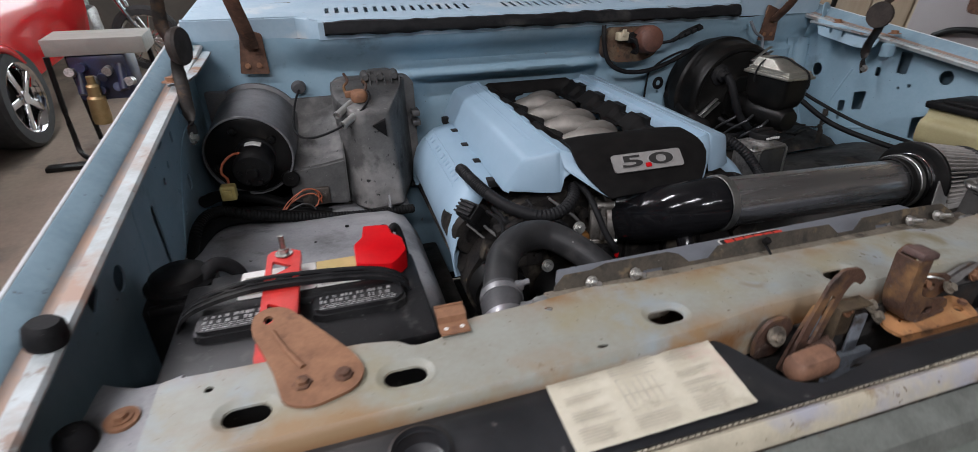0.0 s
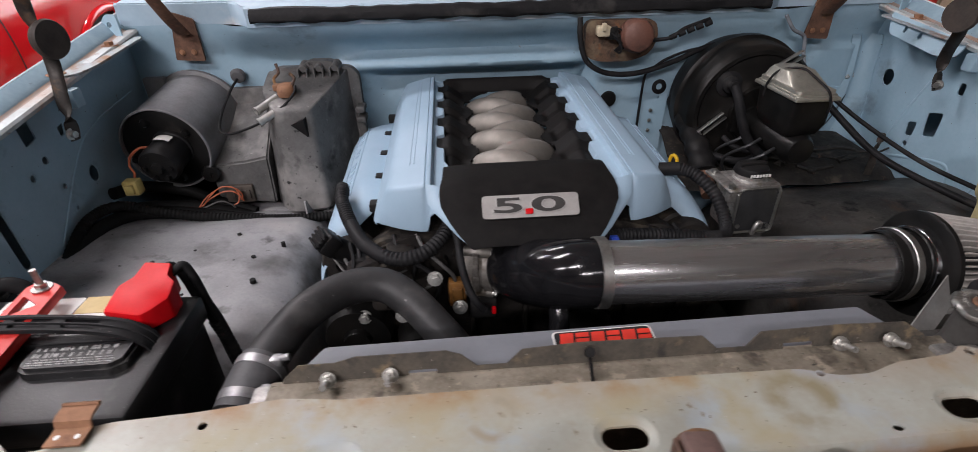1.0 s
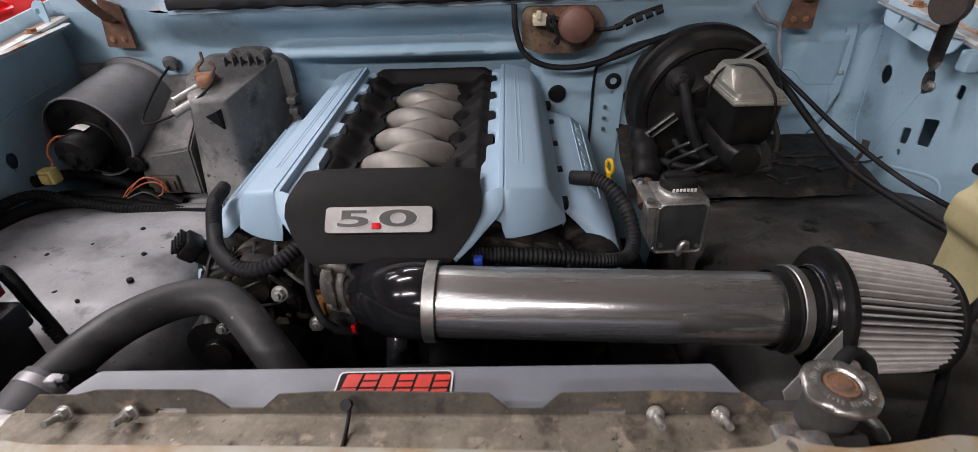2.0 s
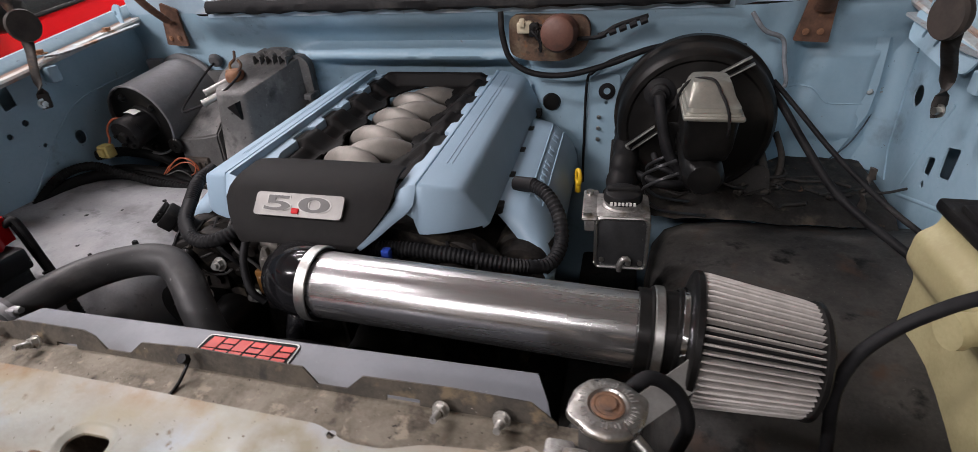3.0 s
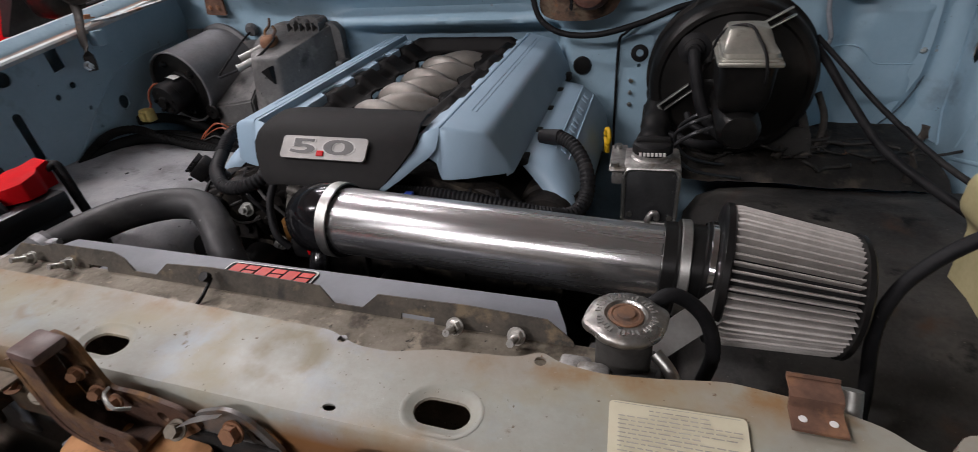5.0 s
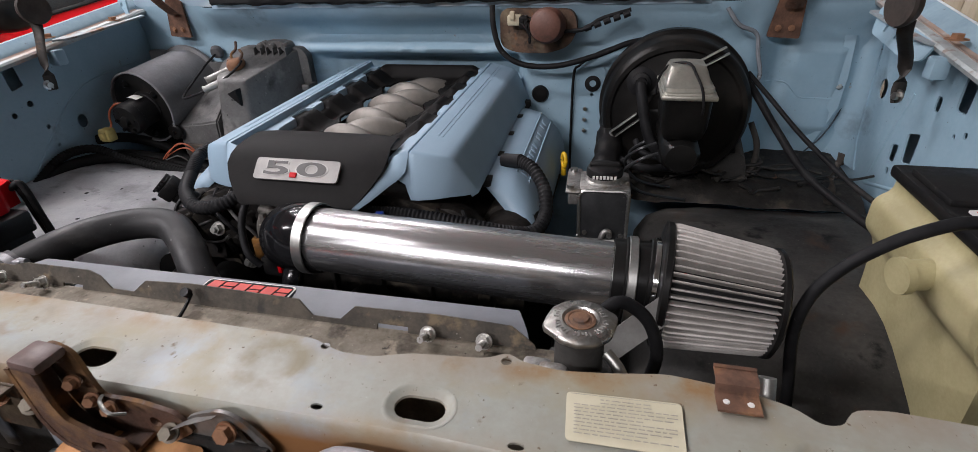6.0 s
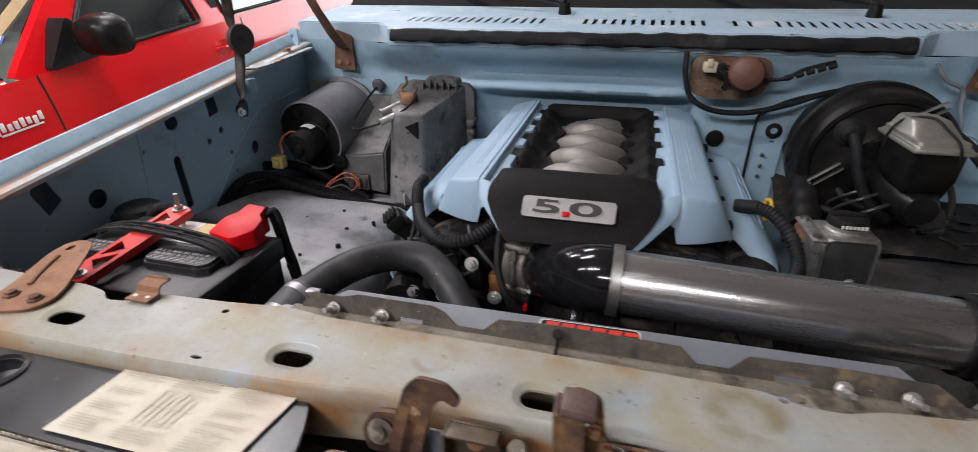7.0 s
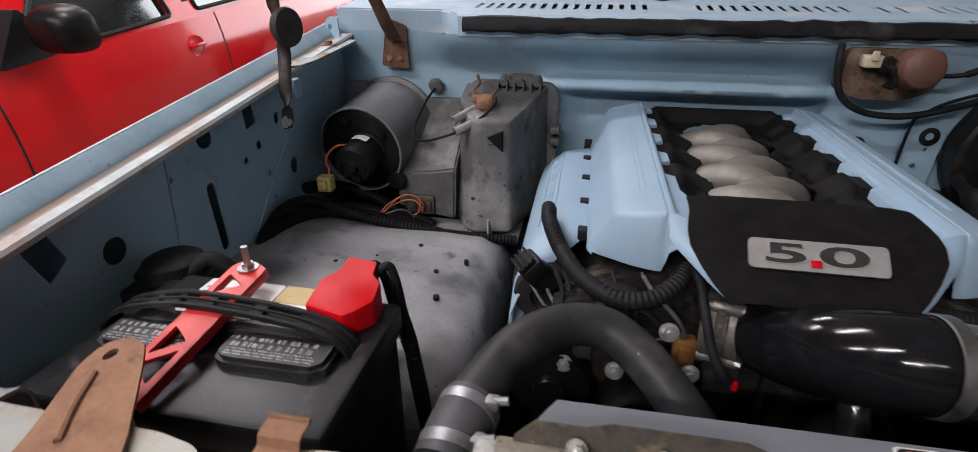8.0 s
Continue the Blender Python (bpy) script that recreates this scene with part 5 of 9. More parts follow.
filt = thing("air_filter", 0.79, 0.26, 0.87, "conical pleated air filter with grey gauze and black end cap", "air filter")
F0, F1 = Vector((0.710, 0.267, 0.950)), Vector((0.825, 0.260, 0.9436))
m, ln = frame_of(F0, F1)
bm = B()
PL = 52
rows = []
for h, r0, r1 in ((0.02, 0.0685, 0.0480), (0.10, 0.0695, 0.0490), (0.5, 0.0640, 0.0440), (0.90, 0.0585, 0.0395), (0.97, 0.0565, 0.0390)):
    row = []
    for i in range(PL * 6):
        a = 2 * math.pi * (i // 6 + (0.0, 0.27, 0.36, 0.49, 0.62, 0.71)[i % 6]) / PL
        k = (0, 0.0, 0.93, 1.0, 0.93, 0.0)[i % 6] * (1 - 0.07 * ((i // 6 * 7) % 5 == 1))
        r = r1 + (r0 - r1) * k
        row.append(m @ Vector((r * math.cos(a), r * math.sin(a), h * ln)))
    rows.append(row)
loft(bm, rows, close=True)
part("pleats", bm, FILTERM, filt, "grey pleated gauze", angle=25)
# black drum added inside the pleats so their valleys look shaded
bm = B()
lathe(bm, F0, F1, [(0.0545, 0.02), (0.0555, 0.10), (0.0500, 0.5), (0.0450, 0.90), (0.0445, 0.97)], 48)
part("valley_shade_core", bm, DARK, filt, "black inner sheet that paints the shade between the pleats")
bm = B()
lathe(bm, F0 - (F1 - F0) * 0.03, F0 + (F1 - F0) * 0.05, [(0.045, 0), (0.067, 0.0), (0.0705, 0.2), (0.0705, 0.8), (0.068, 1.0), (0.058, 1.0)], 56)
part("base_ring", bm, BLACKSAT, filt, "black rubber base ring")
bm = B()
lathe(bm, F0 + (F1 - F0) * 0.945, F0 + (F1 - F0) * 1.02, [(0.0, 0), (0.0565, 0.0), (0.0592, 0.20), (0.0592, 0.7), (0.055, 1.0), (0.048, 0.8), (0.0, 0.6)], 56)
part("end_cap", bm, BLACKSAT, filt, "black end cap")
bm = B()
lathe(bm, F0 - (F1 - F0) * 0.14, F0 - (F1 - F0) * 0.02, [(0.047, 0), (0.0485, 0.1), (0.0485, 0.8), (0.060, 1.0)], 48)
part("neck", bm, BLACKSAT, filt)
bm = B()
lathe(bm, F0 - (F1 - F0) * 0.10, F0 - (F1 - F0) * 0.045, [(0.0488, 0), (0.0500, 0.1), (0.0500, 0.9), (0.0488, 1)], 48)
part("neck_clamp", bm, CHROME, filt)
# pale plastic strip under the pipe end
bm = B()
plate(bm, [(0, 0), (0.085, 0.045), (0.085, 0.075), (0.0, 0.030)], [], 0.002, basis((0.645, 0.155, 0.905), (1, 0.25, 0.1), (0, 0.6, 0.8)))
solo("metal_bracket", bm, mat("dull_pale_sheet", (0.34, 0.335, 0.32), (0.27, 0.265, 0.25), 0.5, metal=0.3, scale=40), "pale metal bracket strip beside the radiator cap", "bracket")


# ---- aluminium reservoir beside the engine ----
ps = thing("fluid_reservoir", 0.637, 0.545, 0.86, "scuffed welded aluminium reservoir with a black cap", "reservoir")
mps = basis((0.641, 0.517, 0.849), (1, 0.04, 0.015), (0, 1, 0))
BLACKMET = mat("scuffed_dark_metal", (0.055, 0.057, 0.06), (0.075, 0.077, 0.08), 0.32, 0.42, metal=0.6, scale=40, stain=[((0.3, 0.3, 0.3), 90, 0.68, 0.74)])
bm = B()
box(bm, -0.041, 0.041, 0.0, 0.075, 0.0, 0.096, 0.006, m=mps)
psb = part("tank", bm, CASTALU, ps, "scuffed aluminium tank")
bm = B()
box(bm, -0.036, 0.036, -0.0015, 0.002, 0.004, 0.091, 0.004, m=mps)
part("front_face", bm, BLACKMET, psb)
bm = B()
bead = rounded([(-0.038, 0.004), (0.038, 0.003), (0.038, 0.092), (-0.038, 0.092)], 0.010, 8)
bead = [mps @ Vector((x + 0.0005 * math.sin(5 * i), -0.0012, z + 0.0005 * math.cos(7 * i))) for i, (x, z) in enumerate(bead)]
pts = []
for a, b in zip(bead, bead[1:] + bead[:1]):
    n = max(1, int((b - a).length / 0.003))
    pts += [a.lerp(b, k / n) for k in range(n)]
sweep(bm, pts + pts[:1], [0.0026 + 0.0007 * (k % 2) for k in range(len(pts) + 1)], 8)
part("weld_bead", bm, STEEL, psb, "bright weld bead")
bm = B()
box(bm, -0.060, -0.036, -0.008, 0.085, 0.089, 0.095, 0.003, m=mps)
box(bm, -0.056, -0.040, 0.0, 0.012, 0.066, 0.091, 0.003, m=mps)
part("mount_ear", bm, CASTALU, ps)
bm = B()
for p, q, r in (((-0.052, 0.002, 0.094), (-0.052, 0.002, 0.101), 0.006), ((-0.050, 0.070, 0.094), (-0.050, 0.070, 0.101), 0.006), ((-0.028, -0.004, 0.018), (-0.028, 0, 0.018), 0.004), ((0.030, -0.004, 0.014), (0.030, 0, 0.014), 0.004)):
    bm = B()
    cyl(bm, mps @ Vector(p), mps @ Vector(q), r, seg=10)
    part("ear_bolt", bm, STEEL, ps)
bm = B()
lathe(bm, mps @ Vector((0.0, 0.036, 0.094)), mps @ Vector((0.0, 0.036, 0.106)), [(0.030, 0), (0.030, 0.3), (0.027, 0.5), (0.027, 1), (0, 1)], 32)
part("neck", bm, CASTALU, ps)
bm = B()
lathe(bm, mps @ Vector((0.0, 0.036, 0.106)), mps @ Vector((0.0, 0.036, 0.122)), [(0.025, 0), (0.029, 0.05), (0.029, 0.5), (0.027, 0.8), (0.02, 1.0), (0, 1.0)], 32)
box(bm, -0.024, 0.024, 0.030, 0.042, 0.118, 0.127, 0.003, m=mps)
cp = part("cap", bm, BLACKPL, ps, "black plastic cap")
bm = B()
for i in range(7):
    box(bm, -0.019 + 0.0055 * i, -0.0155 + 0.0055 * i, 0.0055, 0.0072, 0.1095, 0.1145, m=mps)
part("cap_mark", bm, WHITEST, cp)
bm = B()
hose(bm, [mps @ Vector(p) for p in ((-0.001, -0.010, 0.004), (-0.001, -0.012, 0.016), (0.004, -0.011, 0.026), (0.011, -0.009, 0.024), (0.012, -0.006, 0.014))], 0.0045, 10)
part("sight_hose", bm, CASTALU, ps)


# ---- brake booster and master cylinder ----
boost = thing("brake_booster", 0.765, 0.88, 0.84, "large round black brake booster on the firewall", "brake booster")
B0, B1 = Vector((0.760, 0.925, 0.986)), Vector((0.756, 0.770, 0.986))
bm = B()
lathe(bm, B0, B1, [(0.10, 0), (0.136, 0.05), (0.141, 0.22), (0.141, 0.30), (0.146, 0.33), (0.146, 0.46), (0.141, 0.49), (0.1385, 0.52), (0.1375, 0.78), (0.134, 0.86), (0.128, 0.90), (0.120, 0.905), (0.116, 0.88), (0.080, 0.92), (0.062, 0.945), (0.058, 0.96), (0.056, 1.02), (0.0, 1.03)], 80)
part("shell", bm, mat("worn_black_booster_paint", (0.005, 0.0048, 0.0046), (0.010, 0.009, 0.008), 0.34, 0.50, scale=16, stain=[((0.035, 0.029, 0.024), 8, 0.58, 0.82, 0.6)], bump=0.06, spec=0.25), boost, "worn black booster shell")
bm = B()
lathe(bm, (0.690, 0.792, 1.048), (0.688, 0.752, 1.050), [(0.026, 0), (0.027, 0.25), (0.018, 0.32), (0.017, 0.55), (0.011, 0.62), (0.011, 1.0), (0, 1.0)], 22)
hose(bm, [(0.688, 0.756, 1.050), (0.692, 0.740, 1.030), (0.700, 0.728, 0.995), (0.712, 0.718, 0.960), (0.735, 0.712, 0.930), (0.765, 0.715, 0.905)], 0.010, 12)
part("check_valve", bm, RUBBER, boost)
for x, z, a in ((0.6675, 0.9640, 40), (0.8045, 1.0915, 31)):
    bm = B()
    mm = Matrix.Translation((x, 0.777, z)) @ Matrix.Rotation(radians(-a), 4, "Y")
    box(bm, -0.031, 0.031, -0.005, 0.006, -0.0075, -0.0050, 0.001, m=mm)
    box(bm, -0.031, 0.031, -0.005, 0.006, 0.0050, 0.0075, 0.001, m=mm)
    box(bm, -0.033, -0.029, -0.006, 0.006, -0.008, 0.008, 0.001, m=mm)
    part("crimp_tab", bm, STEEL, boost, "bright crimped tab")
mc = thing("master_cylinder", 0.755, 0.66, 0.99, "black cast master cylinder with a bright wire-held lid", "master cylinder")
bm = B()
lathe(bm, (0.757, 0.785, 0.972), (0.757, 0.596, 0.968), [(0.05, 0), (0.05, 0.06), (0.033, 0.1), (0.031, 0.9), (0.024, 0.97), (0, 1)], 28)
loft(bm, [[(x, y, z) for x, y in rounded([(0.755 - w, ya), (0.755 + w, ya), (0.755 + w, yb), (0.755 - w, yb)], 0.012, 4)] for w, ya, yb, z in ((0.024, 0.622, 0.705, 0.990), (0.031, 0.608, 0.718, 1.000), (0.035, 0.600, 0.725, 1.020), (0.037, 0.598, 0.727, 1.066))], close=True, caps=True)
box(bm, 0.705, 0.81, 0.765, 0.785, 0.945, 1.002, 0.006)
part("body", bm, BLACKSAT, mc, "black cast body")
bm = B()
LIDM = mat("golden_grey_zinc_lid", (0.50, 0.49, 0.43), (0.40, 0.39, 0.34), 0.34, 0.48, metal=0.8, scale=40, stain=[((0.25, 0.23, 0.19), 40, 0.62, 0.75, 0.6)])
box(bm, 0.713, 0.797, 0.593, 0.735, 1.065, 1.073, 0.003)
loft(bm, [[(x, y, z) for x, y in rounded([(0.755 - w, ya), (0.755 + w, ya), (0.755 + w, yb), (0.755 - w, yb)], r, 5)] for w, ya, yb, r, z in ((0.0400, 0.597, 0.731, 0.008, 1.0715), (0.0395, 0.598, 0.730, 0.008, 1.0755), (0.0370, 0.600, 0.729, 0.010, 1.0765), (0.0365, 0.601, 0.729, 0.010, 1.0825), (0.0340, 0.604, 0.728, 0.012, 1.0835), (0.0330, 0.618, 0.727, 0.014, 1.0850), (0.0300, 0.640, 0.724, 0.018, 1.0970), (0.0270, 0.650, 0.718, 0.018, 1.1040), (0.0130, 0.664, 0.700, 0.010, 1.1055))], close=True, caps=True)
lid = part("lid", bm, LIDM, mc, "bright stepped metal lid")
bm = B()
hose(bm, [(0.711, 0.690, 1.050), (0.714, 0.690, 1.078), (0.728, 0.684, 1.100), (0.755, 0.660, 1.108), (0.765, 0.625, 1.096), (0.772, 0.597, 1.082), (0.776, 0.590, 1.060), (0.776, 0.592, 1.045)], 0.0022, 8)
part("wire_bail", bm, BLACKPL, mc)
bm = B()
for x, y0, z0 in ((0.722, 0.63, 0.965), (0.722, 0.68, 0.965), (0.73, 0.73, 0.96)):
    hose(bm, [(x, y0, z0), (x - 0.03, y0 - 0.01, z0 - 0.01), (x - 0.05, y0 + 0.03, z0 - 0.05), (x - 0.02, y0 + 0.06, z0 - 0.10), (x + 0.06, y0 + 0.10, z0 - 0.13), (x + 0.08, y0 + 0.14, z0 - 0.15)], 0.0032, 8)
part("brake_line", bm, BLACKMET, mc, "thin dark brake line")
bm = B()
hose(bm, [(0.66, 0.75, 0.905), (0.71, 0.72, 0.90), (0.76, 0.745, 0.895), (0.82, 0.76, 0.90)], 0.008, 10)
hose(bm, [(0.69, 0.76, 0.94), (0.70, 0.73, 0.93), (0.735, 0.72, 0.925), (0.75, 0.74, 0.96)], 0.006, 10)
solo("vacuum_hose", bm, RUBBER, "black rubber vacuum hoses by the brake booster", "hose")


# ---- heater and blower ----
heater = thing("heater_box", -0.24, 0.88, 0.75, "dusty dark grey plastic heater box on the firewall", "heater")
CASELO = [(-0.292, 0.815), (-0.262, 0.752), (-0.238, 0.730), (-0.165, 0.744), (-0.108, 0.930), (-0.290, 0.930)]
CASEHI = [(-0.290, 0.860), (-0.268, 0.812), (-0.246, 0.776), (-0.176, 0.779), (-0.116, 0.930), (-0.290, 0.930)]


def case_ring(k, inset, z):
    """Plan of the heater case between its foot (k = 0) and its top (k = 1); a number lays it level."""
    pts = rounded([(a[0] + (b[0] - a[0]) * k, a[1] + (b[1] - a[1]) * k) for a, b in zip(CASELO, CASEHI)], [0.02, 0.02, 0.016, 0.010, 0.004, 0.004], 4)
    cx, cy = -0.21, 0.86
    out = [(cx + (x - cx) * inset, cy + (y - cy) * inset) for x, y in pts]
    return [(x, y, z if z else 1.031 + 0.30 * (y - 0.778)) for x, y in out]


bm = B()
rows = [case_ring(0, 0.96, 0.822), case_ring(0, 1.0, 0.828), case_ring(0.05, 1.0, 0.84), case_ring(0.5, 1.0, 0.93), case_ring(0.93, 1.0, 1.012)]
top = case_ring(1, 1.0, 0)
rows += [[(x, y, z - 0.005) for x, y, z in top], [(x, y, z - 0.0015) for x, y, z in case_ring(1, 0.985, 0)], case_ring(1, 0.955, 0)]
loft(bm, rows, close=True, caps=True)
part("case", bm, HEATER, heater, "dusty grey heater case", angle=32)
# small wedge-shaped pocket under the front edge
bm = B()
g = [bm.verts.new(p) for p in ((-0.216, 0.766, 1.006), (-0.188, 0.760, 1.018), (-0.186, 0.764, 0.980), (-0.216, 0.776, 1.004), (-0.186, 0.780, 1.018), (-0.184, 0.776, 0.978))]
for q in ((0, 1, 2), (0, 3, 4, 1), (1, 4, 5, 2), (2, 5, 3, 0)):
    bm.faces.new([g[a] for a in q])
part("wedge", bm, BLACKPL, heater)
bm = B()
prism(bm, rounded([(-0.292, 0.79), (-0.095, 0.79), (-0.095, 1.062), (-0.112, 1.080), (-0.272, 1.082), (-0.292, 1.066)], 0.012, 4), 0.925, 0.948)
prism(bm, rounded([(-0.215, 1.06), (-0.135, 1.06), (-0.140, 1.090), (-0.155, 1.096), (-0.195, 1.096), (-0.210, 1.090)], 0.006, 3), 0.915, 0.944)
for x in (-0.209, -0.175, -0.141):
    lathe(bm, (x, 0.905, 1.082), (x, 0.938, 1.084), [(0, 0), (0.007, 0), (0.010, 0.2), (0.011, 1.0), (0, 1.0)], 14)
    for dx in (-0.009, 0.009):
        box(bm, x + dx - 0.0015, x + dx + 0.0015, 0.895, 0.935, 1.055, 1.084, 0.0008)
for z in (0.990, 0.966, 0.85):
    box(bm, -0.108, -0.088, 0.895, 0.935, z - 0.007, z + 0.007, 0.003)
box(bm, -0.400, -0.286, 0.930, 0.948, 0.79, 1.040, 0.004)
part("rear_flange", bm, HEATER, heater)
# duct between blower and case
bm = B()
loft(bm, [[(-0.420, 0.93, 1.005), (-0.415, 0.84, 0.955), (-0.405, 0.785, 0.918), (-0.405, 0.785, 0.842), (-0.420, 0.93, 0.842)], [(-0.330, 0.93, 1.010), (-0.330, 0.85, 0.965), (-0.330, 0.780, 0.926), (-0.330, 0.780, 0.832), (-0.330, 0.93, 0.832)], [(-0.282, 0.93, 1.030), (-0.282, 0.86, 0.995), (-0.282, 0.782, 0.934), (-0.284, 0.776, 0.828), (-0.282, 0.93, 0.828)]], close=True, caps=True)
bmesh.ops.bevel(bm, geom=bm.edges[:], offset=0.004, segments=2, affect="EDGES")
part("duct", bm, HEATER, heater)
bm = B()
box(bm, -0.385, -0.326, 0.771, 0.783, 0.836, 0.876, 0.003)
for i in range(3):
    box(bm, -0.372 + 0.016 * i, -0.364 + 0.016 * i, 0.766, 0.772, 0.846, 0.866, 0.001)
part("resistor", bm, mat("dull_resistor_plate", (0.12, 0.10, 0.085), (0.08, 0.07, 0.06), 0.5, metal=0.4, scale=60), heater)
bm = B()
box(bm, -0.380, -0.150, 0.735, 0.93, 0.800, 0.808, 0.003)
plate(bm, rounded([(0.0, 0.0), (0.055, 0.0), (0.008, 0.060), (0.0, 0.060)], 0.003, 2), [], 0.003, Matrix(((0, 0, 1, -0.200), (1, 0, 0, 0.700), (0, 1, 0, 0.806), (0, 0, 0, 1))))
box(bm, -0.203, -0.199, 0.695, 0.715, 0.76, 0.806, 0.001)
part("drain_tray", bm, APRON, heater)
# hose spigots, corroded actuator and its line
for a, b in (((-0.252, 0.832, 1.044), (-0.284, 0.796, 1.029)), ((-0.238, 0.800, 1.030), (-0.274, 0.770, 1.014))):
    bm = B()
    a, b = Vector(a), Vector(b)
    cyl(bm, a, b, 0.0080, seg=18)
    lathe(bm, b, b + (b - a).normalized() * 0.005, [(0.0092, 0), (0.0092, 0.8), (0.006, 1), (0.0055, 0.2), (0, 0.2)], 18)
    part("spigot", bm, mat("bare_alloy_spigot", (0.42, 0.42, 0.40), (0.33, 0.33, 0.31), 0.45, metal=0.6, scale=60), heater, "bare alloy hose spigot")
bm = B()
rows = [[(-0.232 + rx * math.cos(a), 0.838 + ry * math.sin(a) + 0.2 * (z - 1.05), z) for a in [2 * math.pi * k / 18 for k in range(18)]] for rx, ry, z in ((0.017, 0.020, 1.046), (0.019, 0.024, 1.056), (0.018, 0.022, 1.064), (0.013, 0.015, 1.069))]
loft(bm, rows, close=True, caps=True)
box(bm, -0.262, -0.240, 0.846, 0.862, 1.052, 1.066, 0.003)
part("vacuum_pot", bm, RUSTLIGHT, heater, "corroded brown vacuum actuator")
bm = B()
hose(bm, [(-0.256, 0.862, 1.050), (-0.262, 0.868, 1.072), (-0.252, 0.876, 1.084), (-0.258, 0.890, 1.098)], 0.0032, 8)
hose(bm, [(-0.222, 0.836, 1.062), (-0.214, 0.846, 1.078), (-0.222, 0.850, 1.088)], 0.0032, 8)
part("actuator_link", bm, LATCHRUST, heater, "rusty bent link")
bm = B()
hose(bm, [(-0.360, 0.936, 1.063), (-0.372, 0.900, 1.040), (-0.380, 0.850, 1.008), (-0.372, 0.805, 0.990), (-0.346, 0.775, 0.990), (-0.310, 0.765, 1.000), (-0.270, 0.775, 1.014), (-0.232, 0.795, 1.036), (-0.212, 0.818, 1.056), (-0.212, 0.836, 1.066)], 0.0026, 8)
part("vacuum_line", bm, RUBBER, heater)
bm = B()
lathe(bm, (-0.362, 0.952, 1.068), (-0.360, 0.930, 1.062), [(0.0, 1), (0.013, 0.9), (0.017, 0.5), (0.014, 0.2), (0.008, 0)], 22)
part("grommet", bm, mat("grey_rubber_grommet", (0.10, 0.10, 0.105), (0.08, 0.08, 0.085), 0.65, scale=40), heater)

blower = thing("blower_motor", -0.47, 0.83, 0.87, "dusty black cylindrical heater blower with its motor", "blower")
A0, A1 = Vector((-0.462, 0.955, 0.982)), Vector((-0.474, 0.770, 0.964))
bm = B()
lathe(bm, A0, A1, [(0.097, 0), (0.101, 0.02), (0.101, 0.06), (0.093, 0.08), (0.0870, 0.95), (0.0885, 0.965), (0.0885, 0.99), (0.0870, 1.0), (0.0845, 1.0), (0.0835, 0.94)], 60)
box(bm, -0.560, -0.515, 0.925, 0.945, 0.985, 1.070, 0.004)
part("drum", bm, mat("dusty_black_drum", (0.20, 0.20, 0.208), (0.14, 0.14, 0.146), 0.40, 0.55, scale=12, stain=[((0.14, 0.138, 0.135), 7, 0.5, 0.7)], bump=0.06), blower, "dusty grey-black drum")
bm = B()
da = (A1 - A0).normalized()
lathe(bm, A1 - da * 0.014, A1 - da * 0.004, [(0, 0), (0.084, 0), (0.084, 0.6), (0.078, 1.0), (0.05, 0.9), (0, 0.9)], 48)
for a in (0.6, 1.9, 3.4, 5.0):
    lathe(bm, A1 + Vector((0.062 * math.cos(a), -0.004, 0.062 * math.sin(a))), A1 + Vector((0.062 * math.cos(a), -0.012, 0.062 * math.sin(a))), [(0.009, 0), (0.006, 0.8), (0, 1)], 10)
lathe(bm, A1 + Vector((0.072, 0.006, -0.058)), A1 + Vector((0.072, -0.002, -0.058)), [(0, 0), (0.019, 0), (0.019, 0.6), (0.016, 1.0), (0, 1.0)], 18)
bolt(bm, A1 + Vector((0.072, -0.002, -0.058)), (0, -1, 0), 0.004, 0.003, 0.006)
part("end_plate", bm, BLACKSAT, blower)
bm = B()
M1 = A1 + da * 0.064 + Vector((0.014, 0, -0.006))
M0 = A1 - da * 0.010 + Vector((0.014, 0, 0.002))
lathe(bm, M0, M1, [(0.041, 0), (0.039, 0.12), (0.036, 0.15), (0.036, 0.70), (0.038, 0.72), (0.038, 0.90), (0.034, 0.97), (0.012, 0.99), (0.010, 1.09), (0, 1.10)], 40)
for k in range(6):
    a = k * 1.047
    cyl(bm, M1 - da * 0.006 + Vector((0.024 * math.cos(a), 0, 0.024 * math.sin(a))), M1 + da * 0.003 + Vector((0.024 * math.cos(a), 0, 0.024 * math.sin(a))), 0.004, seg=8)
mot = part("motor", bm, BLACKPL, blower, "black motor with a silver sticker")
bm = B()
mm, ln = frame_of(M0, M1)
rows = []
for k in range(7):
    a = radians(60 + 8 * k)
    rows.append([(M0 + da * h + Vector((0.0372 * math.cos(a), 0, 0.0372 * math.sin(a)))) for h in (0.026, 0.036, 0.046)])
loft(bm, rows)
part("sticker", bm, WHITEST, mot)
bm = B()
hose(bm, [(-0.484, 0.735, 0.985), (-0.498, 0.727, 0.986), (-0.516, 0.722, 0.972), (-0.522, 0.718, 0.954), (-0.512, 0.708, 0.942), (-0.512, 0.695, 0.928)], 0.0024, 8)
solo("blower_wire", bm, ORANGEW, "faded orange wire to the blower motor", "wire")
bm = B()
box(bm, -0.526, -0.498, 0.678, 0.702, 0.908, 0.938, 0.004)
box(bm, -0.520, -0.504, 0.672, 0.680, 0.914, 0.932, 0.002)
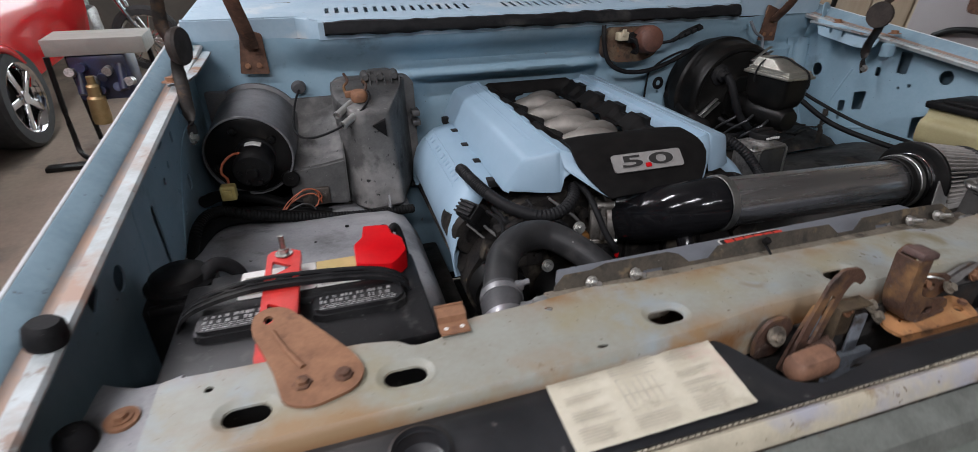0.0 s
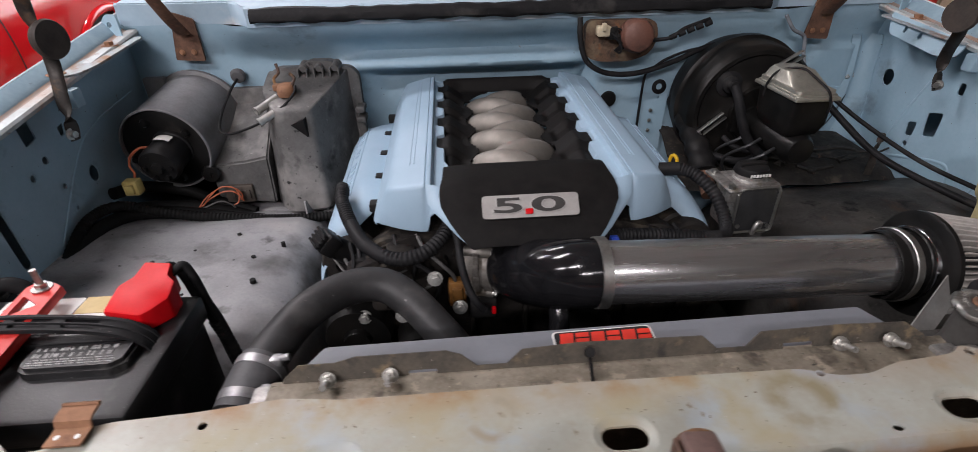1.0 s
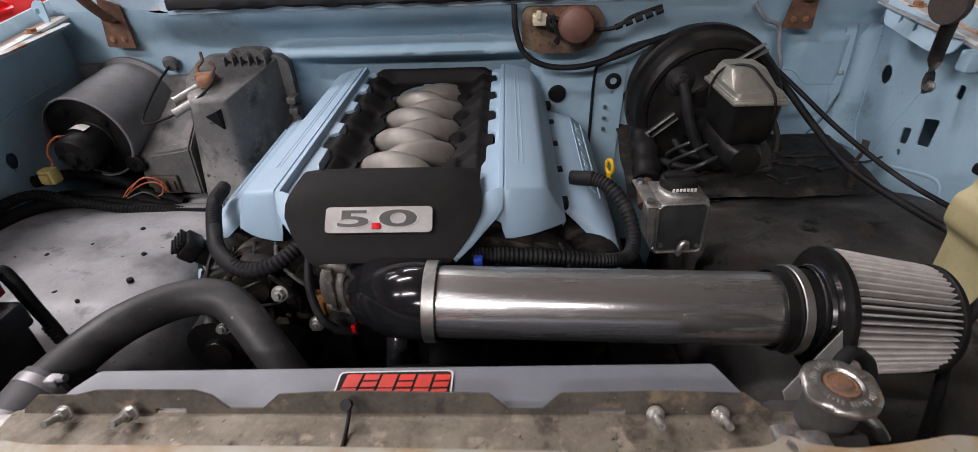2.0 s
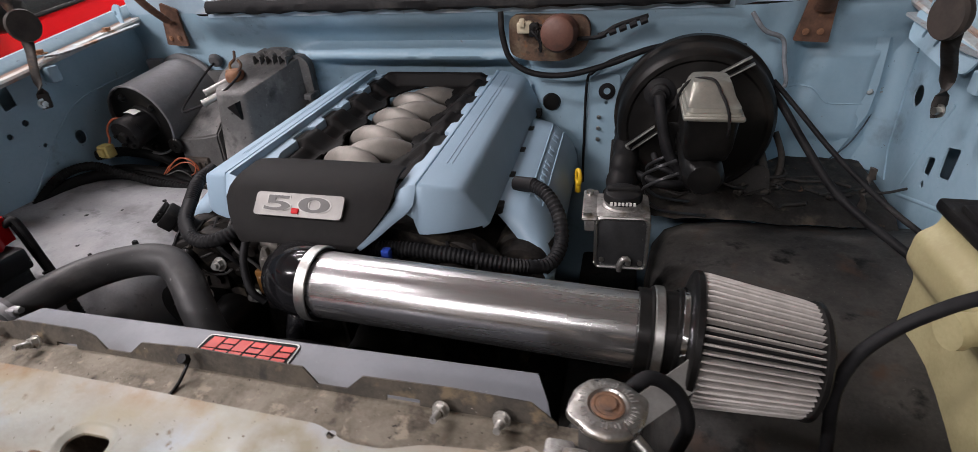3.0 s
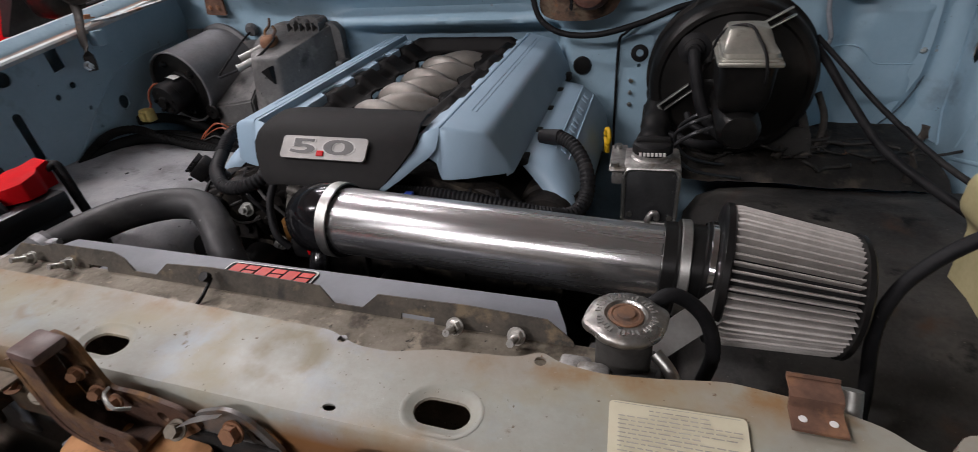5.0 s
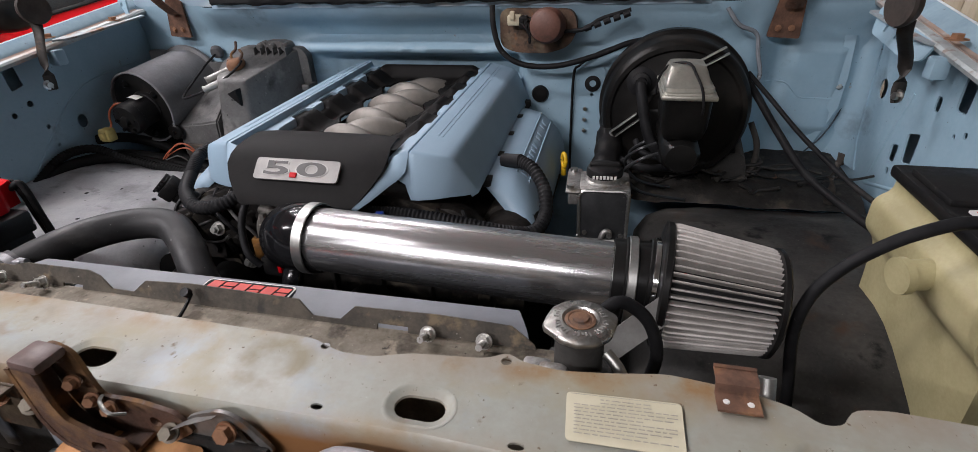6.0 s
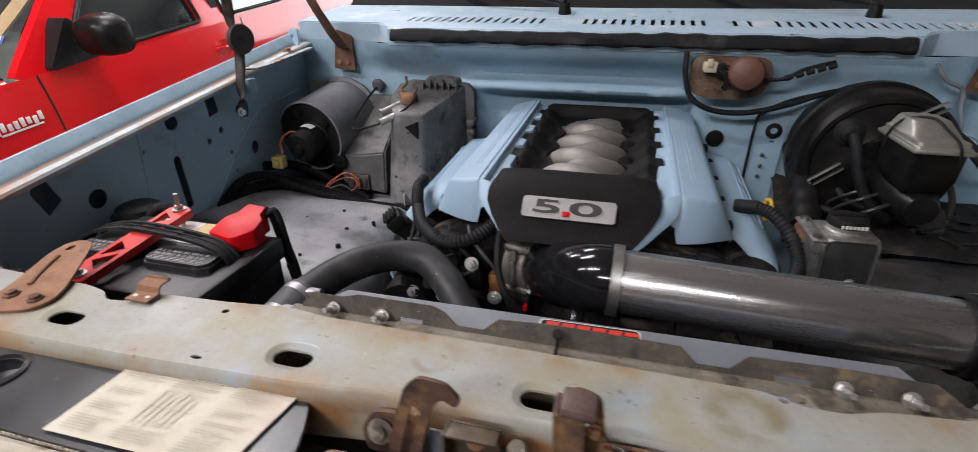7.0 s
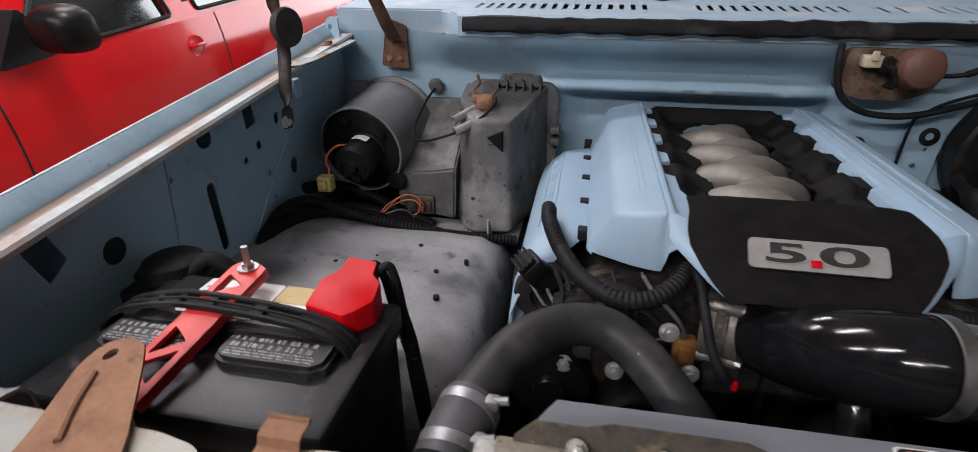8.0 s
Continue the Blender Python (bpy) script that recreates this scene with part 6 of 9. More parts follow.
solo("wire_connector", bm, CONN, "yellowed plastic wire connector by the blower", "connector")
for k, pts in enumerate(([(-0.430, 0.735, 0.846), (-0.412, 0.742, 0.866), (-0.385, 0.748, 0.882), (-0.362, 0.752, 0.884), (-0.350, 0.755, 0.868), (-0.354, 0.752, 0.848), (-0.364, 0.748, 0.842)],
                         [(-0.425, 0.738, 0.848), (-0.405, 0.745, 0.862), (-0.380, 0.750, 0.873), (-0.360, 0.753, 0.872), (-0.348, 0.756, 0.858), (-0.346, 0.760, 0.846)],
                         [(-0.420, 0.736, 0.850), (-0.402, 0.740, 0.870), (-0.376, 0.744, 0.888), (-0.352, 0.750, 0.880), (-0.344, 0.756, 0.862), (-0.350, 0.758, 0.850)],
                         [(-0.432, 0.730, 0.842), (-0.410, 0.734, 0.850), (-0.384, 0.738, 0.858), (-0.366, 0.740, 0.850), (-0.360, 0.744, 0.838)])):
    bm = B()
    hose(bm, pts, 0.0014 + 0.0002 * (k % 2), 6)
    solo("resistor_wire", bm, ORANGEW if k != 3 else HEATER, "faded orange wire looped by the heater duct", "wire", group="heater wires")
DARKLOOM = mat("oily_black_loom", (0.006, 0.006, 0.006), (0.011, 0.011, 0.011), 0.5, 0.7, scale=30, bump=0.2, bump_scale=200, spec=0.12)
for k, (r, pts) in enumerate(((0.0105, [(-0.566, 0.52, 0.855), (-0.558, 0.60, 0.898), (-0.530, 0.655, 0.900), (-0.468, 0.672, 0.874), (-0.386, 0.682, 0.852), (-0.306, 0.690, 0.838), (-0.230, 0.695, 0.832), (-0.150, 0.715, 0.822)]),
                              (0.0130, [(-0.568, 0.48, 0.835), (-0.560, 0.58, 0.872), (-0.525, 0.672, 0.872), (-0.440, 0.705, 0.852), (-0.350, 0.715, 0.830), (-0.260, 0.715, 0.816)]),
                              (0.0150, [(-0.565, 0.60, 0.850), (-0.545, 0.700, 0.862), (-0.470, 0.745, 0.846), (-0.380, 0.750, 0.826), (-0.290, 0.735, 0.800)]),
                              (0.0120, [(-0.562, 0.70, 0.905), (-0.540, 0.760, 0.890), (-0.470, 0.790, 0.862), (-0.410, 0.780, 0.838), (-0.330, 0.770, 0.812)]))):
    bm = B()
    corrugated(bm, pts, r, 12, 0.005) if k == 0 else hose(bm, pts, r, 12)
    solo("wiring_loom", bm, DARKLOOM, "thick black corrugated wiring loom behind the wheel apron", "wiring loom", group="wiring looms")
# black felt pad on the foot of the firewall behind the looms
bm = B()
rows = []
for i in range(25):
    x = -0.572 + 0.30 * i / 24
    w = 0.006 * noise.noise(Vector((x * 20, 1, 3)))
    rows.append([(x, 0.80, 0.795 + w), (x, 0.86 + w, 0.812 + w), (x, 0.915 + w, 0.84), (x, 0.930, 0.885 + w), (x, 0.938, 0.905 + w), (x, 0.950, 0.908 + w)])
loft(bm, rows)
thicken(bm, 0.006)
solo("sound_pad", bm, mat("black_felt", (0.010, 0.010, 0.011), (0.018, 0.017, 0.017), 0.9, 0.95, scale=40, bump=0.5, bump_scale=200, spec=0.1), "black felt sound pad along the foot of the firewall", "pad", kind="structure", angle=60)


# ---- battery ----
BATTOP = mat("dusty_black_battery_plastic", (0.011, 0.011, 0.012), (0.020, 0.020, 0.021), 0.32, 0.46, scale=18, fine=200, stain=[((0.075, 0.073, 0.07), 22, 0.58, 0.72, 0.6), ((0.30, 0.29, 0.28), 60, 0.70, 0.74, 0.7), ((0.16, 0.15, 0.14), 260, 0.68, 0.72)], bump=0.1, bump_scale=300, spec=0.4)
bat = thing("battery", -0.355, 0.185, 0.76, "black car battery with a strap handle and printed labels", "battery")
X0, X1, Y0, Y1, ZT = -0.502, -0.216, 0.098, 0.285, 0.957
bm = B()
box(bm, X0 + 0.006, X1 - 0.006, Y0 + 0.005, Y1 - 0.005, 0.76, ZT - 0.03, 0.006)
box(bm, X0, X1, Y0, Y1, ZT - 0.036, ZT, 0.006)
part("case", bm, BATTOP, bat, "black ribbed battery case")
bm = B()
box(bm, X0 + 0.03, X1 - 0.035, Y0 + 0.100, Y1 - 0.003, ZT - 0.002, ZT + 0.010, 0.004)
part("raised_deck", bm, BATTOP, bat)
for xa, xb in ((-0.474, -0.376), (-0.350, -0.243)):
    bm = B()
    for dz, e in ((0.0, 0.0), (0.009, 0.003)):
        plate(bm, rounded([(xa + e, 0.160 + e), (xa + 0.012, 0.154 + e), (xb - 0.012, 0.154 + e), (xb - e, 0.162 + e), (xb - e, 0.193 - e), (xa + e, 0.193 - e)], 0.003, 3), [], 0.009 if e == 0 else 0.005, pose(0, 0, ZT + 0.009 + dz * 0.56))
    vc = part("vent_cover", bm, BATTOP, bat)
    bm = B()
    rnd = random.Random(int(-xa * 1000))
    for row, (y, h) in enumerate(((0.1605, 0.0012), (0.1640, 0.0012), (0.1675, 0.0012), (0.1715, 0.0065), (0.1808, 0.0055))):
        x = xa + 0.009
        while x < xb - 0.013:
            w = rnd.uniform(0.002, 0.010 if h < 0.002 else 0.0055)
            box(bm, x, min(x + w, xb - 0.009), y, y + h * rnd.uniform(0.75, 1.0), ZT + 0.0138, ZT + 0.0146)
            x += w + rnd.uniform(0.0008, 0.0025 if h < 0.002 else 0.006)
    part("cover_print", bm, mat("worn_white_print", (0.42, 0.42, 0.41), (0.14, 0.14, 0.14), 0.6, scale=160), vc)
bm = B()
path = smooth_path([(-0.499, 0.190, 0.945), (-0.487, 0.203, 0.970), (-0.445, 0.207, 0.984), (-0.388, 0.208, 0.989), (-0.287, 0.203, 0.984), (-0.243, 0.201, 0.968), (-0.226, 0.199, 0.940)], 8)
# a flat band with raised edges and four long slots over its middle
prof = [(-0.0125, -0.002), (-0.0125, 0.003), (-0.0085, 0.003), (-0.0075, 0.0008), (-0.0015, 0.0008), (-0.0010, 0.0026), (0.0010, 0.0026), (0.0015, 0.0008), (0.0075, 0.0008), (0.0085, 0.003), (0.0125, 0.003), (0.0125, -0.002)]
g = [[bm.verts.new(p + Vector((0, a, b))) for a, b in prof] for p in path]
mid = len(path) // 2
for k in range(len(g) - 1):
    for i in range(len(prof)):
        open_slot = i in (3, 7) and k - mid in (-11, -10, -9, -7, -6, -5, -3, -2, -1, 1, 2, 3, 5, 6, 7)
        if not open_slot:
            j = (i + 1) % len(prof)
            bm.faces.new((g[k][i], g[k][j], g[k + 1][j], g[k + 1][i]))
part("strap_handle", bm, RUBBER, bat, "ribbed black strap handle")
bm = B()
plate(bm, rounded([(-0.435, 0.214), (-0.345, 0.214), (-0.345, 0.277), (-0.435, 0.277)], 0.004), [], 0.0008, pose(0, 0, ZT + 0.0115))
lab = part("label", bm, WHITEST, bat, "white and gold printed label")
bm = B()
plate(bm, [(-0.344, 0.246), (-0.268, 0.246), (-0.268, 0.277), (-0.344, 0.277)], [], 0.0008, pose(0, 0, ZT + 0.0115))
part("gold_band", bm, GOLD, lab)
bm = B()
plate(bm, [(-0.344, 0.213), (-0.268, 0.213), (-0.268, 0.245), (-0.344, 0.245)], [], 0.0008, pose(0, 0, ZT + 0.0117))
part("bar_code_field", bm, WHITEST, lab)
for i in range(12):
    bm = B()
    box(bm, -0.338 + 0.0032 * i, -0.3365 + 0.0032 * i, 0.217, 0.234, ZT + 0.0118, ZT + 0.0122)
    part("code_bar", bm, INK, lab)
for i in range(5):
    bm = B()
    box(bm, -0.43, -0.39 + 0.006 * (i % 3), 0.222 + 0.009 * i, 0.226 + 0.009 * i, ZT + 0.0116, ZT + 0.0120)
    part("print_line", bm, INK, lab)
# red clamp cover and cables
bm = B()
pts = rounded([(-0.294, 0.226), (-0.251, 0.217), (-0.241, 0.225), (-0.228, 0.241), (-0.230, 0.266), (-0.242, 0.277), (-0.245, 0.297), (-0.278, 0.301), (-0.282, 0.277), (-0.294, 0.264)], 0.003, 3)
def cover_top(y):
    return 0.983 + 0.20 * (y - 0.216)


loft(bm, [[(x, y, 0.960) for x, y in pts], [(x, y, cover_top(y) - 0.003) for x, y in pts], [(x * 0.985 - 0.0038, y * 0.985 + 0.0038, cover_top(y) - 0.0008) for x, y in pts], [(x * 0.95 - 0.0127, y * 0.95 + 0.0128, cover_top(y)) for x, y in pts]], close=True, caps=True)
solo("terminal_cover", bm, REDPL, "bright red plastic cover on the battery terminal", "terminal cover", angle=30)
for k in range(2):
    bm = B()
    o = 0.015 * k
    hose(bm, [(-0.262 + o, 0.292, 0.985), (-0.250 + o, 0.300, 0.993), (-0.240 + o * 0.8, 0.301, 0.975), (-0.232 + o * 0.7, 0.300, 0.935), (-0.220 + o * 0.6, 0.297, 0.895), (-0.213 + o * 0.5, 0.294, 0.84), (-0.200, 0.290, 0.74)], 0.0050, 10)
    solo("battery_cable", bm, RUBBER, "black battery cable hanging from the terminal", "cable", group="battery cables")
bm = B()
corrugated(bm, [(-0.219, 0.2965, 0.905), (-0.211, 0.295, 0.87), (-0.204, 0.293, 0.82), (-0.198, 0.290, 0.76)], 0.0090, 12)
solo("cable_sleeve", bm, RUBBER, "corrugated black sleeve round the battery cables", "sleeve")
# red hold-down clamp
hold = thing("hold_down_clamp", -0.36, 0.17, ZT, "red pierced battery hold-down bar", "clamp")
bm = B()
rm = basis((-0.386, 0.092, 0.972), (0.035, 0.99, 0.12), (-0.99, 0.035, 0))
o = rounded([(-0.006, -0.020), (0.178, -0.020), (0.185, -0.010), (0.185, 0.014), (0.178, 0.020), (-0.006, 0.020)], 0.006, 3)
tri_h = [rounded([(0.018, -0.012), (0.058, -0.013), (0.036, 0.013)], 0.003, 2), rounded([(0.048, 0.013), (0.084, 0.013), (0.068, -0.011)], 0.003, 2), rounded([(0.106, -0.012), (0.136, -0.013), (0.120, 0.013)], 0.003, 2), rounded([(0.132, 0.013), (0.164, 0.013), (0.149, -0.011)], 0.003, 2)]
plate(bm, o, tri_h, 0.004, rm)
for sy in (-0.020, 0.0165):
    box(bm, 0.0, 0.18, sy, sy + 0.0035, -0.012, 0.0, 0.001, m=rm)
part("bar", bm, RED, hold, "red painted pierced bar")
for u in (0.006, 0.176):
    p = rm @ Vector((u, 0, 0))
    bm = B()
    bolt(bm, p, (0, 0, 1), 0.0065, 0.006, 0.011, 0.020)
    cyl(bm, p + Vector((0, 0, -0.12)), p, 0.003, seg=8)
    part("rod", bm, STEEL, hold, "threaded rod with a nut")
# relay beside the battery
bm = B()
mq = Matrix.Translation((-0.518, 0.308, 0.940)) @ Matrix.Rotation(radians(4), 4, "Z")
box(bm, -0.040, 0.040, -0.046, 0.046, -0.150, 0.006, 0.006, m=mq)
lathe(bm, mq @ Vector((0, 0.004, 0.004)), mq @ Vector((0, 0.004, 0.030)), [(0.041, 0), (0.043, 0.15), (0.043, 0.35), (0.036, 0.45), (0.034, 0.8), (0.028, 0.95), (0.012, 1.0), (0, 1.0)], 36)
lathe(bm, mq @ Vector((0.030, -0.036, -0.020)), mq @ Vector((0.030, -0.038, 0.016)), [(0.017, 0), (0.018, 0.5), (0.015, 0.8), (0.008, 1.0), (0, 0.95)], 20)
box(bm, -0.030, 0.014, -0.052, -0.040, -0.004, 0.010, 0.003, m=mq)
solo("relay_box", bm, BLACKPL, "black plastic relay box with a lid beside the battery", "relay box")
bm = B()
hose(bm, [(-0.50, 0.295, 0.945), (-0.475, 0.318, 0.965), (-0.452, 0.325, 0.948), (-0.445, 0.322, 0.91), (-0.44, 0.32, 0.86)], 0.010, 12)
solo("cable", bm, RUBBER, "thick black cable behind the battery", "cable")
bm = B()
box(bm, -0.54, -0.19, 0.075, 0.31, 0.735, 0.76, 0.006)
box(bm, -0.50, -0.22, 0.10, 0.28, 0.42, 0.735, 0.01)
solo("battery_tray", bm, BLACKSAT, "black battery tray on the apron", "tray")

# ---- brackets on the radiator support ----
bm = B()
o = rounded([(-0.368, -0.012), (-0.345, -0.021), (-0.309, -0.010), (-0.299, 0.010), (-0.309, 0.034), (-0.350, 0.094), (-0.368, 0.118), (-0.386, 0.123), (-0.400, 0.112), (-0.400, 0.088), (-0.378, 0.030)], 0.010, 4)
plate(bm, o, [ring2(-0.385, 0.102, 0.0045, 0.0065, 12)], 0.003, basis((0, 0.0, 1.0045), (1, 0, 0), (0, 1, 0.055)))
hose(bm, [(-0.380, 0.082, 1.0095), (-0.366, 0.050, 1.008), (-0.352, 0.026, 1.0065)], 0.0028, 8)
hbk = solo("support_brace", bm, RUSTLIGHT, "rusty orange steel brace bolted to the radiator support", "brace")
for x in (-0.3525, -0.3186):
    bm = B()
    lathe(bm, (x, 0.007, 1.0047), (x, 0.007, 1.0105), [(0.0085, 0), (0.0080, 0.3), (0.0055, 0.4), (0.0055, 0.9), (0.003, 1), (0, 0.7)], 6 if x < -0.35 else 8)
    part("bolt", bm, RUSTY, hbk, "rusted bolt")


def clip_bracket(x, y, material, label):
    """A bent sheet clip with two screws: a foot on the support and an upright hook behind."""
    ob = thing("sheet_clip", x, y, 1.0, label, "bracket", "sheet clips")
    bm = B()
    rows = [[(x + dx, y + dy, 1.0 + dz) for dx in (-0.0145, 0.0145)] for dy, dz in ((-0.018, 0.003), (-0.002, 0.003), (0.000, 0.004), (0.002, 0.010), (0.005, 0.0115), (0.016, 0.0115), (0.018, 0.014), (0.015, 0.016))]
    loft(bm, rows)
    thicken(bm, 0.002)
    part("sheet", bm, material, ob)
    for dx in (-0.008, 0.008):
        bm = B()
        cyl(bm, (x + dx, y - 0.010, 1.0035), (x + dx, y - 0.010, 1.0055), 0.0032, 0.0022, 10)
        part("screw", bm, WHITEST, ob, "pale painted screw")
    return ob


clip_bracket(0.746, 0.060, RUSTY, "small rust-brown sheet clip screwed to the radiator support")
clip_bracket(-0.212, 0.050, RUSTLIGHT, "small rusty tan sheet clip screwed to the radiator support")

# ---- hood latch ----
latch = thing("hood_latch", 0.26, -0.045, 0.93, "rusty hood latch with hooks, spring and release lever", "latch")
# back plate darkened to stand for the black shaded gap behind the latch
bm = B()
box(bm, 0.10, 0.42, -0.034, -0.030, 0.90, 0.975, 0.001)
part("back_plate", bm, APRONDARK, latch)
mm = Matrix(((1, 0, 0, 0), (0, 0, -1, 0), (0, 1, 0, 0), (0, 0, 0, 1)))
for y, o in ((-0.056, [(0.112, 0.935), (0.140, 0.935), (0.151, 0.995), (0.160, 1.030), (0.167, 1.040), (0.178, 1.033), (0.182, 1.041), (0.171, 1.054), (0.150, 1.056), (0.138, 1.044), (0.124, 0.995)]), (-0.046, [(0.116, 0.930), (0.136, 0.930), (0.146, 0.975), (0.152, 1.004), (0.141, 1.010), (0.128, 0.975)])):
    bm = B()
    plate(bm, rounded(o, 0.005, 3), [rounded([(0.129, 0.972), (0.137, 0.970), (0.150, 1.024), (0.143, 1.029)], 0.003, 3)] if y < -0.05 else [], 0.0035, Matrix.Translation((0, y, 0)) @ mm)
    part("hook", bm, LATCHRUST, latch, "dark rusty safety hook")
# folded lever: two cheeks joined by a web along their edge, open to the other side
front_cheek = rounded([(0.2505, 1.046), (0.262, 1.0515), (0.270, 1.046), (0.2705, 1.014), (0.275, 0.999), (0.294, 0.990), (0.320, 0.987), (0.326, 0.974), (0.284, 0.964), (0.262, 0.974), (0.2525, 0.998)], 0.006, 3)
back_cheek = rounded([(0.2515, 1.046), (0.264, 1.0525), (0.280, 1.046), (0.284, 1.018), (0.287, 1.003), (0.318, 1.004), (0.350, 0.998), (0.362, 0.982), (0.334, 0.962), (0.290, 0.960), (0.264, 0.974), (0.2535, 0.998)], 0.006, 3)
for y, o, h in ((-0.0565, front_cheek, [rounded([(0.286, 0.972), (0.300, 0.970), (0.302, 0.980), (0.290, 0.981)], 0.003, 2)]), (-0.0345, back_cheek, [ring2(0.328, 0.985, 0.005, None, 10), ring2(0.272, 1.018, 0.004, None, 10)])):
    bm = B()
    plate(bm, o, h, 0.0035, Matrix.Translation((0, y, 0)) @ mm)
    part("lever_cheek", bm, LATCHRUST, latch, "dark brown rusted lever cheek")
bm = B()
web = [(0.2515, 1.046), (0.2525, 1.020), (0.2535, 0.998), (0.2575, 0.984), (0.265, 0.974), (0.286, 0.9645), (0.322, 0.972)]
loft(bm, [[(x, -0.057, z), (x - 0.0008, -0.054, z - 0.0005), (x - 0.0008, -0.037, z - 0.0005), (x, -0.0345, z)] for x, z in web])
thicken(bm, 0.003)
part("striker_guide", bm, LATCHRUST, latch, "dark brown folded steel web")
bm = B()
box(bm, -0.0125, 0.0125, -0.0120, 0.0120, -0.0045, 0.0045, 0.0032, m=Matrix.Translation((0.2645, -0.0455, 1.0485)) @ Matrix.Rotation(radians(6), 4, "Y"))
part("guide_head", bm, mat("smoky_rust_head", (0.13, 0.085, 0.075), (0.06, 0.040, 0.036), 0.42, 0.6, scale=40, stain=[((0.24, 0.10, 0.04), 40, 0.6, 0.72)], bump=0.4), latch, "worn brown post head")
for p, d in (((0.276, -0.040, 1.022), (0.3, -1, 0.2)), ((0.300, -0.040, 1.000), (0, -1, 0.3)), ((0.286, -0.040, 1.006), (0.3, -1, 0.3))):
    bm = B()
    bolt(bm, p, d, 0.0042, 0.005, 0.006)
    part("latch_bolt", bm, RUSTLIGHT, latch)
bm = B()
hose(bm, [(0.290, -0.036, 1.006), (0.300, -0.045, 1.011), (0.312, -0.050, 1.008), (0.318, -0.044, 1.002)], 0.0014, 6)
part("wire_spring", bm, STEEL, latch, "thin bent wire spring")
bm = B()
plate(bm, rounded([(0.246, -0.052), (0.250, -0.068), (0.300, -0.072), (0.361, -0.071), (0.372, -0.052), (0.366, -0.036), (0.320, -0.0345), (0.27, -0.0345), (0.252, -0.040)], 0.005, 3), [ring2(0.350, -0.056, 0.0055, 0.0045, 14), [(0.268, -0.052), (0.276, -0.049), (0.275, -0.047), (0.267, -0.050)]], 0.004, basis((0, 0, 0.960), (1, 0, 0.03), (0, 1, 0.10)))
loft(bm, [[(0.250, -0.0685, 0.9590), (0.300, -0.0725, 0.9608), (0.361, -0.0715, 0.9625)], [(0.250, -0.0705, 0.953), (0.300, -0.0750, 0.954), (0.361, -0.0740, 0.956)], [(0.252, -0.0700, 0.935), (0.300, -0.0740, 0.935), (0.361, -0.0730, 0.935)]])
part("base_plate", bm, mat("bright_orange_rust", (0.48, 0.235, 0.095), (0.34, 0.165, 0.07), 0.75, 0.9, scale=26, stain=[((0.14, 0.075, 0.04), 30, 0.58, 0.70), ((0.42, 0.24, 0.10), 12, 0.56, 0.7), ((0.08, 0.05, 0.035), 90, 0.66, 0.70)], bump=0.45, bump_scale=160), latch, "orange rusted base plate")
bm = B()
bolt(bm, (0.350, -0.056, 0.9715), (0, -0.1, 1), 0.0045, 0.004, 0.0)
part("latch_bolt", bm, RUSTY, latch, "sunken rusty bolt")
bm = B()
bolt(bm, (0.346, -0.040, 0.984), (0.1, -0.75, 0.65), 0.0052, 0.006, 0.0075)
part("latch_bolt", bm, DIRTMETAL, latch, "dull steel bolt")
bm = B()
plate(bm, rounded([(0.352, 0.990), (0.356, 0.962), (0.418, 0.964), (0.424, 0.972), (0.404, 1.000), (0.388, 1.006), (0.368, 0.999)], 0.009, 4), [rounded([(0.400, 0.974), (0.414, 0.972), (0.403, 0.990), (0.396, 0.990)], 0.004, 3)], 0.003, Matrix.Translation((0, -0.0310, 0)) @ mm)
loft(bm, [[(0.352, -0.034, 0.9895), (0.368, -0.034, 0.9985), (0.388, -0.034, 1.0055)], [(0.350, -0.043, 0.9905), (0.367, -0.042, 0.9995), (0.388, -0.038, 1.0065)]])
part("keeper_plate", bm, mat("dull_zinc_plate", (0.26, 0.25, 0.24), (0.15, 0.145, 0.14), 0.42, metal=0.5, scale=40, stain=[((0.25, 0.14, 0.07), 40, 0.58, 0.7)]), latch, "dull zinc plate with a rusty bolt")
bm = B()
bolt(bm, (0.392, -0.0345, 0.990), (0, -1, 0.3), 0.0068, 0.006, 0.0085)
part("keeper_bolt", bm, RUSTLIGHT, latch, "rusty bolt")
bm = B()
helix = [Vector((0.118 + 0.040 * k / 96, -0.070 + 0.0085 * math.cos(k * 0.6) + 0.010 * k / 96, 0.966 + 0.0085 * math.sin(k * 0.6))) for k in range(97)]
sweep(bm, helix, 0.0020, 6)
part("spring", bm, LATCHRUST, latch, "coiled rusty spring")
bm = B()
rows = [[(x, y, z + 0.10 * (x - 0.10)) for x, y in rounded([(cx - rx, cy - ry), (cx + rx, cy - ry), (cx + rx, cy + ry), (cx - rx, cy + ry)], min(rx, ry) * 0.8, 5)] for cx, cy, rx, ry, z in ((0.104, -0.085, 0.017, 0.007, 0.966), (0.103, -0.086, 0.0225, 0.0105, 0.969), (0.102, -0.087, 0.0250, 0.0125, 0.977), (0.101, -0.0875, 0.0245, 0.012, 0.986), (0.100, -0.0875, 0.020, 0.009, 0.992), (0.100, -0.0875, 0.012, 0.005, 0.9935))]
loft(bm, rows, close=True, caps=True)
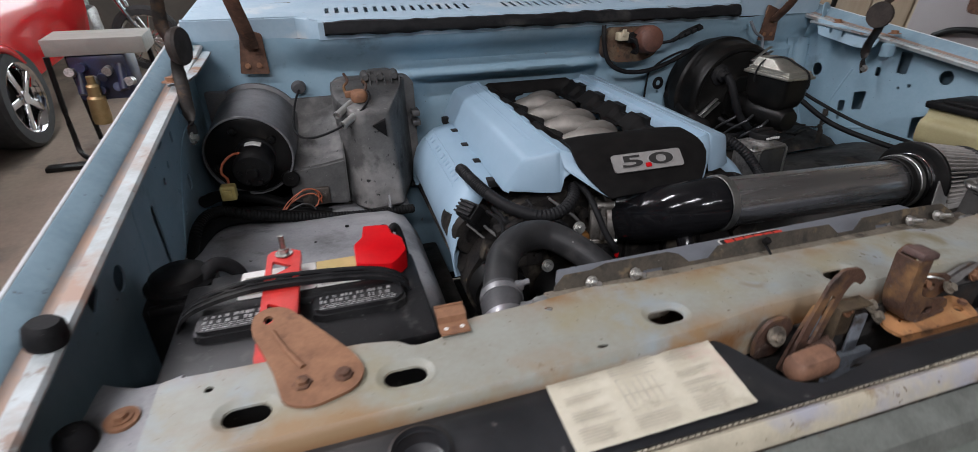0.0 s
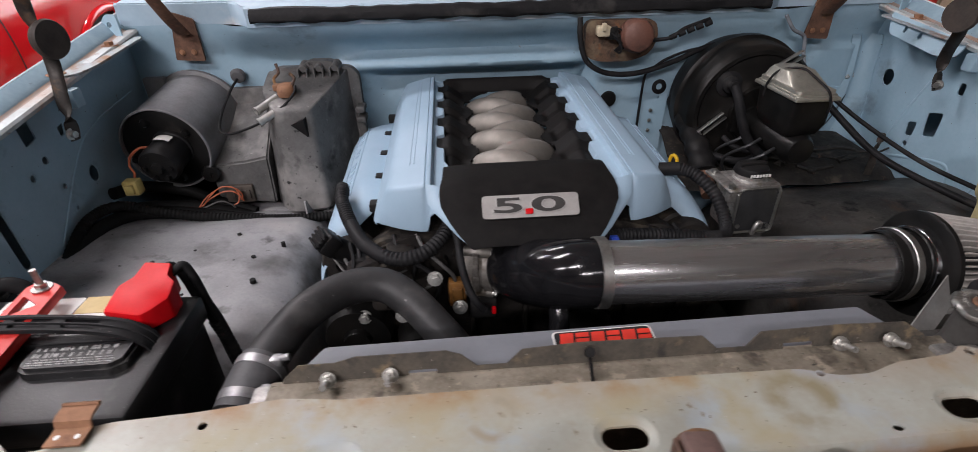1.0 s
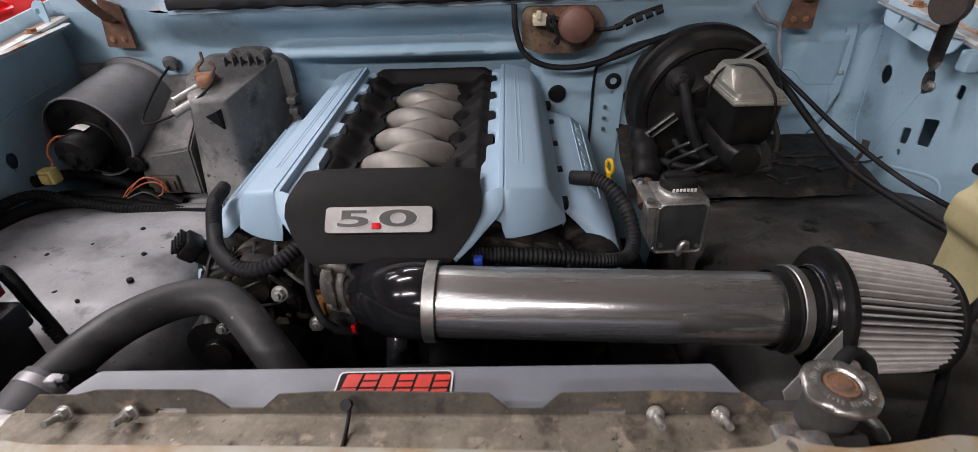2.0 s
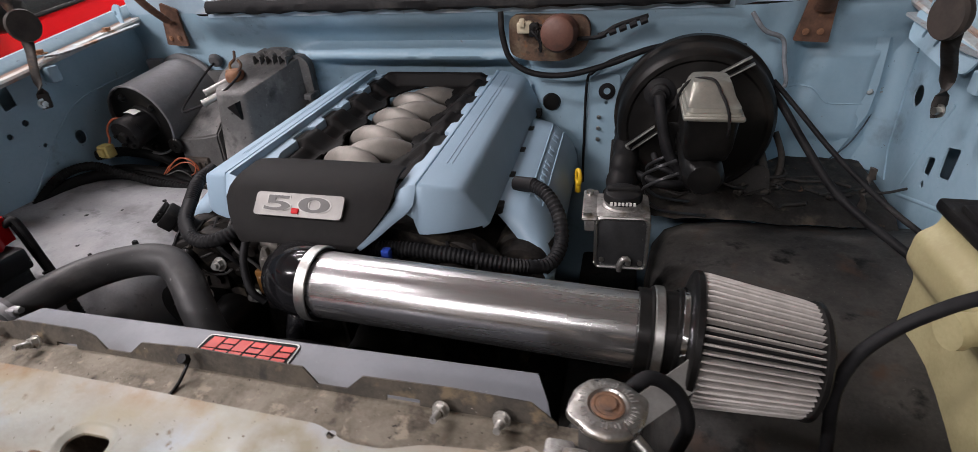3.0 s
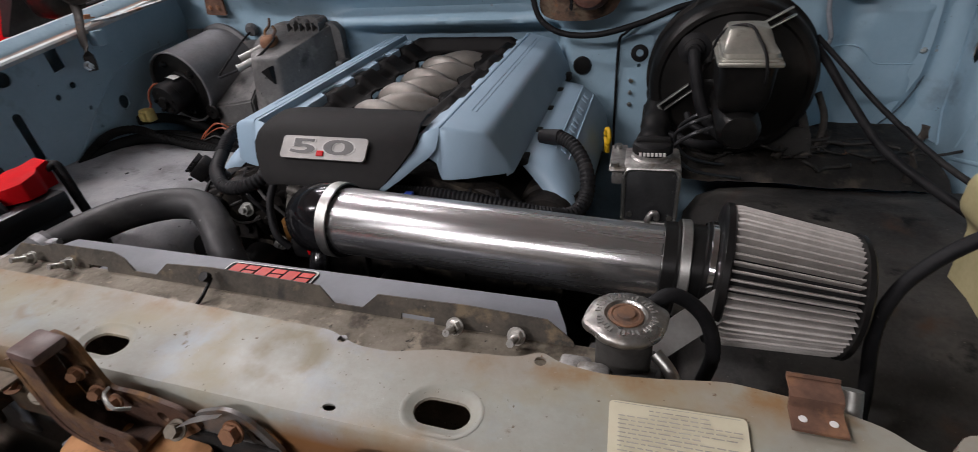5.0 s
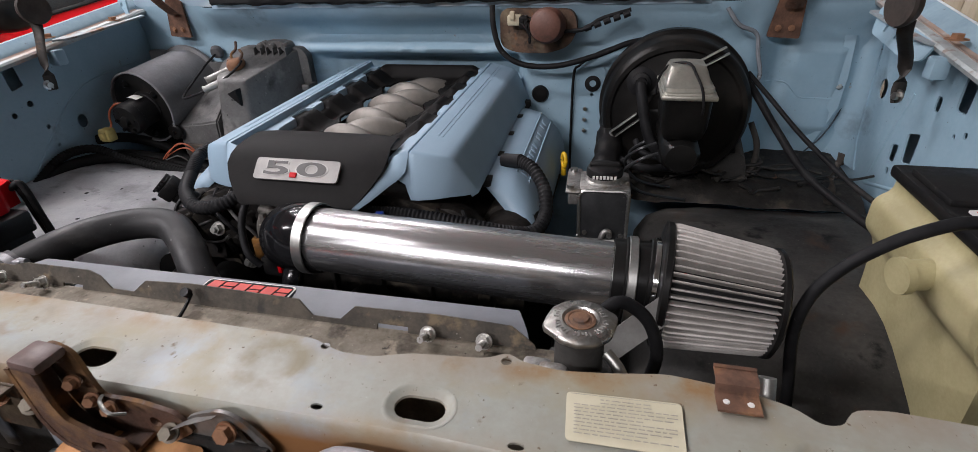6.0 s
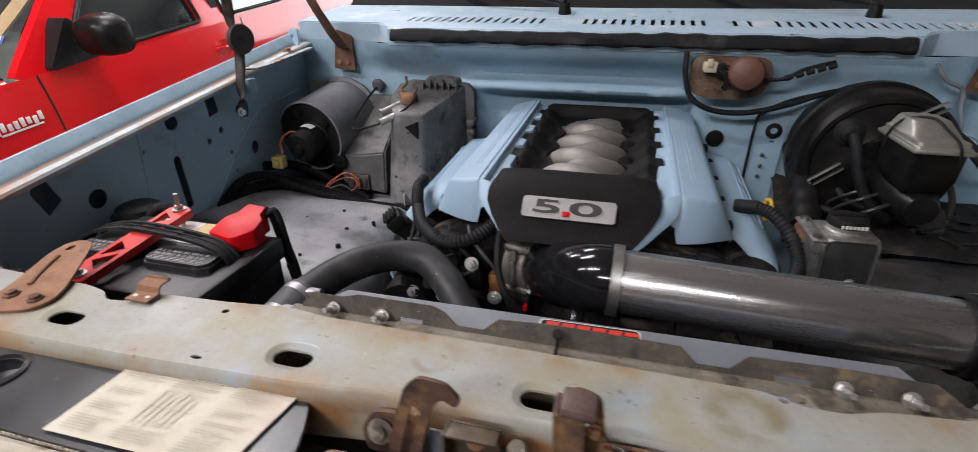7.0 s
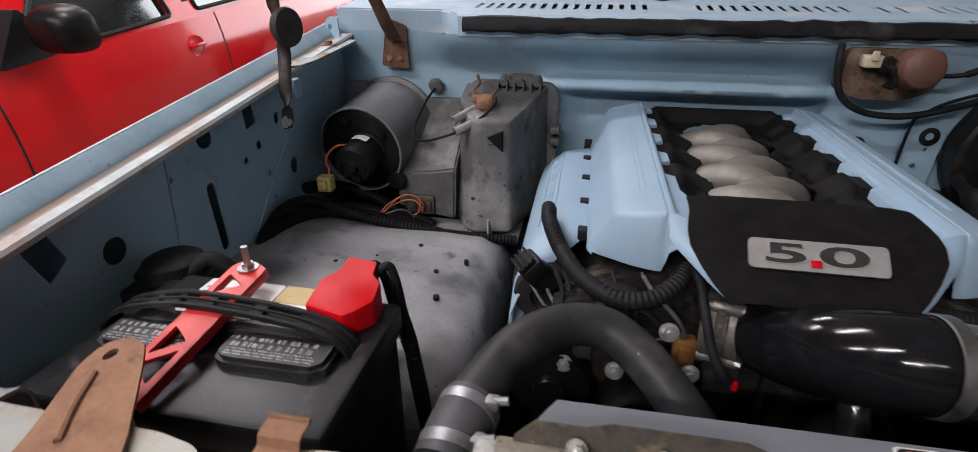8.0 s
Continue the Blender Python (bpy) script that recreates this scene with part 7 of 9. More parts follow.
hose(bm, [(0.122, -0.080, 0.970), (0.138, -0.070, 0.966), (0.152, -0.060, 0.962)], 0.006, 8)
part("release_lever", bm, mat("rosy_brown_paddle", (0.25, 0.135, 0.085), (0.16, 0.085, 0.055), 0.5, 0.65, scale=40, stain=[((0.09, 0.05, 0.035), 30, 0.58, 0.7)], bump=0.3), latch, "worn brown release paddle")
bm = B()
plate(bm, rounded([(0.088, 0.945), (0.118, 0.945), (0.134, 0.978), (0.122, 0.994), (0.098, 0.992), (0.086, 0.97)], 0.008, 3), [], 0.004, Matrix.Translation((0, -0.036, 0)) @ mm)
part("side_plate", bm, LATCHRUST, latch)
bm = B()
lathe(bm, (0.106, -0.040, 0.976), (0.106, -0.047, 0.979), [(0.0105, 0), (0.0110, 0.4), (0.0068, 0.6), (0.0060, 1.0), (0, 1.0)], 20)
part("round_boss", bm, DIRTMETAL, latch, "pale round boss")
# open clip beside the hook
bm = B()
box(bm, 0.168, 0.208, -0.0415, -0.0385, 0.955, 1.004, 0.001)
box(bm, 0.168, 0.208, -0.056, -0.0415, 1.001, 1.004, 0.001)
box(bm, 0.165, 0.168, -0.056, -0.0385, 0.964, 1.004, 0.001)
part("clip", bm, mat("olive_rust_clip", (0.12, 0.09, 0.055), (0.07, 0.05, 0.035), 0.5, 0.7, metal=0.3, scale=40, stain=[((0.24, 0.12, 0.05), 40, 0.6, 0.7)], bump=0.3), latch, "brown open clip")
for x, y, z in ((0.189, -0.042, 0.990), (0.2216, -0.043, 0.989), (0.240, -0.043, 0.970)):
    bm = B()
    bolt(bm, (x, y, z), (0.3, -0.6, 0.7), 0.0055, 0.006, 0.008)
    part("latch_bolt", bm, DIRTMETAL if x > 0.21 else RUSTLIGHT, latch)
bm = B()
box(bm, 0.198, 0.252, -0.046, -0.036, 0.55, 0.925, 0.002)
box(bm, 0.214, 0.232, -0.0410, -0.0370, 0.92, 0.975, 0.002)
box(bm, 0.148, 0.164, -0.0400, -0.0365, 0.92, 0.988, 0.002)
part("centre_brace", bm, mat("pale_blue_brace", (0.26, 0.29, 0.33), (0.17, 0.185, 0.21), 0.5, scale=20, stain=[((0.08, 0.065, 0.05), 30, 0.52, 0.66)]), latch, "pale painted brace below the latch")
# bright painted loop beside the latch
bm = B()
hose(bm, [(0.478, -0.060, 0.90), (0.474, -0.056, 0.955), (0.468, -0.048, 0.978), (0.472, -0.042, 0.989), (0.490, -0.041, 0.995), (0.550, -0.043, 0.993), (0.62, -0.050, 0.980), (0.68, -0.06, 0.94)], 0.010, 14, flat=0.22)
solo("support_loop", bm, mat("scratched_pale_metal", (0.36, 0.35, 0.36), (0.24, 0.23, 0.24), 0.45, 0.6, metal=0.2, scale=50, stain=[((0.05, 0.045, 0.045), 70, 0.58, 0.66)]), "scratched pale metal loop in front of the radiator support", "bracket")
bm = B()
hose(bm, [(0.362, -0.058, 0.946), (0.372, -0.057, 0.946), (0.41, -0.052, 0.944), (0.44, -0.048, 0.942), (0.50, -0.04, 0.93)], [0.0085, 0.0085, 0.0085, 0.006] + [0.006] * 21, 10)
solo("release_cable", bm, HEATER, "black hood release cable", "cable")

# ---- radiator hose and corrugated sleeves ----
rh_ = thing("radiator_hose", 0.0, 0.25, 0.85, "thick dusty black upper radiator hose", "hose")
bm = B()
hose(bm, [(-0.128, 0.120, 0.915), (-0.122, 0.160, 0.926), (-0.110, 0.205, 0.934), (-0.085, 0.262, 0.938), (-0.045, 0.305, 0.936), (0.000, 0.318, 0.930), (0.038, 0.300, 0.915), (0.075, 0.270, 0.888), (0.110, 0.245, 0.85), (0.14, 0.225, 0.80)], 0.0235, 24)
part("rubber", bm, mat("scuffed_hose_rubber", (0.020, 0.020, 0.021), (0.030, 0.030, 0.031), 0.45, 0.62, scale=22, stain=[((0.085, 0.082, 0.08), 10, 0.52, 0.74), ((0.16, 0.155, 0.15), 130, 0.68, 0.73)], bump=0.15, bump_scale=200, spec=0.4), rh_)
bm = B()
hose(bm, [(-0.128, 0.125, 0.916), (-0.122, 0.160, 0.926), (-0.116, 0.184, 0.930)], 0.0275, 24, flat=1.0)
part("cuff", bm, mat("grey_rubber_cuff", (0.07, 0.07, 0.074), (0.05, 0.05, 0.053), 0.5, 0.6, scale=30), rh_)
for t0, t1 in (((-0.120, 0.168, 0.9275), (-0.118, 0.178, 0.929)), ((-0.126, 0.134, 0.918), (-0.125, 0.144, 0.921))):
    bm = B()
    cyl(bm, t0, t1, 0.0285, seg=36)
    a = Vector(t0) + Vector((0.022, 0.004, 0.018))
    box(bm, -0.008, 0.008, -0.006, 0.006, -0.005, 0.005, 0.002, m=Matrix.Translation(a))
    cyl(bm, a + Vector((-0.004, 0, 0)), a + Vector((0.016, 0, 0.004)), 0.004, seg=8)
    part("clamp", bm, mat("dull_clamp_band", (0.40, 0.40, 0.41), (0.26, 0.26, 0.27), 0.35, 0.5, metal=0.7, scale=60), rh_, "steel worm-drive clamp")
bm = B()
corrugated(bm, [(-0.078, 0.525, 0.974), (-0.074, 0.49, 0.972), (-0.055, 0.44, 0.958), (-0.030, 0.395, 0.948), (0.010, 0.365, 0.940), (0.050, 0.362, 0.944), (0.080, 0.382, 0.955), (0.095, 0.41, 0.965)], 0.0112, 14)
cyl(bm, (-0.080, 0.535, 0.974), (-0.078, 0.515, 0.974), 0.0105, seg=14)
solo("breather_hose", bm, RUBBER, "corrugated black hose curving over the timing cover", "hose")
bm = B()
corrugated(bm, [(0.098, 0.41, 0.972), (0.106, 0.378, 0.962), (0.110, 0.345, 0.938), (0.117, 0.328, 0.912), (0.128, 0.318, 0.890), (0.140, 0.322, 0.872)], 0.0060, 10)
solo("sensor_loom", bm, RUBBER, "thin corrugated wiring sleeve to the throttle body", "loom")
bm = B()
corrugated(bm, [(0.300, 0.376, 0.948), (0.357, 0.382, 0.946), (0.43, 0.390, 0.936), (0.500, 0.402, 0.920), (0.540, 0.428, 0.908), (0.554, 0.465, 0.918), (0.548, 0.500, 0.944), (0.525, 0.530, 0.966), (0.498, 0.550, 0.972)], 0.0112, 12)
cyl(bm, (0.502, 0.547, 0.972), (0.470, 0.562, 0.966), 0.0118, seg=12)
solo("breather_hose", bm, RUBBER, "corrugated black hose under the cam cover", "hose")
bm = B()
for x in (0.30, 0.33, 0.36, 0.40, 0.44):
    hose(bm, [(x, 0.41, 0.945), (x + 0.01, 0.385, 0.93), (x + 0.006, 0.375, 0.905), (x - 0.01, 0.39, 0.87)], 0.003, 6)
for x in (-0.06, -0.03, 0.0, 0.03):
    hose(bm, [(x, 0.43, 0.93), (x + 0.012, 0.385, 0.925), (x + 0.004, 0.375, 0.89), (x - 0.02, 0.40, 0.84)], 0.003, 6)
solo("engine_wiring", bm, RUBBER, "tangle of black wires at the front of the engine", "wiring", kind="stuff")
# oil filler cap and dipstick
bm = B()
mo = Matrix.Translation((-0.094, 0.425, 0.938)) @ Matrix.Rotation(radians(28), 4, "Z") @ Matrix.Rotation(radians(-42), 4, "Y")
cap = thing("oil_cap", -0.094, 0.425, 0.91, "black plastic oil filler cap", "cap")
box(bm, -0.016, 0.016, -0.020, 0.020, -0.016, 0.008, 0.004, m=mo)
part("body", bm, BLACKPL, cap)
bm = B()
box(bm, -0.012, 0.012, -0.017, 0.017, 0.007, 0.014, 0.003, m=mo)
part("top", bm, BLACKPL, cap)
for k in range(4):
    bm = B()
    box(bm, -0.013 + 0.007 * k, -0.0095 + 0.007 * k, -0.018, 0.018, 0.012, 0.0165, 0.0008, m=mo)
    part("grip_rib", bm, BLACKPL, cap)
bm = B()
cyl(bm, mo @ Vector((0, 0, -0.045)), mo @ Vector((0, 0, -0.014)), 0.018, seg=16)
part("neck", bm, BLACKPL, cap)
bm = B()
rows = []
ym = Matrix.Translation((0.5585, 0.698, 0.9165)) @ Matrix.Rotation(radians(-64), 4, "Z") @ Matrix.Rotation(radians(90), 4, "X")
R = [(math.cos(2 * math.pi * k / 20), math.sin(2 * math.pi * k / 20)) for k in range(20)]
sweep(bm, [ym @ Vector((0.0095 * c, 0.0135 * s_, 0)) for c, s_ in R + R[:1]], 0.0038, 10)
cyl(bm, ym @ Vector((0, -0.012, 0)), ym @ Vector((0, -0.03, 0)), 0.005, seg=10)
solo("dipstick", bm, YELLOW, "yellow ring pull of the dipstick", "dipstick")
bm = B()
hose(bm, [(0.640, 0.912, 0.980), (0.641, 0.87, 0.962), (0.641, 0.81, 0.935), (0.638, 0.75, 0.908), (0.632, 0.70, 0.882)], [0.021 + 0.003 * (k % 4 < 2) + 0.0002 * k for k in range(25)], 18)
solo("steering_shaft", bm, BLACKPL, "black rubber steering shaft boot by the firewall", "steering shaft")
bm = B()
hose(bm, [(0.620, 0.64, 0.865), (0.622, 0.66, 0.875), (0.625, 0.69, 0.885)], 0.016, 12)
solo("steering_joint", bm, RUSTY, "rusty steering joint below the rubber boot", "joint")

# clutter on the front of the engine
bm = B()
box(bm, 0.325, 0.337, 0.352, 0.364, 0.945, 0.960, 0.002)
cyl(bm, (0.331, 0.360, 0.945), (0.331, 0.372, 0.915), 0.005, seg=10)
solo("blue_clip", bm, mat("blue_plastic", (0.03, 0.08, 0.50), (0.03, 0.07, 0.42), 0.4, scale=60), "small blue plastic clip on the wiring under the cover", "clip")
bm = B()
box(bm, 0.088, 0.116, 0.372, 0.392, 0.838, 0.884, 0.004)
box(bm, 0.094, 0.110, 0.366, 0.374, 0.846, 0.876, 0.003)
part("amber_plug", bm, mat("amber_plastic", (0.20, 0.095, 0.025), (0.13, 0.06, 0.018), 0.35, 0.5, scale=40), eng, "amber-brown plastic plug")
for pts, r, ma in (([(-0.082, 0.452, 0.925), (-0.066, 0.415, 0.905), (-0.040, 0.385, 0.893), (0.000, 0.372, 0.902), (0.030, 0.372, 0.915)], 0.0026, HEATER),
                   ([(-0.095, 0.44, 0.905), (-0.060, 0.405, 0.880), (-0.010, 0.38, 0.868), (0.040, 0.362, 0.880), (0.070, 0.352, 0.900)], 0.0020, HEATER),
                   ([(-0.050, 0.43, 0.935), (-0.040, 0.395, 0.925), (-0.046, 0.375, 0.900), (-0.070, 0.372, 0.872)], 0.0032, RUBBER),
                   ([(0.010, 0.42, 0.945), (0.022, 0.385, 0.930), (0.055, 0.365, 0.920), (0.075, 0.37, 0.890), (0.070, 0.38, 0.850)], 0.0036, RUBBER),
                   ([(0.045, 0.41, 0.950), (0.058, 0.38, 0.942), (0.080, 0.366, 0.925), (0.096, 0.372, 0.900), (0.100, 0.38, 0.88)], 0.0028, HEATER),
                   ([(0.34, 0.43, 0.925), (0.36, 0.398, 0.928), (0.40, 0.392, 0.920), (0.425, 0.41, 0.900)], 0.0034, RUBBER),
                   ([(0.30, 0.42, 0.935), (0.32, 0.39, 0.932), (0.36, 0.382, 0.905), (0.39, 0.40, 0.875)], 0.0030, HEATER)):
    bm = B()
    hose(bm, pts, r, 8)
    solo("engine_wire", bm, ma, "thin wire looped across the front of the engine", "wire", group="engine wires")
rnd = random.Random(21)
for x, y, z, sx, sz in ((-0.030, 0.392, 0.905, 0.026, 0.020), (0.020, 0.396, 0.925, 0.022, 0.014), (0.055, 0.392, 0.872, 0.020, 0.026), (-0.060, 0.396, 0.870, 0.022, 0.018), (0.000, 0.390, 0.850, 0.030, 0.016), (0.345, 0.398, 0.905, 0.024, 0.018), (0.400, 0.398, 0.890, 0.020, 0.022), (0.290, 0.396, 0.880, 0.018, 0.020)):
    bm = B()
    mm_ = Matrix.Translation((x, y, z)) @ Matrix.Rotation(rnd.uniform(-0.5, 0.5), 4, "Y") @ Matrix.Rotation(rnd.uniform(-0.3, 0.3), 4, "X")
    box(bm, -sx, sx, -0.014, 0.012, -sz, sz, 0.005, m=mm_)
    cyl(bm, mm_ @ Vector((sx * 0.5, -0.022, sz * 0.3)), mm_ @ Vector((sx * 0.5, -0.012, sz * 0.3)), 0.007, seg=10)
    box(bm, -sx * 0.8, -sx * 0.2, -0.020, -0.012, -sz * 0.6, sz * 0.5, 0.002, m=mm_)
    part("casting", bm, DUSTBLOCK, eng, "dusty brown casting")

# ---- firewall fittings ----
bm = B()
o = rounded([(0.40, 1.095), (0.43, 1.082), (0.50, 1.080), (0.545, 1.095), (0.56, 1.13), (0.55, 1.165), (0.40, 1.168)], 0.02, 4)
prism(bm, o, 0.875, 0.915)
wm = thing("wiper_motor", 0.47, 0.87, 1.08, "rusty round wiper motor set in the firewall", "wiper motor")
part("mount_plate", bm, mat("grubby_rust_plate", (0.13, 0.075, 0.045), (0.075, 0.045, 0.03), 0.6, 0.85, scale=24, stain=[((0.22, 0.17, 0.11), 14, 0.54, 0.68), ((0.02, 0.016, 0.013), 26, 0.56, 0.66), ((0.20, 0.09, 0.04), 50, 0.62, 0.70)], bump=0.5, bump_scale=120), wm, "grubby rust-stained mounting plate")
bm = B()
lathe(bm, (0.503, 0.878, 1.135), (0.500, 0.822, 1.142), [(0.034, 0), (0.034, 0.7), (0.030, 0.9), (0.020, 1.0), (0, 1.0)], 32)
part("motor_can", bm, mat("red_brown_can", (0.15, 0.065, 0.045), (0.10, 0.045, 0.032), 0.5, 0.7, scale=22, stain=[((0.05, 0.03, 0.024), 30, 0.56, 0.70)], bump=0.2), wm, "red-brown rusty motor can")
rnd = random.Random(21)
bm = B()
for k in range(9):
    p = Vector((0.448 + 0.006 * rnd.random(), 0.856, 1.138 + 0.018 * rnd.random()))
    pts = [p]
    for j in range(4):
        pts.append(pts[-1] + Vector((rnd.uniform(-0.004, 0.015), rnd.uniform(-0.008, 0.004), rnd.uniform(-0.014, 0.008))))
    hose(bm, pts, 0.0016, 6, 4)
box(bm, 0.444, 0.462, 0.848, 0.866, 1.132, 1.156, 0.003)
part("frayed_wires", bm, BLACKPL, wm, "frayed black wires at a broken plug")
bm = B()
hose(bm, [(0.466, 0.850, 1.132), (0.474, 0.846, 1.128), (0.478, 0.848, 1.136), (0.470, 0.850, 1.139)], 0.0012, 6)
part("bare_wire", bm, CHROME, wm, "bright bare wire end")
bm = B()
box(bm, 0.420, 0.448, 0.850, 0.876, 1.138, 1.158, 0.003)
box(bm, 0.426, 0.436, 0.845, 0.852, 1.15, 1.166, 0.002)
part("plug", bm, mat("yellowed_white_plug", (0.60, 0.53, 0.38), (0.50, 0.43, 0.30), 0.5, scale=60), wm, "yellowed plug")
bm = B()
for k in range(4):
    hose(bm, [(0.445, 0.855, 1.146), (0.455 + 0.004 * k, 0.840, 1.140 - 0.005 * k), (0.468, 0.842, 1.125 - 0.006 * k), (0.462, 0.86, 1.108)], 0.0022, 6)
hose(bm, [(0.535, 0.865, 1.125), (0.575, 0.85, 1.132), (0.605, 0.852, 1.150), (0.66, 0.862, 1.165)], 0.004, 8)
for k in range(5):
    p = Vector((0.575 + 0.018 * k, 0.85, 1.132 + 0.006 * k))
    cyl(bm, p, p + Vector((0.012, 0, 0.005)), 0.006, seg=8)
part("motor_wire", bm, RUBBER, wm)
bm = B()
hose(bm, [(0.385, 0.872, 1.175), (0.388, 0.868, 1.13), (0.405, 0.865, 1.085), (0.450, 0.862, 1.060), (0.52, 0.862, 1.058), (0.60, 0.87, 1.078), (0.66, 0.88, 1.100), (0.72, 0.895, 1.11)], 0.0058, 10)
solo("washer_hose", bm, RUBBER, "black hose looping across the firewall", "hose")
bm = B()
lathe(bm, (0.594, 0.925, 1.009), (0.594, 0.913, 1.010), [(0.015, 0), (0.018, 0.4), (0.017, 0.9), (0.008, 1.0), (0.006, 0.5), (0, 0.5)], 24)
solo("firewall_grommet", bm, RUBBER, "round black rubber grommet in the firewall", "grommet")
bm = B()
lathe(bm, (0.478, 0.940, 0.982), (0.478, 0.918, 0.982), [(0.018, 0), (0.021, 0.5), (0.017, 0.9), (0, 1.0)], 24)
solo("firewall_plug", bm, BLACKSAT, "dark rubber plug in the firewall behind the engine", "grommet")
bm = B()
plate(bm, rounded([(0.553, 0.80), (0.612, 0.80), (0.620, 1.045), (0.575, 1.045), (0.553, 1.03)], 0.012, 4), [ring2(0.594, 0.985, 0.004, None, 8)], 0.003, Matrix.Translation((0, 0.916, 0)) @ Matrix(((1, 0, 0, 0), (0, 0, -1, 0), (0, 1, 0, 0), (0, 0, 0, 1))))
fp_ = solo("firewall_plate", bm, BODY, "light blue plate bolted to the firewall", "plate")
for z in (0.955, 0.93, 0.905):
    bm = B()
    bolt(bm, (0.580, 0.9125, z), (0, -1, 0), 0.0030, 0.003, 0.0045)
    part("plate_bolt", bm, STEEL, fp_)
bm = B()
hose(bm, [(0.552, 0.913, 0.80), (0.551, 0.911, 0.92), (0.553, 0.909, 1.03), (0.565, 0.909, 1.05), (0.60, 0.908, 1.075), (0.66, 0.905, 1.095), (0.74, 0.90, 1.10), (0.84, 0.90, 1.105)], 0.003, 6)
solo("seam_sealer", bm, RUBBER, "dark seam along the firewall plate", "seam")


def hinge(sgn, x, y, z):
    """Rusty hood hinge foot with an arm that rises out of the bay."""
    ob = thing("hood_support_arm", x, y, z - 0.04, "brown rusty hood hinge bolted to the firewall", "hinge", "hood hinges")
    bm = B()
    plate(bm, rounded([(-0.030, -0.036), (0.030, -0.040), (0.028, 0.045), (-0.014, 0.060)], 0.005, 3), [], 0.006, Matrix.Translation((x, y, z)) @ Matrix(((1, 0, 0, 0), (0, 0, -1, 0), (0, 1, 0, 0), (0, 0, 0, 1))))
    part("foot", bm, RUSTY, ob, "rusty hinge foot")
    bm = B()
    hose(bm, [(x + 0.005, y - 0.010, z + 0.02), (x + 0.002, y - 0.060, z + 0.07), (x - sgn * 0.010, y - 0.115, z + 0.16), (x - sgn * 0.018, y - 0.13, z + 0.30)], 0.016, 10, flat=0.35)
    part("arm", bm, RUSTY, ob, "brown steel hinge arm")
    for dx in (-0.012, 0.012):
        bm = B()
        bolt(bm, (x + dx, y - 0.001, z - 0.020), (0, -1, 0), 0.004, 0.002, 0.006)
        part("hinge_bolt", bm, RUSTLIGHT, ob)


hinge(1, -0.446, 0.930, 1.141)
hinge(-1, 0.953, 0.930, 1.141)


STRUTSTEEL = mat("dark_strut_steel", (0.050, 0.044, 0.040), (0.030, 0.027, 0.025), 0.45, 0.62, metal=0.5, scale=30, stain=[((0.14, 0.085, 0.05), 26, 0.56, 0.70, 0.8)], bump=0.2)


def prop(sgn, xd, yd, zd, xb, yb, zb):
    """A flat steel strut with a dark round rubber buffer."""
    ob = thing("hood_strut", xb, yb, zb, "dark flat steel hood strut with a round rubber buffer", "strut", "hood struts")
    bm = B()
    hose(bm, [(xb, yb, zb - 0.012), (xb + sgn * 0.003, yb + 0.004, zb + 0.05), (xd - sgn * 0.010, yd, zd - 0.03), (xd - sgn * 0.016, yd, zd + 0.03), (xd - sgn * 0.005, yd - 0.01, zd + 0.12), (xd, yd - 0.02, zd + 0.26)], 0.0105, 10, flat=0.3)
    part("bar", bm, STRUTSTEEL, ob, "dark worn flat steel bar")
    bm = B()
    lathe(bm, (xd - sgn * 0.007, yd, zd), (xd + sgn * 0.009, yd - 0.004, zd), [(0, 0), (0.026, 0), (0.029, 0.3), (0.031, 0.7), (0.029, 1.0), (0, 1.0)], 28)
    part("buffer", bm, mat("brown_black_buffer", (0.045, 0.034, 0.028), (0.03, 0.024, 0.02), 0.6, 0.75, scale=40) if sgn > 0 else bpy.data.materials["brown_black_buffer"], ob, "dark round rubber buffer")
    bm = B()
    bolt(bm, (xb, yb - 0.005, zb), (sgn, -0.3, 0), 0.006, 0.008, 0.010)
    part("pivot", bm, STEEL, ob)


prop(1, -0.522, 0.652, 1.203, -0.532, 0.628, 1.056)
prop(-1, 1.032, 0.668, 1.191, 1.080, 0.708, 1.053)

# right corner: blue reinforcement, cables and grimy wiring
bm = B()
rows = []
for z, w in ((0.845, 0.075), (0.90, 0.050), (0.96, 0.034), (1.02, 0.030), (1.08, 0.032), (1.10, 0.032)):
    yw = wall_y(RW - w - 0.02, z)
    rows.append([(RW - w - 0.03, yw + 0.002, z), (RW - w - 0.012, yw - 0.001, z)] + [(RW - w + w * math.sin(a), yw + 0.010 - w + w * math.cos(a), z) for a in [math.pi / 2 * k / 8 for k in range(9)]])
loft(bm, rows)
thicken(bm, 0.003)
part("corner_fillet", bm, BODY, truck, "rounded blue corner panel", angle=50)
for r, pts in ((0.0042, [(0.7826, 1.0363), (0.8189, 0.9508), (0.8477, 0.8638)]), (0.0050, [(0.850, 0.842), (0.7515, 0.872), (0.690, 0.888), (0.664, 0.884), (0.655, 0.855)]), (0.0040, [(0.60, 0.862), (0.585, 0.880), (0.50, 0.886), (0.40, 0.880)])):
    bm = B()
    hose(bm, [(RW + 0.62 * r, y, z) for y, z in pts], r, 16)
    part("pressed_rib", bm, BODY, truck)
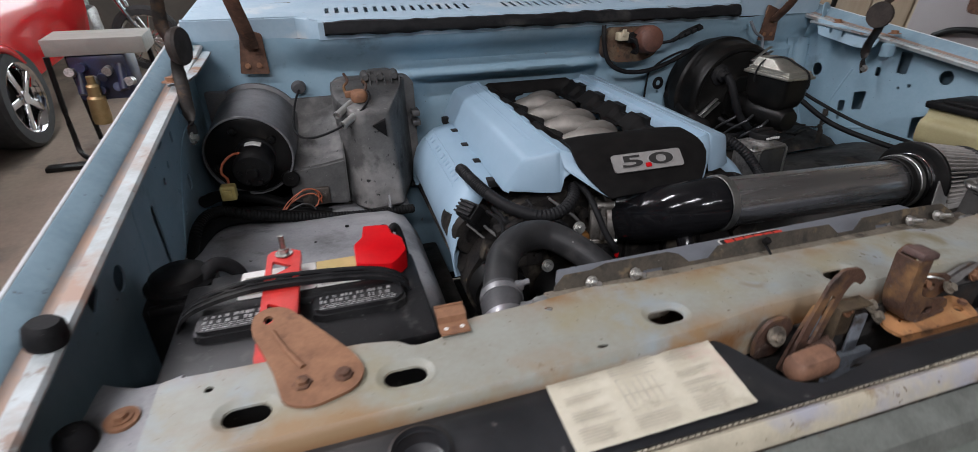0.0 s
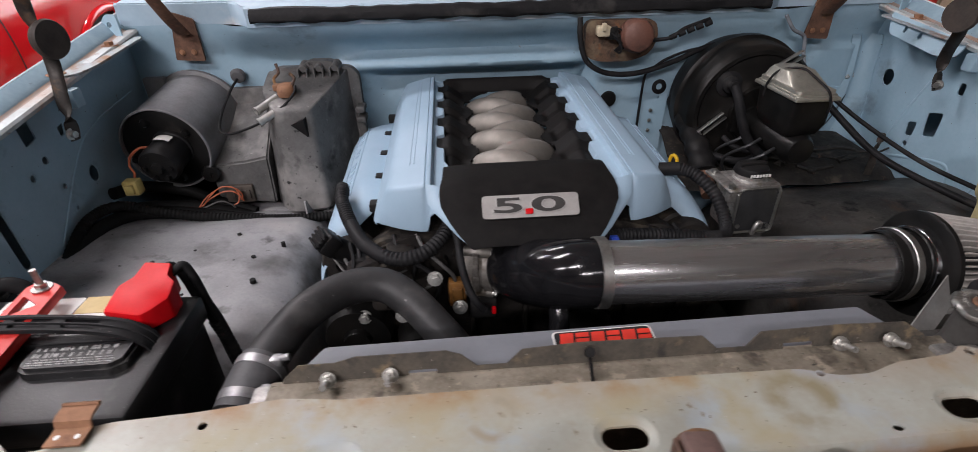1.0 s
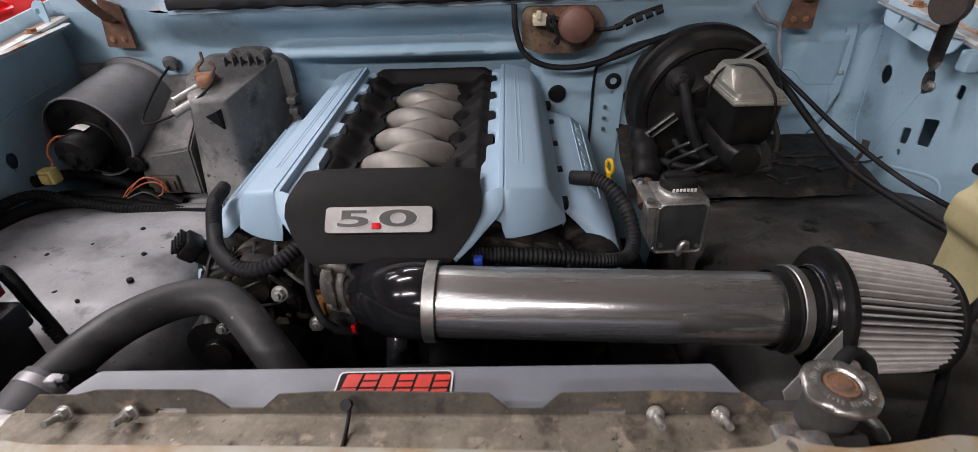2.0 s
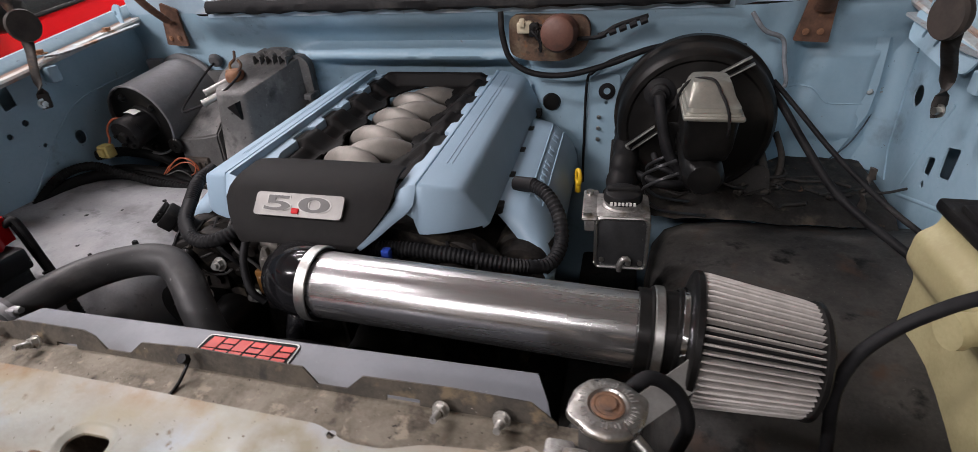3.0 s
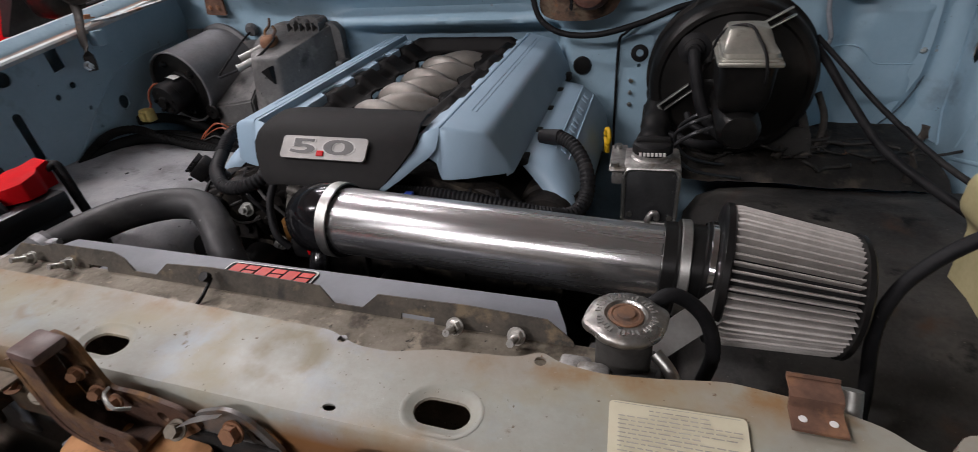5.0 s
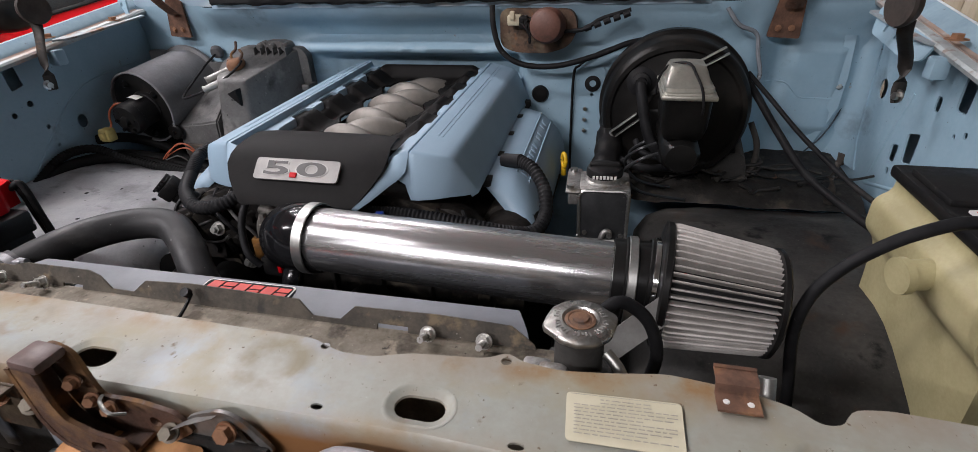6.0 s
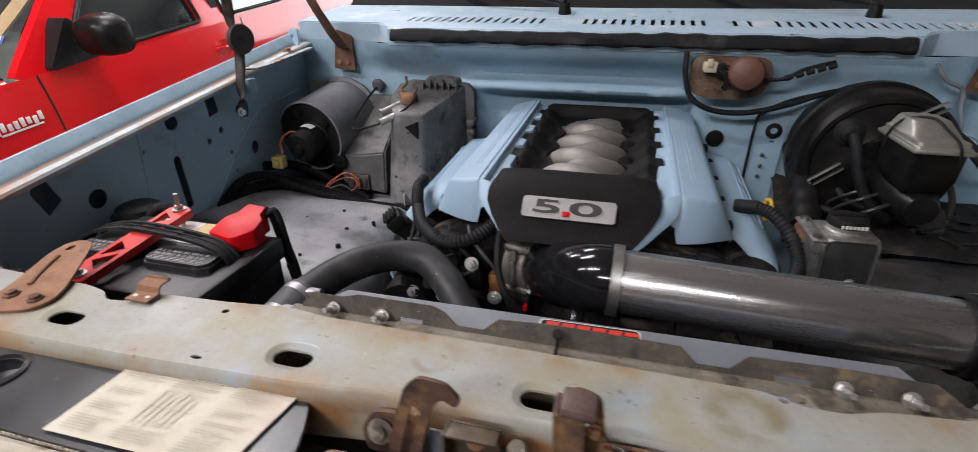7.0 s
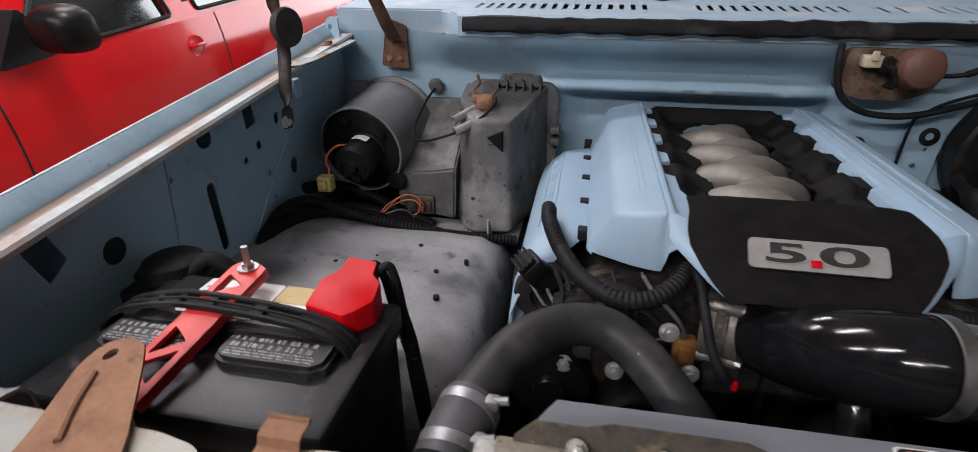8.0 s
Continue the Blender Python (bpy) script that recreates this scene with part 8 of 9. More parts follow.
# crease of the firewall panel and the sealed seam in the corner
bm = B()
hose(bm, [(x, wall_y(x, z) + 0.0004, z) for x, z in ((0.940, 1.0115), (0.965, 1.011), (0.985, 1.010), (1.000, 0.996), (1.018, 0.980), (1.05, 0.978), (1.085, 0.978))], 0.0016, 8)
part("pressed_rib", bm, BODY, truck)
bm = B()
hose(bm, [(1.104, wall_y(1.104, 1.04) - 0.003, 1.045), (1.108, wall_y(1.104, 1.0) - 0.003, 1.005), (1.105, wall_y(1.1, 0.95) - 0.004, 0.95), (1.085, wall_y(1.08, 0.9) - 0.005, 0.895), (1.055, wall_y(1.05, 0.86) - 0.006, 0.858)], 0.0016, 8)
part("corner_seam", bm, mat("dark_blue_seam", (0.06, 0.085, 0.11), (0.03, 0.04, 0.05), 0.7, scale=60), truck, "dark seam in the blue corner")
rnd = random.Random(5)
bm = B()
for k in range(7):
    x, z = 1.088 + 0.004 * k, 1.000 + rnd.uniform(-0.008, 0.008)
    bmesh.ops.create_icosphere(bm, subdivisions=1, radius=rnd.uniform(0.003, 0.006), matrix=Matrix.Translation((x, wall_y(x, z) - 0.004, z)) @ Matrix.Diagonal((1.3, 0.5, 1, 1)))
part("seam_sealer", bm, mat("cracked_pale_sealer", (0.38, 0.45, 0.48), (0.26, 0.25, 0.22), 0.7, scale=90, bump=0.5), truck, "cracked pale seam sealer", angle=80)
bm = B()
plate(bm, rounded([(0.0, 0.0), (0.20, 0.0), (0.20, 0.03), (0.16, 0.042), (0.03, 0.04)], 0.01, 3), [obround(0.06, 0.02, 0.008, 0.004, turn=1.3), obround(0.10, 0.02, 0.008, 0.004, turn=1.3)], 0.003, basis((1.098, 0.90, lip_z(0.9) - 0.002), (0.05, -1, -0.15), (-0.4, 0, -1)))
part("ledge_tab", bm, BODY, truck)
for k, (r, pts) in enumerate(((0.0068, [(0.885, 0.86, 1.04), (0.90, 0.80, 1.02), (0.93, 0.74, 0.975), (0.97, 0.66, 0.925), (1.03, 0.56, 0.895), (1.08, 0.46, 0.88)]),
                              (0.0045, [(0.89, 0.86, 1.05), (0.925, 0.80, 1.015), (0.97, 0.72, 0.97), (1.03, 0.62, 0.925), (1.09, 0.52, 0.90)]),
                              (0.0065, [(0.86, 0.83, 0.94), (0.885, 0.83, 0.90), (0.90, 0.82, 0.87), (0.905, 0.80, 0.85)]))):
    bm = B()
    hose(bm, pts, r, 10)
    solo("cable", bm, RUBBER, "black cable running down to the wheel apron", "cable", group="bay cables")
bm = B()
hose(bm, [(0.835, 0.875, 1.165), (0.86, 0.875, 1.135), (0.895, 0.885, 1.118), (0.905, 0.885, 1.08), (0.915, 0.88, 1.04), (0.90, 0.875, 1.02)], 0.004, 8)
solo("pale_cable", bm, mat("dusty_grey_cable", (0.25, 0.27, 0.30), (0.18, 0.2, 0.22), 0.6, scale=60), "dusty grey cable down the firewall", "cable")
DUSTHOSE = mat("dusty_brown_hose", (0.055, 0.047, 0.04), (0.03, 0.026, 0.022), 0.7, 0.85, scale=40, stain=[((0.12, 0.10, 0.085), 40, 0.58, 0.72)], bump=0.3, bump_scale=150)
for r, pts in ((0.012, [(0.868, 0.860, 0.965), (0.884, 0.846, 0.925), (0.896, 0.826, 0.885), (0.902, 0.800, 0.852)]), (0.008, [(0.850, 0.850, 0.93), (0.862, 0.836, 0.90), (0.866, 0.815, 0.87), (0.85, 0.79, 0.85)]), (0.006, [(0.915, 0.87, 0.95), (0.93, 0.85, 0.91), (0.925, 0.83, 0.87), (0.90, 0.80, 0.855)])):
    bm = B()
    hose(bm, pts, r, 10)
    solo("dusty_hose", bm, DUSTHOSE, "dusty brown hose hanging below the brake booster", "hose", group="dusty hoses")
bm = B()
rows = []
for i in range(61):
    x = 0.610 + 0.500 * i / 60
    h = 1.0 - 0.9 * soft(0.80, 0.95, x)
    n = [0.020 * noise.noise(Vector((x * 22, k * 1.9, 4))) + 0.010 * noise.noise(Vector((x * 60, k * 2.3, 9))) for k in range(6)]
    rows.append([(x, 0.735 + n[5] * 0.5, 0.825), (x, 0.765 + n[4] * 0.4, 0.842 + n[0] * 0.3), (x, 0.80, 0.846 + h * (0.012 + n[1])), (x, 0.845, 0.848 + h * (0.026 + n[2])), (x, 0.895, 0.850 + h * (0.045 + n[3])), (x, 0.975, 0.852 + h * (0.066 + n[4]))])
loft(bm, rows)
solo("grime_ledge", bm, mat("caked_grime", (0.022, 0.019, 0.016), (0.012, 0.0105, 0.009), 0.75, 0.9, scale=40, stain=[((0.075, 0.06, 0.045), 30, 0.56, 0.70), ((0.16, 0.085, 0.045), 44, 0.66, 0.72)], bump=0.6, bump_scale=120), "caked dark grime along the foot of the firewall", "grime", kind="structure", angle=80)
rnd = random.Random(11)
bm = B()
for k in range(26):
    x, y = rnd.uniform(0.70, 1.02), rnd.uniform(0.775, 0.84)
    pts = [Vector((x, y, 0.850 + 0.008 * rnd.random() + 0.25 * max(0.0, y - 0.79)))]
    for j in range(5):
        pts.append(pts[-1] + Vector((rnd.uniform(-0.01, 0.04) * (1 if k % 2 else -1), rnd.uniform(-0.018, 0.018), rnd.uniform(-0.006, 0.008))))
    hose(bm, pts, rnd.uniform(0.0016, 0.0038), 6, 4)
solo("wiring_bundle", bm, mat("grimy_brown_wires", (0.026, 0.023, 0.020), (0.012, 0.011, 0.010), 0.7, scale=60, stain=[((0.12, 0.065, 0.04), 50, 0.64, 0.70)]), "grimy bundle of wires along the back of the apron", "wiring", kind="stuff")
bm = B()
hose(bm, [(1.048, 0.752, 0.835), (1.047, 0.751, 0.872), (1.040, 0.751, 0.890), (1.046, 0.750, 0.912), (1.045, 0.750, 0.936)], 0.0075, 10, flat=0.35)
solo("rusty_stay", bm, DUSTHOSE, "short bent dusty brown strap on the wheel apron", "strap")
bm = B()
plate(bm, rounded([(-0.05, 0), (0.05, 0), (0.04, 0.055), (-0.045, 0.05)], 0.015), [], 0.01, basis((0.86, 0.80, 0.852), (1, -0.2, 0), (0, 0.3, 1)))
solo("grimy_block", bm, APRONDARK, "grimy dark fitting behind the wheel apron", "fitting")

# ---- fluid tank with a dark lid ----
tank = thing("washer_tank", 1.04, 0.35, 0.7, "yellowed plastic tank with a black battery-like lid", "tank")
bm = B()
o = rounded([(0.990, 0.780), (0.984, 0.925), (0.966, 0.945), (0.966, 0.985), (0.984, 0.998), (0.984, 1.018), (1.128, 1.018), (1.128, 0.72), (1.005, 0.72)], [0.02, 0.012, 0.012, 0.01, 0.01, 0.006, 0.01, 0.02, 0.03], 4)
prism(bm, [(x + 0.012, z) for x, z in o], 0.205, 0.458)
part("body", bm, TANK, tank, "yellowed translucent plastic body")
bm = B()
lathe(bm, (0.984, 0.308, 0.968), (0.950, 0.302, 0.966), [(0.017, 0), (0.017, 0.7), (0.020, 0.75), (0.020, 1.0), (0, 1.0)], 20)
part("spout", bm, TANK, tank)
bm = B()
box(bm, 0.988, 1.136, 0.196, 0.466, 1.014, 1.030, 0.005)
box(bm, 0.995, 1.12, 0.345, 0.435, 1.028, 1.038, 0.004)
part("lid", bm, BLACKPL, tank, "black lid")
bm = B()
lathe(bm, (1.045, 0.262, 1.022), (1.045, 0.262, 1.046), [(0, 0), (0.03, 0), (0.034, 0.3), (0.03, 1), (0, 1)], 28)
part("cap", bm, BLACKPL, tank, "black round cap")
bm = B()
plate(bm, rounded([(1.005, 0.298), (1.095, 0.298), (1.095, 0.336), (1.005, 0.336)], 0.008), [], 0.001, pose(0, 0, 1.0325))
st = part("sticker", bm, WHITEST, tank, "white sticker with red and dark print")
bm = B()
for i in range(6):
    box(bm, 1.012 + 0.012 * i, 1.020 + 0.012 * i, 0.321, 0.331, 1.0325, 1.0330)
part("red_print", bm, RED, st)
bm = B()
for i in range(2):
    box(bm, 1.012, 1.085 - 0.01 * i, 0.303 + 0.008 * i, 0.308 + 0.008 * i, 1.0325, 1.0330)
part("dark_print", bm, INK, st)
bm = B()
hose(bm, [(1.040, 0.262, 1.040), (1.00, 0.262, 1.052), (0.96, 0.256, 1.056), (0.926, 0.25, 1.046), (0.900, 0.247, 1.031), (0.872, 0.244, 1.006), (0.850, 0.240, 0.972), (0.843, 0.234, 0.925), (0.852, 0.225, 0.85), (0.86, 0.21, 0.74)], 0.0062, 12)
oh = solo("overflow_hose", bm, RUBBER, "black hose arching down from the tank", "hose")
bm = B()
lathe(bm, (1.028, 0.262, 1.0445), (1.016, 0.262, 1.0480), [(0.0063, 0), (0.0078, 0.05), (0.0078, 0.95), (0.0063, 1)], 16)
part("hose_clip", bm, BLACKPL, oh, "black spring clip")
bm = B()
hose(bm, [(0.645, 0.135, 1.0), (0.665, 0.150, 1.006), (0.690, 0.155, 0.985), (0.703, 0.158, 0.945), (0.70, 0.165, 0.90), (0.695, 0.17, 0.84)], 0.0062, 10)
solo("overflow_hose", bm, RUBBER, "thin black hose from the radiator neck", "hose")
bm = B()
hose(bm, [(0.655, 0.105, 0.985), (0.665, 0.098, 0.978), (0.672, 0.092, 0.968)], 0.005, 10)
solo("drain_stub", bm, STEEL, "bright stub on the radiator neck", "fitting")
bm = B()
box(bm, 0.76, 0.775, 0.085, 0.10, 0.955, 0.985, 0.003)
cyl(bm, (0.772, 0.075, 0.985), (0.772, 0.085, 1.0), 0.007, seg=12)
solo("hex_fitting", bm, STEEL, "bright hexagon fitting behind the radiator support", "fitting")
# rubber bump stop on the passenger ledge
bm = B()
lathe(bm, (-0.552, 0.082, lip_z(0.08) + 0.001), (-0.548, 0.082, lip_z(0.08) + 0.022), [(0.015, 0), (0.0165, 0.2), (0.015, 0.8), (0.011, 1), (0, 1)], 24)
solo("bump_stop", bm, RUBBER, "grey-black rubber hood bump stop on the fender ledge", "bump stop")
bm = B()
plate(bm, ring2(-0.506, 0.044, 0.014, 0.014, 16), [], 0.003, pose(0, 0, 0.977))
bolt(bm, (-0.506, 0.044, 0.977), (0, 0, 1), 0.006, 0.004, 0.009)
solo("rubber_button", (lambda b: (lathe(b, (-0.536, 0.030, 0.966), (-0.535, 0.028, 0.990), [(0.015, 0), (0.0165, 0.3), (0.014, 0.75), (0.007, 1.0), (0, 1.0)], 22), b)[1])(B()), RUBBER, "black rubber button on the end gusset", "button")
solo("gusset_bolt", bm, RUSTLIGHT, "rusty bolt and washer on the end gusset", "bolt")

placed[0] = Matrix()
# ---- red pickup beside the truck ----
rt = thing("red_pickup", -3.0, 2.2, 0.0, "glossy red pickup truck parked alongside", "truck")
SX = -2.16
placed[0] = Matrix.Translation((-0.24, 1.53, 0)) @ Matrix.Diagonal((1, 1.12, 0.957, 1)) @ Matrix.Translation((0, -1.42, 0))


def side_x(z):
    return SX - 0.05 * ((z - 0.85) / 0.4) ** 2 if z < 1.16 else SX - 0.03 - 0.32 * (z - 1.16)


bm = B()
ys = [-1.2 + 0.05 * i for i in range(131)]
zs3 = [0.42 + 0.74 * i / 24 for i in range(25)]
g = [[bm.verts.new((side_x(z), y, z + (0.0 if y > 1.3 else 0.02 * (1.3 - y) * (-1 if z > 1.0 else 0)))) for y in ys] for z in zs3]
for j in range(24):
    for i in range(130):
        y, z = (ys[i] + ys[i + 1]) / 2, (zs3[j] + zs3[j + 1]) / 2
        if (y - 3.58) ** 2 + (z - 0.36) ** 2 < 0.41 ** 2 or (y + 0.15) ** 2 + (z - 0.36) ** 2 < 0.41 ** 2:
            continue
        bm.faces.new((g[j][i], g[j][i + 1], g[j + 1][i + 1], g[j + 1][i]))
for v in [v for v in bm.verts if not v.link_faces]:
    bm.verts.remove(v)
for yc in (3.58, -0.15):
    hose(bm, [(side_x(0.36 + 0.43 * math.sin(a)) - 0.012, yc + 0.43 * math.cos(a), 0.36 + 0.43 * math.sin(a)) for a in [math.pi * (0.03 + 0.94 * k / 24) for k in range(25)]], 0.035, 10, 3)
# bonnet and bed top
loft(bm, [[(side_x(1.16) - dx, y, 1.16 + dz - 0.02 * max(0, 1.3 - y)) for y in (-1.2, 0.0, 1.3)] for dx, dz in ((0.0, 0.0), (0.03, 0.016), (0.10, 0.022), (0.13, 0.010), (0.135, -0.10))])
loft(bm, [[(side_x(1.16), y, 1.16) for y in (3.45, 5.3)], [(SX - 0.10, y, 1.17) for y in (3.45, 5.3)], [(SX - 0.12, y, 0.9) for y in (3.45, 5.3)]])
part("body_side", bm, CARRED, rt, "glossy red body side")
bm = B()
box(bm, SX - 1.75, SX - 0.14, -1.2, 1.12, 0.95, 1.05)
loft(bm, [[(SX - 0.14, 1.10, 1.05), (SX - 1.7, 1.0, 1.05)], [(SX - 0.10, 1.24, 1.15), (SX - 0.9, 1.08, 1.17)], [(SX - 0.06, 1.30, 1.172), (SX - 0.9, 1.12, 1.20)]])
part("cowl", bm, BLACKPL, rt, "black cowl and engine bay")
bm = B()
def bonnet_row(d, inset, off):
    """A row across the raised bonnet, d metres forward of its hinge edge."""
    return [(SX - 0.17 - inset - (1.44 - 2 * inset) * k / 8, 1.25 - 0.10 * (1 - (k / 4 - 1) ** 2) - d - off, 1.20 + d - off + 0.02 * (1 - (k / 4 - 1) ** 2)) for k in range(9)]


loft(bm, [bonnet_row(d, 0.05 * max(0, d - 0.9), 0.0) for d in (0.0, 0.02, 0.3, 0.6, 0.9, 1.1, 1.15)])
thicken(bm, 0.03)
bonnet = part("bonnet", bm, CARRED, rt, "raised red bonnet")
bm = B()
loft(bm, [bonnet_row(d, 0.05, 0.028) for d in (0.05, 0.4, 0.75, 1.08)])
thicken(bm, 0.006)
part("bonnet_liner", bm, BLACKPL, bonnet, "black underside of the bonnet")
bm = B()
hose(bm, [(SX - 0.16, 0.98, 1.15), (SX - 0.22, 0.97, 1.30), (SX - 0.30, 0.96, 1.44)], 0.008, 8)
part("prop_rod", bm, WHITEST, bonnet, "thin pale bonnet prop")
# upper cab: pillars and roof round the window openings
bm = B()
mm = Matrix(((0, 0, 1, 0), (1, 0, 0, 0), (0, 1, 0, 0), (0, 0, 0, 1)))
o = rounded([(1.32, 1.16), (3.45, 1.16), (3.40, 1.62), (3.25, 1.78), (2.1, 1.80), (1.95, 1.74)], 0.05, 4)
w1 = rounded([(1.58, 1.185), (2.42, 1.20), (2.40, 1.60), (2.30, 1.69), (2.02, 1.69)], 0.03, 4)
w2 = rounded([(2.62, 1.20), (3.22, 1.20), (3.18, 1.62), (2.64, 1.68)], 0.03, 4)
vs = plate(bm, o, [w1, w2], 0.05)
for v in vs:
    y, z, d = v.co
    v.co = (side_x(z) + d, y, z)
loft(bm, [[(side_x(1.79), y, 1.79) for y in (1.98, 3.3)], [(SX - 0.9, y, 1.86) for y in (1.98, 3.3)], [(SX - 1.6, y, 1.79) for y in (1.98, 3.3)]])
part("cab", bm, CARRED, rt, "glossy red cab")
bm = B()
for w in (w1, w2):
    vs = plate(bm, w, [], 0.004)
    for v in vs:
        y, z, d = v.co
        v.co = (side_x(z) - 0.02 + d, y, z)
part("door_glass", bm, GLASS, rt, "dark door glass")
bm = B()
loft(bm, [[(SX - 0.06, 1.30, 1.17), (SX - 0.9, 1.12, 1.20), (SX - 1.75, 1.30, 1.17)], [(side_x(1.72) - 0.02, 1.93, 1.74), (SX - 0.9, 1.80, 1.80), (SX - 1.58, 1.93, 1.74)]])
CLEAR = mat("clear_green_glass", (0.62, 0.70, 0.64), (0.60, 0.68, 0.62), 0.02, 0.03, scale=2, coat=0.6, spec=0.5)
CLEAR.node_tree.nodes["Principled BSDF"].inputs["Transmission Weight"].default_value = 0.95
CLEAR.node_tree.nodes["Principled BSDF"].inputs["IOR"].default_value = 1.03
ws = part("windscreen", bm, CLEAR, rt, "clear greenish windscreen")
ws.visible_shadow = False
wn = basis((-2.382, 1.428, 1.313), (0.108, 0.033, 0.005), (-0.02, 0.034, 0.033))
bm = B()
plate(bm, rounded([(-0.060, -0.026), (0.060, -0.026), (0.060, 0.026), (-0.060, 0.026)], 0.006, 3), [], 0.002, wn @ pose(0, 0, 0.006))
stk = part("windscreen_sticker", bm, mat("blue_sticker_border", (0.10, 0.16, 0.42), (0.08, 0.13, 0.36), 0.5, scale=30), ws, "small white sticker with a blue border")
bm = B()
plate(bm, [(-0.052, -0.019), (0.052, -0.019), (0.052, 0.019), (-0.052, 0.019)], [], 0.001, wn @ pose(0, 0, 0.010))
part("sticker_field", bm, WHITEST, stk)
for x0, x1 in ((-0.036, -0.022), (-0.016, -0.002), (0.012, 0.024), (0.028, 0.038)):
    bm = B()
    plate(bm, [(x0, -0.010), (x1, -0.010), (x1, 0.010), (x0, 0.010)], [], 0.0008, wn @ pose(0, 0, 0.013))
    part("sticker_print", bm, INK, stk)
# inside the cab: tan belt, rounded dashboard, dark far side and back
bm = B()
loft(bm, [[(-2.407, 1.70, 1.47), (-2.486, 1.69, 1.477)], [(-2.467, 1.634, 1.375), (-2.547, 1.621, 1.382)], [(-2.489, 1.44, 1.216), (-2.576, 1.424, 1.222)], [(-2.50, 1.40, 1.16), (-2.59, 1.385, 1.165)]])
thicken(bm, 0.012)
part("tan_strap", bm, mat("tan_webbing", (0.42, 0.29, 0.14), (0.34, 0.23, 0.11), 0.7, scale=40, bump=0.2), rt, "tan strap behind the windscreen")
bm = B()
loft(bm, [[(x, 1.40 - 0.12 * (1 - ((x + 3.06) / 0.86) ** 2), 1.12), (x, 1.43, 1.20 + 0.03 * h), (x, 1.52, 1.225 + 0.05 * h), (x, 1.66, 1.23 + 0.06 * h), (x, 1.76, 1.16), (x, 1.78, 0.95)] for x, h in ((-2.26, 0.0), (-2.34, 0.7), (-2.50, 1.0), (-2.75, 1.0), (-3.0, 0.6), (-3.4, 0.4), (-3.85, 0.2))])
part("dashboard", bm, mat("grey_green_dashboard", (0.036, 0.050, 0.040), (0.024, 0.033, 0.027), 0.6, 0.7, scale=20), rt, "grey-green dashboard")
bm = B()
box(bm, SX - 1.74, SX - 1.70, 1.3, 3.3, 0.9, 1.80)
box(bm, SX - 1.70, SX - 0.06, 2.55, 2.60, 0.8, 1.78)
part("cab_trim", bm, mat("dark_cab_trim", (0.03, 0.03, 0.032), (0.02, 0.02, 0.022), 0.8, scale=10), rt, "dark cab trim")
bm = B()
hose(bm, [(SX - 0.05, 1.28, 1.175), (SX - 0.4, 1.16, 1.20), (SX - 0.9, 1.09, 1.21)], 0.035, 8, flat=0.4)
for w in (w1, w2):
    q = [(side_x(z) + 0.004, y, z) for y, z in w]
    sweep(bm, [Vector(p) for p in q + q[:1]], 0.012, 8)
part("window_seal", bm, BLACKPL, rt)
for y in (1.42, 2.74):
    bm = B()
    for j in range(12):
        z0, z1 = 0.5 + 0.66 * j / 12, 0.5 + 0.66 * (j + 1) / 12
        yo = -0.03 if y < 2 else 0.0
        loft(bm, [[(side_x(z0) + 0.0015, y - 0.005 + yo * (1.16 - z0), z0), (side_x(z0) + 0.0015, y + 0.005 + yo * (1.16 - z0), z0)], [(side_x(z1) + 0.0015, y - 0.005 + yo * (1.16 - z1), z1), (side_x(z1) + 0.0015, y + 0.005 + yo * (1.16 - z1), z1)]])
    part("door_gap", bm, DARK, rt)
bm = B()
hx = side_x(1.0)
lathe(bm, (hx - 0.004, 2.50, 1.005), (hx + 0.006, 2.50, 1.005), [(0, 0.4), (0.05, 0.4), (0.06, 1.0), (0.066, 0.0)], 28)
box(bm, hx - 0.005, hx + 0.022, 2.44, 2.565, 0.995, 1.02, 0.008)
part("door_handle", bm, CARRED, rt, "red door handle")
part("mirror_stalk", (lambda b: (prism(b, rounded([(1.46, 1.165), (1.72, 1.175), (1.70, 1.26), (1.62, 1.40)], 0.03), SX - 0.09, SX + 0.012, "yz"), b)[1])(B()), BLACKPL, rt)
bm = B()
rows = []
for dy, sx, sz in ((-0.085, 0.05, 0.035), (-0.07, 0.085, 0.07), (-0.03, 0.105, 0.086), (0.02, 0.115, 0.092), (0.045, 0.112, 0.09), (0.05, 0.10, 0.08)):
    rows.append([(SX + 0.165 + 1.12 * sx * math.copysign(abs(math.cos(a)) ** 0.7, math.cos(a)), 1.65 + dy, 1.300 + 1.12 * sz * math.copysign(abs(math.sin(a)) ** 0.7, math.sin(a))) for a in [2 * math.pi * k / 28 for k in range(28)]])
loft(bm, rows, close=True, caps=True)
part("mirror", bm, BLACKSAT, rt, "black door mirror", angle=60)
bm = B()
rnd = random.Random(8)
for k in range(8):
    y = 1.155 + 0.026 * k
    z = 0.985 + 0.004 * (k % 2)
    box(bm, side_x(z) + 0.001, side_x(z) + 0.010, y, y + 0.016, z - 0.018 - 0.006 * (k % 3 == 0), z + 0.014 + 0.01 * (k % 3 == 1), 0.003)
box(bm, side_x(0.96) + 0.001, side_x(0.96) + 0.006, 1.17, 1.345, 0.950, 0.960, 0.002)
